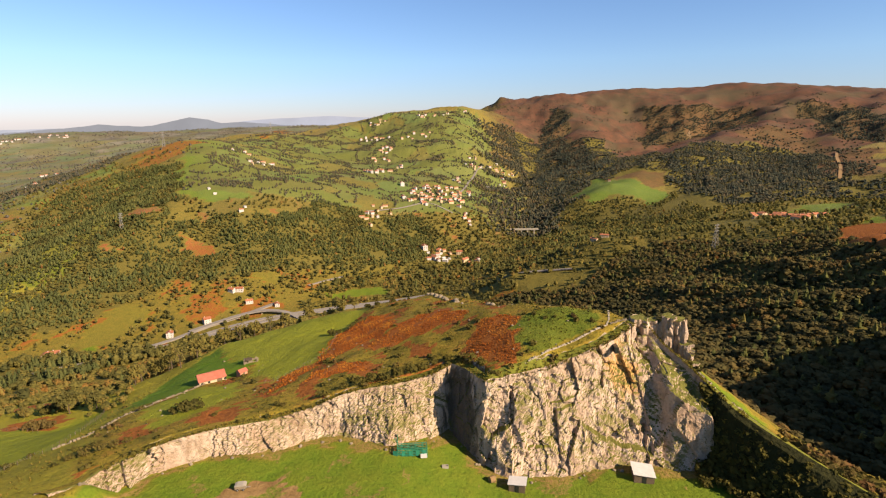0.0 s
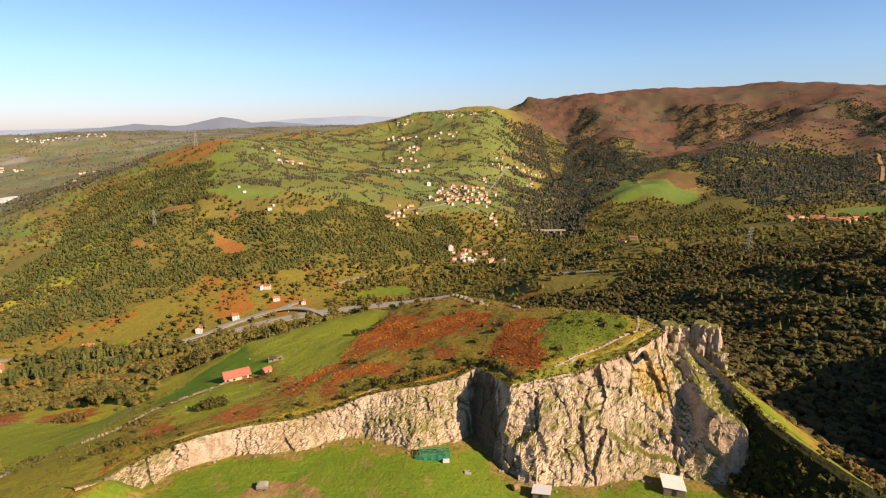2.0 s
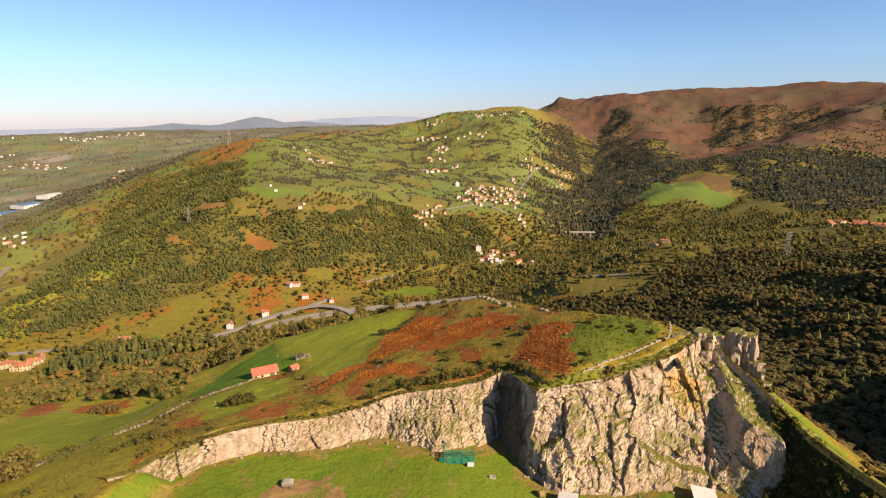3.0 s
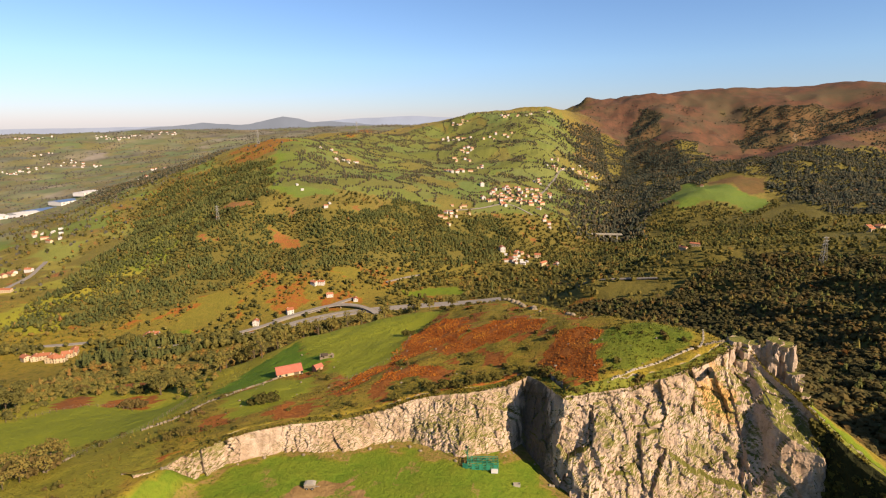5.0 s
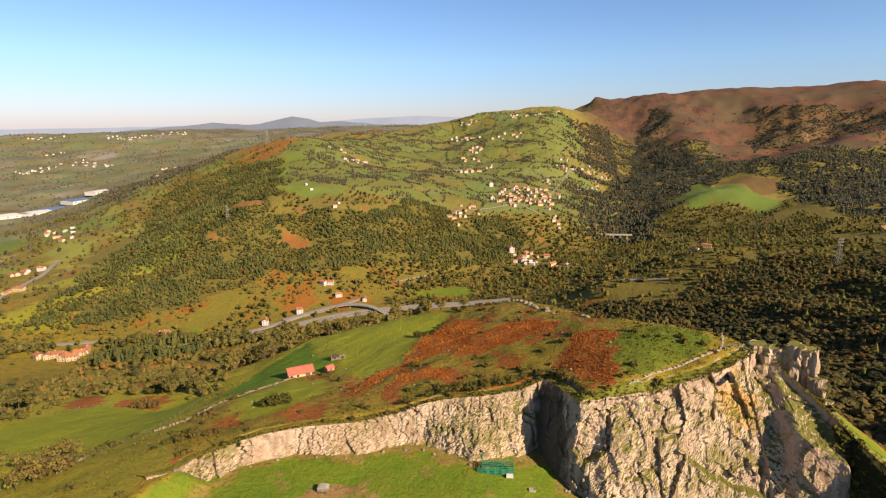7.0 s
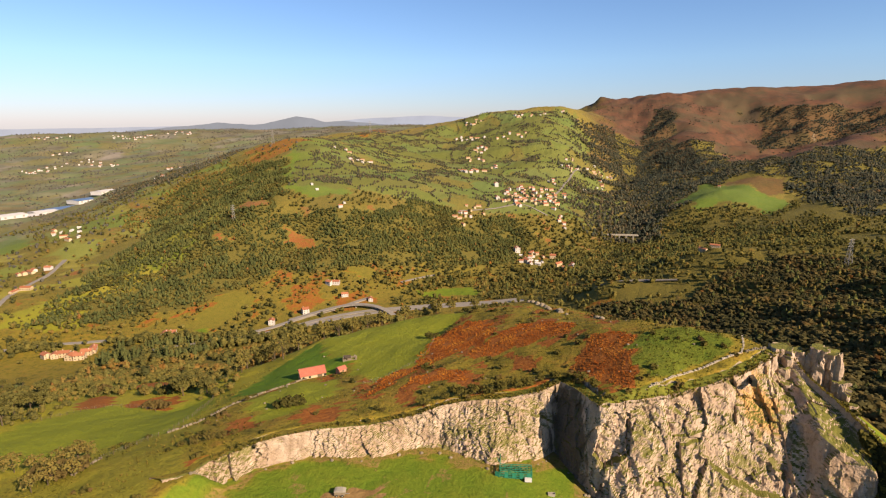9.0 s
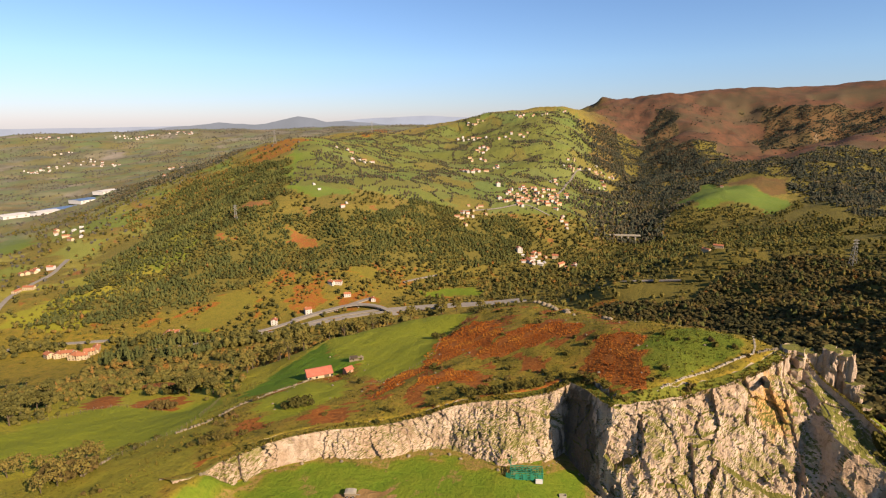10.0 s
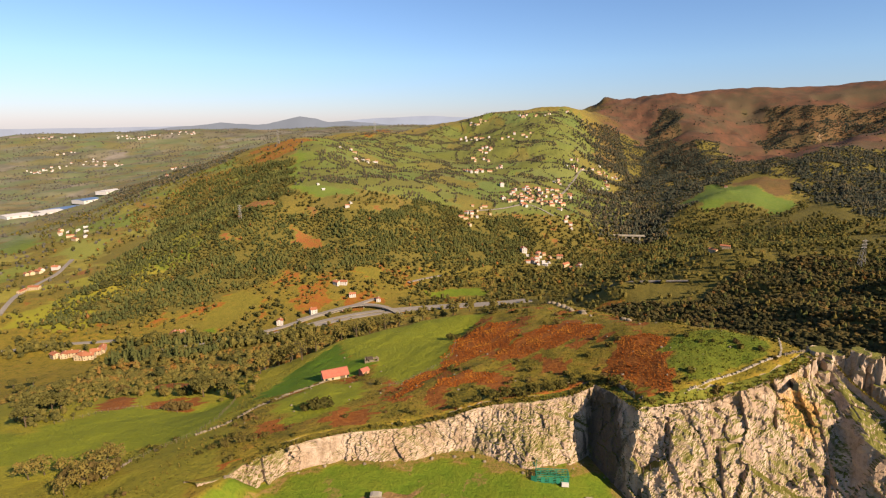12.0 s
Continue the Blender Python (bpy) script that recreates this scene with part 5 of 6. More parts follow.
    return np.concatenate([barrel((0.25, 0.2), (-1, h * 0.3), 4 if n > 8 else 3), core, shards(n, lobes, size, 0.35, 0.32)])


def bush_form(n):
    r = VEG.uniform(0.9, 1.5)
    lobes = [(0, 0, r * 0.5, r, r * 0.8), (VEG.normal() * r * 0.6, VEG.normal() * r * 0.6, r * 0.4, r * 0.7, r * 0.6)]
    return np.concatenate([barrel((r * 0.6, r * 0.7, 0.1), (-0.4, r * 0.6, r * 1.1), 5), shards(n, lobes, 0.5, 0.3)])


def tuft_form(n, h, spread):
    """A tuft of blades or fronds that lean outwards."""
    q = []
    for _ in range(n):
        a, lean, w = VEG.uniform(0, 6.28), VEG.uniform(0.2, 0.9), VEG.uniform(0.05, 0.13)
        d, s = np.array([np.cos(a), np.sin(a), 0]), np.array([-np.sin(a), np.cos(a), 0])
        base, tip = d * 0.1, d * spread * lean + np.array([0, 0, h * VEG.uniform(0.6, 1.1)])
        q.append((base - s * w * 0.5, base + s * w * 0.5, tip + s * w, tip - s * w))
    return np.array(q)


def clear_of(x, y, extra=0.0):
    """Which places stand clear of houses, roads and other things."""
    ok = np.ones(len(x), bool)
    for kx, ky, kr in KEEP:
        ok &= (x - kx) ** 2 + (y - ky) ** 2 > (kr + extra) ** 2
    return ok


def plant(name, forms, x, y, size, tone, mat, label, sink=0.3, flat=1.0, height=None):
    """One object of very many plants of a few forms, each turned, sized and toned on its own."""
    if not len(x):
        return
    z = (height or ground_height)(x, y) - sink
    pick = VEG.integers(0, len(forms), len(x))
    co, tn = [], []
    for i, form in enumerate(forms):
        k = np.flatnonzero(pick == i)
        if not len(k):
            continue
        a = VEG.uniform(0, 6.28, len(k))
        c, s = np.cos(a)[:, None, None], np.sin(a)[:, None, None]
        f = form[None] * size[k, None, None, None]
        v = np.stack([f[..., 0] * c - f[..., 1] * s + x[k, None, None], f[..., 0] * s + f[..., 1] * c + y[k, None, None], f[..., 2] * flat + z[k, None, None]], -1)
        co.append(v.reshape(-1, 3))
        tn.append(np.repeat(tone[k], form.shape[0] * 4))
    co, tn = np.concatenate(co), np.concatenate(tn)
    me = mesh_from(name, co, np.arange(len(co)).reshape(-1, 4), mat, smooth=False)
    me.attributes.new("tone", "FLOAT", "POINT").data.foreach_set("value", tn.astype(np.float32))
    return tagged(new(name, me), label, "forest" if "wood" in name else "plants", kind="stuff")


def scatter(x0, x1, y0, y1, gap):
    """Places about a given gap apart."""
    gx, gy = np.meshgrid(np.arange(x0, x1, gap), np.arange(y0, y1, gap))
    return (gx + VEG.uniform(-0.5, 0.5, gx.shape) * gap).ravel(), (gy + VEG.uniform(-0.5, 0.5, gy.shape) * gap).ravel()


def in_view(x, y, lo=-56, hi=41):
    """The sector of land that lies ahead of the quarry."""
    a = np.degrees(np.arctan2(x, y + 20))
    return (a > lo) & (a < hi)


OPEN = [p for p, _ in FIELDS] + [ORANGE_A, ORANGE_B, ORANGE_C, RED_FIELD, SPUR_SOIL, SOIL_PATCH, SOIL_LOW, SOIL_BACK] + BRACKEN
CONIFERS, CONIFERS_FAR = [conifer_form(16) for _ in range(7)], [conifer_form(12) for _ in range(5)]
BROADS, BROADS_FAR = [broad_form(24, 1.1) for _ in range(8)], [broad_form(13) for _ in range(5)]
CONIFERS_DOT, BROADS_DOT = [conifer_form(6) for _ in range(5)], [broad_form(6, 1.6) for _ in range(5)]
LOW_DOT = [np.concatenate([barrel((2.2, 2.9, 0.3), (-1, 4.5, 8.5), 4), shards(4, [(0, 0, 5, 2.9, 3.2)], 1.7, 0.4, 0.3)]) for _ in range(6)]
BROADS_NEAR = [broad_form(60, 0.8) for _ in range(7)]
BUSHES = [bush_form(26) for _ in range(5)]


def stand(label, polys, share, box_, gap, far=False, tone=(0.05, 0.6), size=(0.75, 1.15), keep=1.0, leaf=None, flat=1.0):
    """Woods in some polygons of the plan: a share of conifers, the rest broadleaved."""
    x, y = scatter(*box_, gap)
    u, v = wander(x, y)
    k = in_any(u, v, polys) & ~in_any(u, v, OPEN) & in_view(x, y)
    x, y = x[k], y[k]
    thin = 1 - 0.75 * (lumps(x, y, 85, 33, 3) < (-9 if leaf else -0.4 if y[0] < 480 or far == 2 else -0.24))
    k = clear_of(x, y) & (VEG.random(len(x)) < keep * thin)
    x, y = x[k], y[k]
    patch = lumps(x, y, 110, 31, 3)
    con = VEG.random(len(x)) + patch * min(0.8, 1.5 * share) < share
    for sel, forms, mat, nm in ((con, CONIFERS_DOT if far == 2 else CONIFERS_FAR if far == 1 else CONIFERS, FAR_HAZE_LEAF if far == 2 else CONIFER, "conifer_wood"), (~con, BROADS_NEAR if far is None else BROADS_DOT if far == 2 else BROADS_FAR if far == 1 else BROADS, leaf or (FAR_HAZE_LEAF if far == 2 else BROADLEAF), "broadleaf_wood")):
        n = int(sel.sum())
        t = np.clip(VEG.uniform(*tone, n) + lumps(x[sel], y[sel], 75, 41, 4) * (0.2 if nm == "conifer_wood" else 0.36), 0, max(0.68, tone[1]))
        t = np.where(VEG.random(n) < 0.012, VEG.uniform(0.7, 1.0, n), t)
        clump = 1 + 0.3 * lumps(x[sel], y[sel], 50, 35, 3)
        plant(nm, forms, x[sel], y[sel], VEG.uniform(*size, n) * clump, t, mat, label, flat=flat)


stand("dense conifer hillside with olive and brown broadleaved trees", [CONIFER_HILL], 0.68, (-840, 0, 470, 1150), 3.9, 1, tone=(0.0, 0.38), size=(0.4, 0.98), keep=0.93, flat=0.5)
LOW_SIDE = [(-640, 470), (-660, 560), (-600, 640), (-470, 690), (-430, 760), (-250, 780), (-240, 690), (-330, 640), (-430, 530), (-520, 470)]
stand("mixed scrub and young trees in olive and rust on the lower slope", [LOW_SIDE], 0.12, (-670, -60, 300, 790), 5.2, 1, (0.25, 0.75), (0.25, 0.62), 0.36, flat=0.6)
VALLEY_SIDE = [(-240, 690), (-60, 690), (40, 900), (60, 1130), (-20, 1130), (-60, 1000), (-110, 1060), (-80, 880), (-210, 815), (-300, 750)]
stand("olive and brown trees round the fields of the valley", [VALLEY_SIDE], 0.15, (-310, 70, 680, 1140), 6.5, 1, (0.05, 0.7), (0.5, 1.1), 0.6, flat=0.65)
RIDGE_SIDE = [(-881, 892), (-855, 998), (-822, 1111), (-778, 1182), (-750, 1239), (-669, 1031), (-690, 940), (-730, 880), (-773, 802)]
stand("brown and grey scrub wood on the western side of the ridge", [RIDGE_SIDE], 0.12, (-890, -660, 795, 1245), 6.0, 1, (0.45, 0.85), (0.4, 0.8), 0.8, flat=0.6)
stand("fresh green conifer plantation beside the valley road", [CONIFER_BELT], 0.9, (-480, -320, 390, 510), 5.5, 0, (0.0, 0.3), (0.7, 1.0), 0.9, flat=0.7)
stand("dark autumn oak wood in the combe behind the spur", [RIGHT_WOOD], 0.1, (-20, 400, 100, 330), 3.7, 0, (0.15, 0.62), (0.45, 0.82), leaf=OAK, flat=0.6)
stand("dark autumn oak wood on the slope across the combe", [RIGHT_WOOD], 0.1, (-160, 640, 330, 650), 3.8, 1, tone=(0.15, 0.62), size=(0.45, 0.85), leaf=OAK, flat=0.55)
stand("mixed wood round the stream and the knoll", [VALLEY_WOOD], 0.25, (-60, 430, 630, 1160), 6.0, 1, tone=(0.1, 0.6), size=(0.65, 1.05), flat=0.52)
stand("valley trees in autumn colours", [LEFT_WOOD], 0.08, (-450, 0, 165, 510), 6.5, None, (0.3, 0.85), (0.35, 0.95), 0.66, flat=0.66)
stand("wooded foot of the moor mountain", [MOUNTAIN_WOOD], 0.4, (0, 960, 1000, 2520), 7.4, 2, (0.05, 0.7), (0.7, 1.35), flat=0.42)
stand("dark wood high in the mountain's gullies", [HIGH_WOOD, GULLY_WOOD, CREST_WOOD], 0.7, (120, 1560, 1400, 3050), 7.6, 2, (0.0, 0.3), (0.85, 1.5), 0.95, flat=0.36)
stand("woods along the foot of the eastern mountain flank", [EAST_WOOD, FIELD_WOOD], 0.35, (460, 1520, 840, 1770), 9.0, 2, (0.0, 0.6), (0.95, 1.6), 0.9, flat=0.42)
stand("far wooded slopes above the industrial valley", [WEST_WOOD], 0.3, (-1720, -880, 1040, 1920), 9.0, 2, (0.2, 0.8), (0.7, 1.3), 0.75, None, 0.5)


def loose_trees():
    """Trees and scrub in the unwooded parts of the valley and hedges along the small fields."""
    x, y = scatter(-1250, 900, 400, 1250, 8.0)
    z = hill(x, y)
    k = in_view(x, y) & ~in_any(x, y, OPEN + WOODS + [VILLAGE_SLOPE, RUST_FLANK, RUST_EAST]) & (VEG.random(len(x)) < np.where(x > -120, 0.5, 0.16) + np.where(x > -120, 0.4, 0.66) * (lumps(x, y, 120, 51, 3) > 0.02))
    x, y = x[k], y[k]
    k = clear_of(x, y)
    x, y = x[k], y[k]
    k = (x < -620) & (VEG.random(len(x)) < 0.62)
    x, y = x[~k], y[~k]
    plant("valley_wood", BROADS_FAR, x, y, VEG.uniform(0.4, 1.05, len(x)), np.clip(VEG.uniform(0.1, 0.55, len(x)) + 0.35 * lumps(x, y, 60, 53, 2), 0, 0.95), BROADLEAF, "scattered olive and russet trees along the valley", flat=0.7)
    x, y = scatter(-900, 120, 930, 2450, 4.4)
    k = inside(x, y, VILLAGE_SLOPE)
    x, y = x[k], y[k]
    g = field_cells(x, y, gap=True)
    k = ((g < 3.8) & (lumps(x, y, 60, 63, 2) > -0.4)) | (VEG.random(len(x)) < 0.006 + 0.5 * (lumps(x, y, 170, 61, 3) > 0.38))
    x, y = x[k], y[k]
    k = clear_of(x, y, -4)
    x, y = x[k], y[k]
    plant("hedge", LOW_DOT, x, y, VEG.uniform(0.28, 0.62, len(x)), VEG.uniform(0.2, 0.8, len(x)), FAR_HAZE_LEAF, "dark hedgerows and small trees between the hillside fields")
    x, y = scatter(-3700, -520, 560, 4500, 22.0)
    k = in_view(x, y) & ~in_any(x, y, OPEN + [VILLAGE_SLOPE, CONIFER_HILL])
    x, y = x[k], y[k]
    g = field_cells(x, y, gap=True)
    k = ((g < 9) & (VEG.random(len(x)) < 0.6) & (lumps(x, y, 300, 69, 2) > -0.25)) | ((lumps(x, y, 420, 71, 3) > 0.22) & (VEG.random(len(x)) < 0.8))
    x, y = x[k], y[k]
    k = clear_of(x, y)
    x, y = x[k], y[k]
    far = np.hypot(x, y)
    plant("hedge", LOW_DOT, x, y, VEG.uniform(0.45, 0.9, len(x)) * (1 + far / 6000), VEG.uniform(0.1, 0.7, len(x)), PLAIN_HAZE_LEAF, "hedges and copses across the western plain", flat=0.6)
    x, y = scatter(100, 1600, 1650, 2950, 17.0)
    k = in_view(x, y) & ~in_any(x, y, WOODS) & (VEG.random(len(x)) < np.clip(0.1 + 0.9 * lumps(x, y, 190, 73, 4), 0.02, 0.85))
    x, y = x[k], y[k]
    plant("moor_scrub", LOW_DOT, x, y, VEG.uniform(0.4, 1.1, len(x)), VEG.uniform(0.0, 0.7, len(x)), FAR_HAZE_LEAF, "dark gorse and stunted trees on the moor", flat=0.55)
    x, y = scatter(500, 1500, 1000, 2400, 15.0)
    k = in_any(*wander(x, y), [RUST_FLANK, RUST_EAST]) & (VEG.random(len(x)) < np.clip(0.35 + lumps(x, y, 150, 79, 3), 0.05, 0.9))
    x, y = x[k], y[k]
    plant("flank_wood", BROADS_DOT, x, y, VEG.uniform(0.6, 1.4, len(x)), VEG.uniform(0.0, 0.7, len(x)), FAR_HAZE_LEAF, "thin dark trees scattered over the rust-coloured flank", flat=0.6)
    x, y = scatter(-140, 170, 1080, 2500, 8.0)
    k = (VEG.random(len(x)) < np.clip((x - 5 - 110 * lumps(x, y, 160, 77, 3)) / 110, 0, 0.92)) & clear_of(x, y)
    x, y = x[k], y[k]
    plant("flank_wood", BROADS_DOT, x, y, VEG.uniform(0.7, 1.3, len(x)), VEG.uniform(0.1, 0.8, len(x)), FAR_HAZE_LEAF, "brown woodland on the flank of the village hill")


loose_trees()


def roadside():
    """Tall trees between the valley roads and the quarry hill."""
    n = 260
    p = along(MAIN, VEG.uniform(0, 3.2, n)) + np.array([0.6, -0.8]) * VEG.uniform(14, 48, (n, 1))
    q = along([(-620, 405), (-560, 440), (-504, 465), (-469, 484), (-432, 501), (-381, 503), (-349, 525)], VEG.uniform(0, 6, 300)) + np.array([0.5, -0.86]) * VEG.uniform(6, 16, (300, 1))
    x, y = np.concatenate([p, q]).T
    k = VEG.random(len(x)) < np.where(np.hypot(x + 485, y - 418) < 45, 0.0, 1.0)
    x, y = x[k], y[k]
    plant("roadside_wood", BROADS, x, y, VEG.uniform(0.45, 1.05, len(x)), VEG.uniform(0.05, 0.55, len(x)), BROADLEAF, "olive and brown trees along the valley road")


roadside()


def hill_growth():
    """Bracken fronds, grass tussocks and low scrub on the quarry hill."""
    x, y = scatter(-125, 20, 90, 230, 0.65)
    k = in_any(*wander(x, y), BRACKEN[:4]) & (lumps(x, y, 9, 81, 3) > -0.5)
    x, y = x[k], y[k]
    plant("bracken", [tuft_form(8, 0.4, 0.6) for _ in range(5)], x, y, VEG.uniform(0.45, 0.95, len(x)), np.clip(0.5 + lumps(x, y, 14, 83, 3) * 0.6 + VEG.normal(size=len(x)) * 0.12, 0, 1),
          FERN, "rust-red autumn bracken covering the hill slope", 0.1)
    x, y = scatter(-125, 60, 84, 245, 1.6)
    k = ~in_any(x, y, BRACKEN + [BARN_FIELD, BACK_FIELD, LOW_FIELD, LEFT_FIELD, EDGE + FLOOR_END]) & (away(x, y, EDGE) > 1.5) & (lumps(x, y, 17, 85, 3) > -0.1)
    k &= ~((x < -75) & (y > 205)) & (VEG.random(len(x)) < np.where(inside(x, y, HILL_GREEN), 0.9, 0.8))
    x, y = x[k], y[k]
    plant("tussocks", [tuft_form(5, 0.5, 0.5) for _ in range(4)], x, y, VEG.uniform(0.5, 1.2, len(x)), np.clip(0.45 - 0.25 * step_up(0, 15, x) + lumps(x, y, 25, 87, 3) * 0.6, 0, 1), TUFT,
          "dried olive and straw-coloured grass tussocks on the hill", 0.08)
    x, y = scatter(5, 45, 128, 168, 0.9)
    k = inside(*wander(x, y), HILL_GREEN) & (lumps(x, y, 5, 97, 3) > -0.1)
    x, y = x[k], y[k]
    plant("tussocks", [tuft_form(5, 0.35, 0.4) for _ in range(3)], x, y, VEG.uniform(0.5, 1.1, len(x)), np.clip(0.15 + lumps(x, y, 8, 99, 2) * 0.4, 0, 0.5), TUFT, "dark green grass tussocks on the walled pasture", 0.06)
    x, y = scatter(-120, 60, 84, 245, 2.6)
    k = ~in_any(x, y, BRACKEN + [BARN_FIELD, BACK_FIELD, LOW_FIELD, LEFT_FIELD, EDGE + FLOOR_END]) & (away(x, y, EDGE) > 2.5) & clear_of(x, y)
    k &= (lumps(x, y, 26, 89, 3) > np.where(x < -55, 0.22, 0.02)) & (VEG.random(len(x)) < 0.36) & ~((x < -75) & (y > 205))
    x, y = x[k], y[k]
    plant("scrub", BUSHES, x, y, VEG.uniform(0.3, 0.8, len(x)), VEG.uniform(0, 0.8, len(x)), SCRUB, "low dark gorse and heather between the grass", 0.15)

    # shrubs between the long meadow and the valley trees
    x, y = scatter(-300, -100, 120, 330, 2.6)
    k = inside(*wander(x, y), [(-464, 327), (-466, 358), (-430, 360), (-341, 337), (-285, 333), (-187, 258), (-124, 170), (-130, 166), (-140, 165), (-149, 173), (-176, 173), (-195, 169), (-173, 139), (-172, 127), (-169, 118)]) & ~in_any(x, y, [LEFT_FIELD, SOIL_LOW, SOIL_PATCH, SOIL_BACK]) & (VEG.random(len(x)) < 0.2 + 0.7 * (lumps(x, y, 24, 93, 3) > 0.0))
    x, y = x[k], y[k]
    plant("shrub_wood", BROADS_NEAR, x, y, VEG.uniform(0.16, 0.42, len(x)), np.clip(VEG.uniform(0.25, 0.6, len(x)) + 0.3 * lumps(x, y, 20, 95, 2), 0, 0.9), BROADLEAF, "olive and rust shrubs above the long meadow", 0.2, 0.8)
    # brush on the lower spur and ivy-dark bushes on its shaded wall
    x, y = scatter(66, 125, 85, 135, 1.5)
    k = inside(x, y, [(68, 115), (71, 113.5), (75, 118), (73, 126), (84, 122), (102, 111), (122, 96), (110, 88), (98, 92), (82, 103)]) & (VEG.random(len(x)) < 0.75)
    x, y = x[k], y[k]
    plant("brush", BUSHES, x, y, VEG.uniform(0.5, 1.15, len(x)), np.clip(0.55 + 0.4 * lumps(x, y, 13, 91, 3) + VEG.normal(size=len(x)) * 0.12, 0, 1), SCRUB, "rust-brown brambles and gorse over the lower spur", 0.2)
    n = 420
    u, v = VEG.uniform(24.9, 29.2, n), VEG.uniform(0.05, 0.95, n)
    e, f = along(EDGE, u), along(FOOT, u)
    p = f + (e - f) * v[:, None]
    zf, ze = quarry_floor(f[:, 0], f[:, 1]), hill(e[:, 0], e[:, 1])
    plant("ivy_scrub", BUSHES, p[:, 0], p[:, 1], VEG.uniform(0.4, 1.0, n), VEG.uniform(0, 0.35, n), SCRUB, "dark ivy and scrub over the shaded wall of the spur", 0.6, 1.0, lambda a, b: zf + (ze - zf) * v)

    # growth along the lip of the rock face
    n = 1500
    u = VEG.uniform(2, len(EDGE) - 4.5, n)
    e, f = along(EDGE, u), along(FOOT, u)
    b = (e - f) / np.hypot(*(e - f).T)[:, None]
    p = e + b * (VEG.uniform(0.1, 2.2, n) ** 1.5)[:, None]
    plant("tussocks", [tuft_form(6, 0.5, 0.5) for _ in range(4)], p[:, 0], p[:, 1], VEG.uniform(0.5, 1.2, n), VEG.uniform(0.2, 0.9, n), TUFT, "dried tussocks hanging over the rock edge", 0.05, 1.0, hill)
    n = 34
    u = VEG.uniform(2, len(EDGE) - 1, n)
    e, f = along(EDGE, u), along(FOOT, u)
    b = (e - f) / np.hypot(*(e - f).T)[:, None]
    p = e + b * VEG.uniform(0.6, 3.2, (n, 1))
    plant("scrub", BUSHES, p[:, 0], p[:, 1], VEG.uniform(0.3, 0.75, n), VEG.uniform(0, 0.7, n), SCRUB, "low gorse along the rock edge", 0.15, 1.0, hill)


hill_growth()


# ---- things on and round the quarry hill ----
def leafy(name, quads, tone, mat, parent, label=""):
    """A crown mesh of leaf scraps under a tree or bush."""
    co = np.asarray(quads).reshape(-1, 3)
    me = mesh_from(name, co, np.arange(len(co)).reshape(-1, 4), mat, smooth=False)
    me.attributes.new("tone", "FLOAT", "POINT").data.foreach_set("value", np.full(len(co), tone, np.float32))
    ob = new(name, me)
    ob.parent = parent
    return tagged(ob, label)


def tree(h, r, tone, label, leaves=620, mat=None, bare=False, seed=1):
    """A tree: tapered trunk with limbs and twigs, and a crown of leaf scraps in uneven lobes."""
    rnd = random.Random(seed)
    ob = tagged(new("tree"), label, "tree")
    bm = rod(bmesh.new(), (0, 0, -0.6), (0.1, 0, h * 0.45), h * 0.035, h * 0.022, 7)
    rod(bm, (0.1, 0, h * 0.44), (0.25, 0.1, h * 0.85), h * 0.022, h * 0.006, 6)
    lobes = [(0, 0, h * 0.68, r * 0.75, h * 0.26)]
    for i in range(9):
        a = i * 2.4 + rnd.uniform(-0.5, 0.5)
        z0, z1 = h * rnd.uniform(0.25, 0.6), h * rnd.uniform(0.45, 0.9)
        q = rnd.uniform(0.5, 0.95) * r
        tip = (math.cos(a) * q, math.sin(a) * q, z1)
        rod(bm, (0.1, 0, z0), tip, h * 0.011, h * 0.003, 5)
        for _ in range(4 if bare else 1):
            e = (tip[0] + rnd.uniform(-1, 1) * r * 0.35, tip[1] + rnd.uniform(-1, 1) * r * 0.35, tip[2] + rnd.uniform(-0.05, 0.18) * h)
            rod(bm, tuple(0.5 * (p + q) for p, q in zip((0.1, 0, z0), tip)) if rnd.random() < 0.5 else tip, e, h * 0.005, h * 0.0015, 4)
        lobes.append((tip[0] * 0.85, tip[1] * 0.85, z1, r * rnd.uniform(0.3, 0.48), h * rnd.uniform(0.1, 0.16)))
    part("trunk", bm, BARK, ob)
    leafy("crown", shards(leaves, lobes, 0.24 if bare else 0.36, 0.2, 0.8), tone, mat or BROADLEAF, ob)
    return ob


def shrub(r, tone, label, leaves=260, seed=1, mat=None):
    """A shrub: several stems and a low uneven crown."""
    rnd = random.Random(seed)
    ob = tagged(new("bush"), label, "bush")
    bm = bmesh.new()
    lobes = [(0, 0, r * 0.55, r * 0.8, r * 0.6)]
    for i in range(6):
        a = i * 1.05 + rnd.uniform(-0.3, 0.3)
        tip = (math.cos(a) * r * 0.7, math.sin(a) * r * 0.7, r * rnd.uniform(0.5, 1.0))
        rod(bm, (0, 0, -0.3), tip, r * 0.04, r * 0.012, 4)
        lobes.append((*tip, r * rnd.uniform(0.3, 0.5), r * rnd.uniform(0.3, 0.42)))
    part("stem", bm, BARK, ob)
    leafy("crown", shards(leaves, lobes, r * 0.13, 0.3, 0.7), tone, mat or SCRUB, ob)
    return ob


def spread(make, places, group, seed):
    """One thing at the first place and copies of it, turned and sized on their own, at the others."""
    rnd = random.Random(seed)
    first = None
    for x, y, s in places:
        m = pose(x, y, gz(x, y), 0, 0, rnd.uniform(0, 360))
        ob = make() if first is None else copy_thing(first, m)
        ob.matrix_basis = m
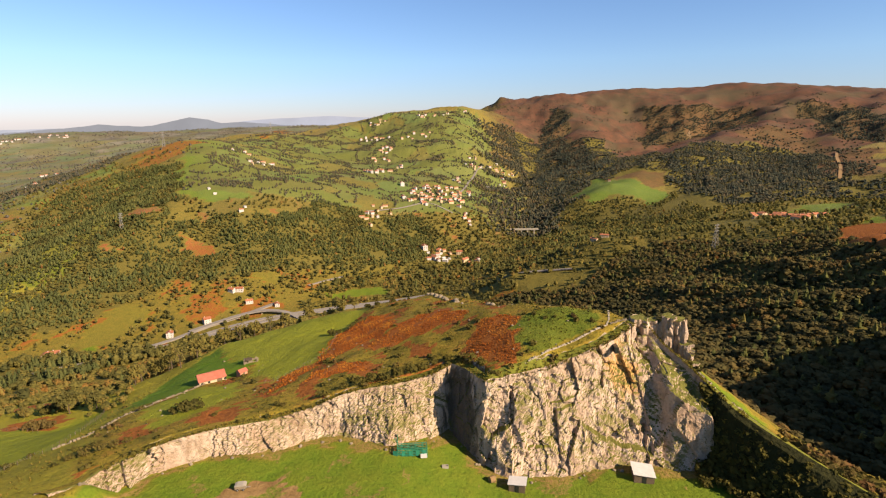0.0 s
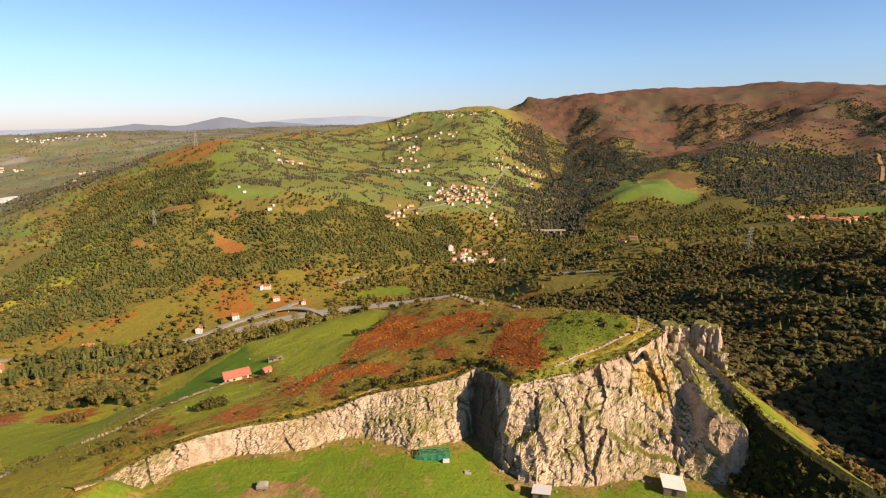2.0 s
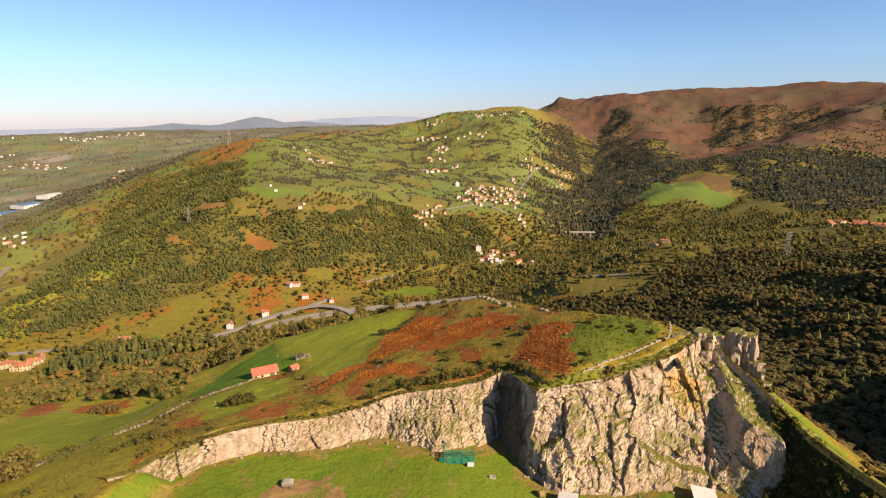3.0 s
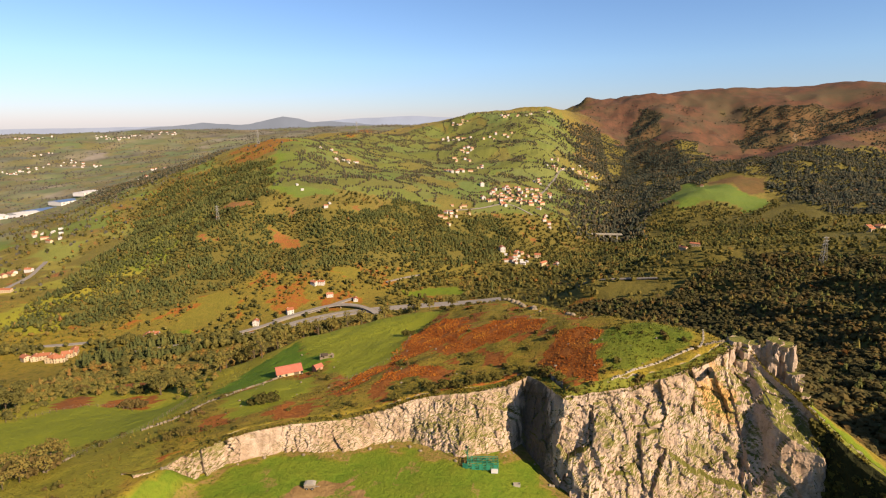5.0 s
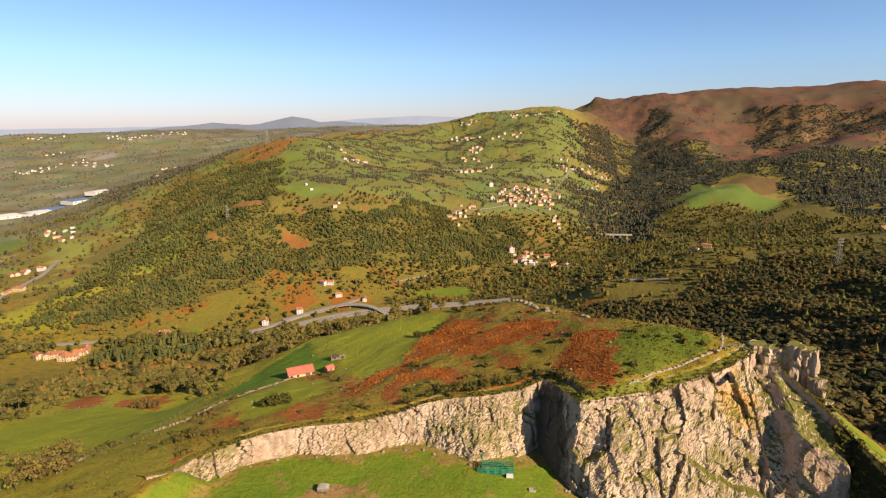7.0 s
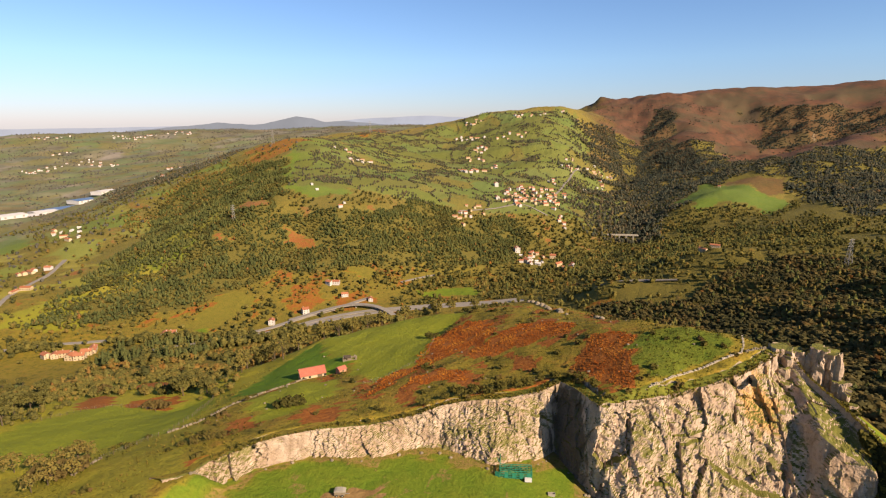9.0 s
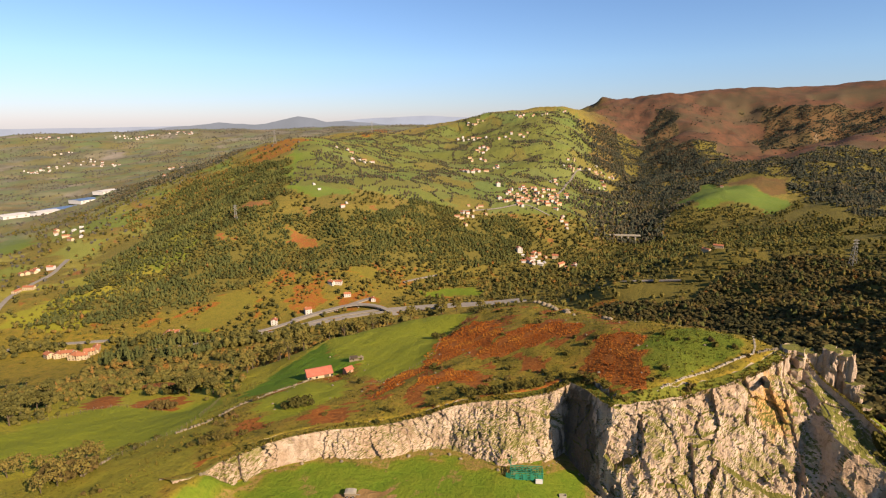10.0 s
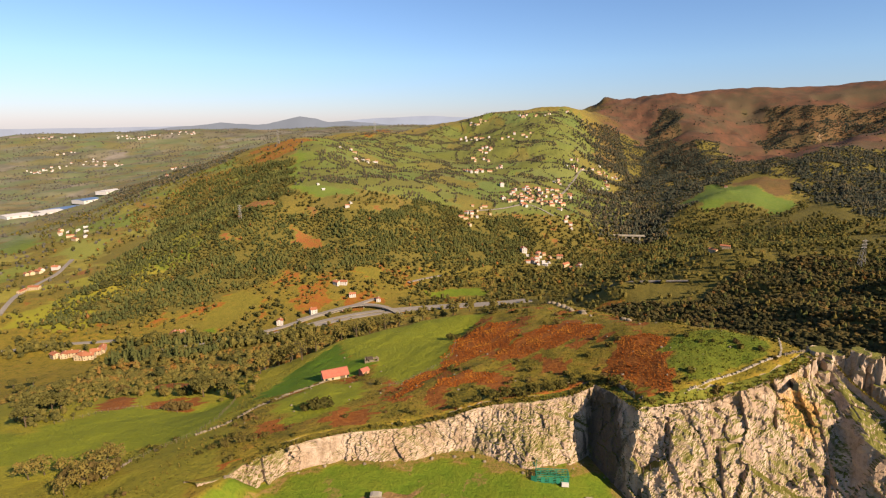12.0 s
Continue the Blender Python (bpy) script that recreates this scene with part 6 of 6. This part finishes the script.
        ob.scale = (s * rnd.uniform(0.9, 1.1), s * rnd.uniform(0.9, 1.1), s)
        tagged(ob, group=group)
        first = first or ob


spread(lambda: tree(7.5, 3.2, 0.25, "dark green round-crowned tree below the meadow", seed=3), [(-149, 172, 1.1), (-139, 173, 0.9), (-426, 308, 1.2), (-447, 335, 1.1), (-176, 125, 1.0), (-186, 142, 1.0), (-187, 146, 0.9), (-190, 139, 1.1), (-460, 328, 1.1), (-229, 181, 1.0)], "trees below the meadow", 5)
spread(lambda: tree(5.2, 3.1, 0.62, "half-bare russet tree beside the pasture", 300, bare=True, seed=4), [(-121, 105, 0.8), (-121, 102, 1.0), (-120, 98, 1.0), (-119, 94, 0.9), (-128, 97, 0.8), (-132, 95, 0.9), (-133, 92, 0.9), (-113, 94, 0.8), (-116, 90, 0.8), (-117, 87, 0.8), (-136, 173, 0.8), (-167, 172, 0.7)], "half-bare trees beside the pasture", 6)
spread(lambda: tree(9, 3.8, 0.55, "olive-brown tree on the edge of the back field", seed=8), [(-128, 225, 1), (-120, 236, 1.1), (-108, 243, 0.9), (-134, 212, 1.0), (-136, 240, 1.2), (-95, 250, 0.8), (-150, 228, 1.0),
       (-118, 250, 1.0), (-142, 200, 0.9), (-60, 252, 0.7), (-48, 250, 0.6), (-84, 254, 0.9), (-130, 256, 1.2), (-160, 245, 1.1), (-70, 262, 1.0)], "trees on the edge of the back field", 7)
spread(lambda: tree(10, 2.8, 0.5, "pale leafless-looking tree with fine branches", 260, bare=True, seed=12), [(-125, 206, 1), (-112, 236, 0.9), (-139, 222, 1.0), (-101, 246, 0.9), (-148, 213, 1)], "bare trees behind the barn", 9)
spread(lambda: shrub(2.2, 0.12, "dark gorse bush on the hill pasture", 340, 2), [(-82.5, 135, 1.1), (-79.5, 136.5, 0.9), (-85, 133.5, 0.7), (-58.7, 207, 0.9), (-56.5, 208, 0.6), (-160, 174, 1.2), (-45, 233, 0.6), (-50, 236, 0.7), (-38, 236, 0.5)],
       "gorse bushes on the pasture", 10)
spread(lambda: shrub(1.5, 0.35, "dark scrubby bush along the top of the rock face", 240, 6), [(-15, 141, 1.1), (-18, 140, 1.3), (-21.5, 138.5, 1.2), (-25, 137, 1.1), (-28.5, 137.3, 1.2), (-32, 136, 1.0), (-12, 143, 0.9), (-36, 134.5, 0.8),
       (-8, 144, 0.9), (-4.5, 142, 1.0), (-1.5, 139.5, 1.2), (1.5, 136, 1.0), (-41, 132, 0.7), (-23, 141, 0.9), (-30, 140.5, 0.8)], "bushes along the rock edge", 11)
spread(lambda: shrub(1.3, 0.5, "low brown-green bush in a row along the slope", 220, 9), [(-91, 112, 1.2), (-88, 113, 1.0), (-94, 110.5, 1.1), (-86, 115, 0.8), (-97, 109, 0.7), (-100, 142, 0.7), (-70, 128, 0.6), (-95, 121, 0.6), (-52, 131, 0.6)],
       "bushes in a row on the slope", 12)
spread(lambda: shrub(2.4, 0.3, "dark brown bush on the quarry floor under the spur", 320, 15), [(57, 121, 1.1), (59, 118, 0.9), (61, 115, 1.0), (60, 121.5, 1.2), (57.5, 124, 0.9), (63, 111.5, 1.0), (55.5, 118, 0.7), (65.5, 108, 0.9)],
       "bushes under the spur", 14)
spread(lambda: shrub(2.0, 0.6, "rust-brown bramble bush on the end of the spur", 300, 14), [(86, 104, 1.0), (90, 101, 1.1), (95, 98, 1.2), (81, 109, 0.8), (101, 95, 1.2), (92, 108, 1.0), (99, 103, 1.2), (107, 97, 1.2), (77, 112, 0.7), (70, 110, 0.8),
       (62, 119, 0.7), (60, 124, 0.8)], "brambles on the spur", 13)
spread(lambda: shrub(2.4, 0.65, "broad rust-brown thicket below the meadow", 360, 16), [(-149, 158, 1.0), (-152, 158, 0.9), (-145, 158, 0.8), (-115, 97, 1.1), (-116, 93, 1.1), (-122, 93, 1.0), (-196, 182, 1.0), (-198, 178, 0.9)], "thickets below the meadow", 15)


def walls_of_stone(name, pts, height, label, mat=None):
    """A drystone wall: rough stones laid in courses along a line of the plan."""
    rnd = random.Random(len(pts) * 7 + int(height * 10))
    bm = bmesh.new()
    for (x0, y0), (x1, y1) in zip(pts, pts[1:]):
        n = max(1, int(math.dist((x0, y0), (x1, y1)) / 0.5))
        turn = math.degrees(math.atan2(y1 - y0, x1 - x0))
        for i in range(n):
            t = (i + rnd.random() * 0.4) / n
            x, y = x0 + (x1 - x0) * t, y0 + (y1 - y0) * t
            z = gz(x, y) - 0.2
            for c in range(2 if rnd.random() < 0.6 else 1):
                s = rnd.uniform(0.14, 0.26)
                box(bm, x - s, y - 0.22 * rnd.uniform(0.8, 1.2), z + c * height * 0.5, x + s, y + 0.2, z + (c + 1) * height * rnd.uniform(0.45, 0.62), turn + rnd.uniform(-14, 14))
    me = bpy.data.meshes.new(name)
    bm.to_mesh(me)
    bm.free()
    me.materials.append(mat or GREY_STONE)
    tagged(new(name, me), label, "wall", kind="structure")


walls_of_stone("drystone_wall", [(3.1, 128.7), (8, 130.6), (13.9, 132.8), (19, 136.2), (24.1, 139.5), (31, 143.4), (36.8, 146.5), (38.2, 150), (39.5, 156.5)], 0.5, "low pale drystone wall along the top of the quarry", PALE_STONE)
walls_of_stone("drystone_wall", [(38, 147), (42, 148.5), (47, 149.8)], 0.7, "tumbled drystone wall near the pinnacle")
walls_of_stone("drystone_wall", [(-94, 168), (-97, 162), (-100, 159), (-102, 150), (-103, 140), (-104, 134), (-106, 125), (-110, 119)], 0.7, "rough drystone wall running down from the barn")
walls_of_stone("drystone_wall", [(-116, 104), (-115, 99), (-114, 94)], 0.6, "tumbled stone wall at the end of the long meadow")
walls_of_stone("drystone_wall", [(-84, 96), (-84, 101), (-83, 104)], 0.5, "low broken wall above the end of the quarry")


def fence(pts, label):
    """Wooden stakes with two wires."""
    ob = tagged(new("fence"), label, "fence")
    ob.matrix_basis = pose(*pts[0], gz(*pts[0]))
    base = Vector((*pts[0], gz(*pts[0])))
    tops = []
    for (x0, y0), (x1, y1) in zip(pts, pts[1:]):
        n = int(math.dist((x0, y0), (x1, y1)) / 2.5)
        for i in range(n):
            x, y = x0 + (x1 - x0) * i / n, y0 + (y1 - y0) * i / n
            p = Vector((x, y, gz(x, y))) - base
            part("post", rod(bmesh.new(), p - Vector((0, 0, 0.3)), p + Vector((0.04, 0.03, 1.25)), 0.08, 0.06, 5), WOOD, ob)
            tops.append(p)
    for k in (0.6, 1.1):
        for a, b in zip(tops, tops[1:]):
            part("wire", rod(bmesh.new(), a + Vector((0, 0, k)), b + Vector((0, 0, k)), 0.008, 0.008, 3), STEEL, ob)


fence([(-130, 165), (-113, 133), (-110, 120), (-113, 112), (-115, 103), (-114, 97)], "weathered stake-and-wire fence along the long meadow")
fence([(-171, 130), (-170, 139), (-170, 149), (-165, 155), (-156, 157), (-142, 152)], "weathered stake fence along the meadow's upper edge")
fence([(-57.5, 209), (-54.5, 195), (-53, 182), (-55, 172), (-63, 160), (-70, 154)], "stake-and-wire fence between field and bracken")


def barn():
    """The long stone barn with a red sheet roof."""
    ob = tagged(new("barn"), "long stone barn with a faded red roof on the green field", "barn")
    w, d, h, rise = 4.8, 8.6, 2.3, 1.3
    ob.matrix_basis = pose(-93.5, 171.5, gz(-93.5, 171.5) - 0.1, 0, 0, -52)
    part("wall", prism(bmesh.new(), [(-w / 2, -1.5), (w / 2, -1.5), (w / 2, h), (0, h + rise), (-w / 2, h)], -d / 2, d / 2), WALL_CREAM, ob)
    for s in (-1, 1):
        k = rise / (w / 2)
        r = part("roof_slope", prism(bmesh.new(), [(0, h + rise + 0.06), (s * (w / 2 + 0.5), h - k * 0.5 + 0.06), (s * (w / 2 + 0.5), h - k * 0.5 + 0.24), (0, h + rise + 0.24)], -d / 2 - 0.4, d / 2 + 0.4), RED_ROOF, ob)
        for i in range(13):
            y = -d / 2 - 0.3 + (d + 0.6) * i / 12
            part("roof_rib", prism(bmesh.new(), [(0, h + rise + 0.24), (s * (w / 2 + 0.5), h - k * 0.5 + 0.24), (s * (w / 2 + 0.5), h - k * 0.5 + 0.30), (0, h + rise + 0.30)], y - 0.06, y + 0.06), RED_ROOF, r)
    part("ridge_cap", solid(-0.25, -d / 2 - 0.4, h + rise + 0.2, 0.25, d / 2 + 0.4, h + rise + 0.36), RED_ROOF, ob)
    part("door", solid(w / 2, 1.5, -0.3, w / 2 + 0.08, 3.2, 2.1), WOOD, ob, "dark wooden barn door")
    for y in (-3.4, -1.2, 4.2):
        part("window", solid(w / 2, y - 0.4, 1.0, w / 2 + 0.06, y + 0.4, 1.7), GLASS, ob)
    part("doorway", solid(-1.2, -d / 2 - 0.06, -0.4, 1.2, -d / 2, 2.2), WOOD, ob, "dark open gable doorway")


def small_shed():
    """A small salmon-coloured hut with a red roof."""
    ob = tagged(new("hut"), "small salmon brick hut with a red tiled roof", "shed")
    ob.matrix_basis = pose(-83.5, 174.5, gz(-83.5, 174.5), 0, 0, -35) @ Matrix.Diagonal((0.75, 0.75, 0.8, 1))
    part("wall", prism(bmesh.new(), [(-1.7, -0.8), (1.7, -0.8), (1.7, 2.2), (0, 3.0), (-1.7, 2.2)], -1.9, 1.9), BRICK, ob)
    for s in (-1, 1):
        part("roof_slope", prism(bmesh.new(), [(0, 3.05), (s * 2.1, 2.08), (s * 2.1, 2.22), (0, 3.2)], -2.2, 2.2), RED_ROOF, ob)
    part("door", solid(1.7, -0.4, 0, 1.76, 0.5, 1.9), WOOD, ob)


def ruin():
    """Grey broken walls of a hut."""
    ob = tagged(new("ruin"), "tumbled grey stone walls of a ruined hut", "ruin")
    ob.matrix_basis = pose(-84.5, 185, gz(-84.5, 185) - 0.5, 0, 0, 20)
    rnd = random.Random(4)
    for x0, y0, x1, y1 in ((-2.6, -1.4, 2.6, -1.0), (-2.6, 1.0, 2.6, 1.4), (-2.6, -1.0, -2.2, 1.0), (2.2, -1.0, 2.6, 1.0)):
        bm = bmesh.new()
        long = x1 - x0 > 1
        n = 9 if long else 4
        for i in range(n):
            a, b = (x0 + (x1 - x0) * i / n, x0 + (x1 - x0) * (i + 1) / n) if long else (x0, x1)
            c, e = (y0, y1) if long else (y0 + (y1 - y0) * i / n, y0 + (y1 - y0) * (i + 1) / n)
            box(bm, a, c, -0.5, b, e, rnd.uniform(0.6, 1.6), rnd.uniform(-3, 3))
        part("wall", bm, GREY_STONE, ob)
    part("roof_sheet", solid(-2.0, -1.6, 1.5, 0.4, 1.2, 1.6, 6), BARK, ob, "rusted sheet laid over the walls")


barn()
small_shed()
ruin()


def boulder(r, seed, mat):
    """A worn angular stone."""
    bm = bmesh.new()
    bmesh.ops.create_icosphere(bm, subdivisions=2, radius=r)
    for v in bm.verts:
        k = 1 + 0.35 * noise.noise(v.co / r * 1.3 + Vector((seed * 3.1, seed, 0))) + 0.15 * noise.noise(v.co / r * 3.1 + Vector((0, seed * 5.3, 0)))
        v.co = Vector((v.co.x * k, v.co.y * k * 0.85, max(v.co.z * k * 0.7, -0.4 * r)))
    me = bpy.data.meshes.new("boulder")
    bm.to_mesh(me)
    bm.free()
    me.materials.append(mat)
    return new("boulder", me)


def boulders():
    """Fallen blocks at the foot of the face and outcrops on the hill."""
    rnd = random.Random(17)
    kinds = [boulder(1.0, i, GREY_STONE) for i in range(6)]
    used = set()

    def put(x, y, s, group, label):
        i = rnd.randrange(6)
        m = pose(x, y, gz(x, y) + s * 0.15, rnd.uniform(-12, 12), rnd.uniform(-12, 12), rnd.uniform(0, 360))
        ob = kinds[i] if i not in used else copy_thing(kinds[i], m)
        used.add(i)
        ob.matrix_basis = m
        ob.scale = (s, s * rnd.uniform(0.8, 1.2), s * rnd.uniform(0.8, 1.1))
        tagged(ob, label, "boulder", group)

    u = [rnd.uniform(3.5, 19.5) for _ in range(28)]
    foot = along(FOOT, np.array(u))
    for (x, y), _ in zip(foot, u):
        put(x + rnd.uniform(-0.5, 0.5), y - rnd.uniform(0.6, 1.8), rnd.uniform(0.15, 0.6), "fallen blocks below the face", "pale limestone block fallen from the rock face")
    for x, y in ((-10, 217), (-13, 221), (-15, 226), (-18, 232), (-20, 236), (-7, 212), (-5, 209), (-16, 229), (-22, 238), (-12, 219), (-8, 214), (6, 190), (4, 193)):
        put(x + rnd.uniform(-1, 1), y + rnd.uniform(-1, 1), rnd.uniform(0.7, 1.6), "outcrops on the hilltop", "pale weathered limestone outcrop on the hilltop")
    for _ in range(60):
        x, y = rnd.uniform(-100, 35), rnd.uniform(125, 200)
        if not inside(np.array([x]), np.array([y]), EDGE + FLOOR_END)[0]:
            put(x, y, rnd.uniform(0.15, 0.45), "stones in the pasture", "small pale stone lying in the pasture")


boulders()


def pinnacle():
    """The split rock tower at the end of the face and the outcrops beside it."""
    for x, y, z0, z1, r, seed in ((54.4, 147.8, 8, 27.6, 2.4, 1), (57.3, 147.2, 6, 27.0, 2.2, 2), (58.6, 144.4, 6, 20.5, 2.0, 3), (60.0, 141.4, 6, 16.6, 1.4, 4), (46.2, 149.0, 16, 26.4, 3.0, 5), (43.0, 147.2, 16, 25.6, 2.3, 6), (49.6, 149.2, 14, 26.0, 2.4, 7)):
        bm = bmesh.new()
        bmesh.ops.create_cone(bm, cap_ends=True, segments=28, radius1=r * 1.3, radius2=r * 1.0, depth=z1 - z0)
        bmesh.ops.subdivide_edges(bm, edges=[e for e in bm.edges if abs(e.verts[0].co.z - e.verts[1].co.z) > 1], cuts=26, use_grid_fill=True)
        for v in bm.verts:
            p = Vector((v.co.x + seed * 9, v.co.y, v.co.z * 0.45))
            d, c = noise.voronoi(p / 2.2)
            k = 1 + 0.32 * (noise.cell(c[0] * 5.1) - 0.5) - max(0, 0.16 - (d[1] - d[0])) * 1.2 + 0.16 * noise.noise(p * 0.9)
            v.co = Vector((v.co.x * k, v.co.y * k, v.co.z + 0.5 * noise.noise(p * 0.7)))
        me = bpy.data.meshes.new("rock_pinnacle")
        bm.to_mesh(me)
        bm.free()
        me.materials.append(ROCK)
        ob = tagged(new("rock_pinnacle", me), "pale cracked limestone pinnacle at the end of the quarry face" if x > 52 else "pale limestone outcrop beside the pinnacle", "rock", "rock pinnacles")
        ob.location = (x, y, (z0 + z1) / 2)


pinnacle()
# solid near-black block, its colour standing in for shade inside the hole
part("cave", solid(37.0, 137.2, 20.6, 38.1, 142, 22.2), GLASS, None)
tagged(bpy.data.objects["cave"], "small dark square hole cut into the ochre rock", "opening", kind="structure")


# ---- things on the quarry floor ----
def cattle_pen():
    """The green steel handling pen with rails, boards, a pale trough and a mast."""
    ob = tagged(new("cattle_pen"), "turquoise-green steel cattle pen with rails and a mast", "pen")
    ob.matrix_basis = pose(-15.8, 121.2, gz(-15.8, 121.2) - 0.1, 0, 0, 9)
    L, W_, H = 7.4, 2.6, 2.2
    for i in range(7):
        for s in (-1, 1):
            x = -L / 2 + L * i / 6
            part("post", rod(bmesh.new(), (x, s * W_ / 2, -0.3), (x, s * W_ / 2, H), 0.07, 0.07, 6), GREEN_STEEL, ob)
    for s in (-1, 1):
        for k in range(5):
            part("rail", solid(-L / 2, s * W_ / 2 - 0.05, 0.3 + k * 0.45, L / 2, s * W_ / 2 + 0.05, 0.48 + k * 0.45), GREEN_STEEL, ob)
    for s in (-1, 1):
        for k in range(5):
            part("end_rail", solid(s * L / 2 - 0.05, -W_ / 2, 0.3 + k * 0.45, s * L / 2 + 0.05, W_ / 2, 0.48 + k * 0.45), GREEN_STEEL, ob)
    for i in range(4):
        x = -L / 2 + 1.0 + i * 1.75
        part("panel", solid(x, -W_ / 2 - 0.09, 0.35, x + 0.9, -W_ / 2 - 0.05, 1.7), GREEN_STEEL, ob)
    for i in range(4):
        part("crossbar", solid(-L / 2 + 0.9 + i * 1.8, -W_ / 2, H - 0.06, -L / 2 + 1.0 + i * 1.8, W_ / 2, H + 0.06), GREEN_STEEL, ob)
    part("trough", solid(L / 2 - 1.7, -W_ / 2 - 0.8, 0, L / 2 - 0.1, -W_ / 2 - 0.15, 0.8), PALE_ROOF, ob, "pale feed trough")
    bm = rod(bmesh.new(), (-L / 2 - 0.2, 0.2, -0.2), (-L / 2 + 0.1, 0.3, 5.6), 0.12, 0.07, 6)
    rod(bm, (-L / 2 + 0.05, 0.3, 3.2), (-L / 2 - 0.8, 0.1, 4.6), 0.06)
    part("mast", bm, GREEN_STEEL, ob)
    part("gate", solid(-L / 2 - 1.2, -W_ / 2 + 0.1, 0.2, -L / 2 - 0.1, -W_ / 2 + 0.2, 1.8, -20), GREEN_STEEL, ob)


def feed_cart():
    """A small pale-roofed feed trailer."""
    ob = tagged(new("feed_trailer"), "small grey feed trailer with a pale curved top on bare earth", "trailer")
    ob.matrix_basis = pose(-53, 104.6, gz(-53, 104.6), 0, 0, 12) @ Matrix.Diagonal((0.8, 0.8, 0.8, 1))
    bm = solid(-1.5, -0.85, 0.5, 1.5, 0.85, 1.5)
    part("body", bm, GREY_STONE, ob)
    part("top", prism(bmesh.new(), [(-1.6, 1.5), (1.6, 1.5), (1.5, 1.75), (0.8, 1.95), (-0.8, 1.95), (-1.5, 1.75)], -0.95, 0.95), CONCRETE, ob)
    for x in (-0.8, 0.8):
        for s in (-1, 1):
            w = part("wheel", rod(bmesh.new(), (x, s * 0.7, 0.35), (x, s * 0.95, 0.35), 0.36, 0.36, 14), GLASS, ob)
            part("rim", rod(bmesh.new(), (x, s * 0.94, 0.35), (x, s * 0.97, 0.35), 0.18, 0.18, 10), STEEL, w)
    part("drawbar", solid(1.5, -0.08, 0.5, 2.6, 0.08, 0.62), STEEL, ob)
    part("hatch", solid(-1.56, -0.5, 0.7, -1.5, 0.5, 1.4), GLASS, ob)


def low_shed(x, y, w, d, h0, h1, turn, label, panels):
    """A low hut under a lean-to sheet roof."""
    ob = tagged(new("shed"), label, "shed", "sheds on the quarry floor")
    ob.matrix_basis = pose(x, y, gz(x, y), 0, 0, turn)
    part("wall", prism(bmesh.new(), [(-w / 2, -0.5), (w / 2, -0.5), (w / 2, h1), (-w / 2, h0)], -d / 2, d / 2), WOOD, ob)
    for i in range(panels):
        y0, y1 = -d / 2 - 0.3 + (d + 0.6) * i / panels, -d / 2 - 0.3 + (d + 0.6) * (i + 1) / panels
        part("roof_sheet", prism(bmesh.new(), [(-w / 2 - 0.3, h0 + 0.02 + 0.02 * (i % 2)), (w / 2 + 0.3, h1 + 0.02 + 0.02 * (i % 2)), (w / 2 + 0.3, h1 + 0.1 + 0.02 * (i % 2)), (-w / 2 - 0.3, h0 + 0.1 + 0.02 * (i % 2))], y0, y1), PALE_ROOF, ob)
    part("door", solid(-0.5, -d / 2 - 0.05, 0, 0.5, -d / 2, 1.7), GLASS, ob)


cattle_pen()
feed_cart()
low_shed(41.3, 120.4, 4.7, 4.9, 2.3, 1.9, -6, "low brown hut with a wide white sheet roof", 5)
low_shed(10.2, 114.4, 3.8, 2.8, 1.9, 2.3, -10, "small wooden hut with a cream and grey sheet roof", 2)


def hay_bale(x, y):
    ob = tagged(new("hay_bale"), "round brown hay bale at the foot of the face", "bale")
    ob.matrix_basis = pose(x, y, gz(x, y) + 0.75, 0, 0, 30)
    part("straw", rod(bmesh.new(), (-0.65, 0, 0), (0.65, 0, 0), 0.8, 0.8, 20), STRAW, ob)
    for k in (-0.4, 0, 0.4):
        part("twine", rod(bmesh.new(), (k - 0.03, 0, 0), (k + 0.03, 0, 0), 0.82, 0.82, 20), WOOD, ob)


hay_bale(4.2, 116.2)
trough = new("trough")
trough.matrix_basis = pose(-7.3, 118.2, gz(-7.3, 118.2), 0, 0, 10)
tagged(trough, "small pale concrete water trough on the grass", "trough")
for _n, _b in (("base", (-0.8, -0.4, -0.1, 0.8, 0.4, 0.12)), ("side", (-0.8, -0.4, 0.12, 0.8, -0.3, 0.6)), ("side", (-0.8, 0.3, 0.12, 0.8, 0.4, 0.6)), ("end", (-0.8, -0.3, 0.12, -0.7, 0.3, 0.6)), ("end", (0.7, -0.3, 0.12, 0.8, 0.3, 0.6))):
    part(_n, solid(*_b), CONCRETE, trough)
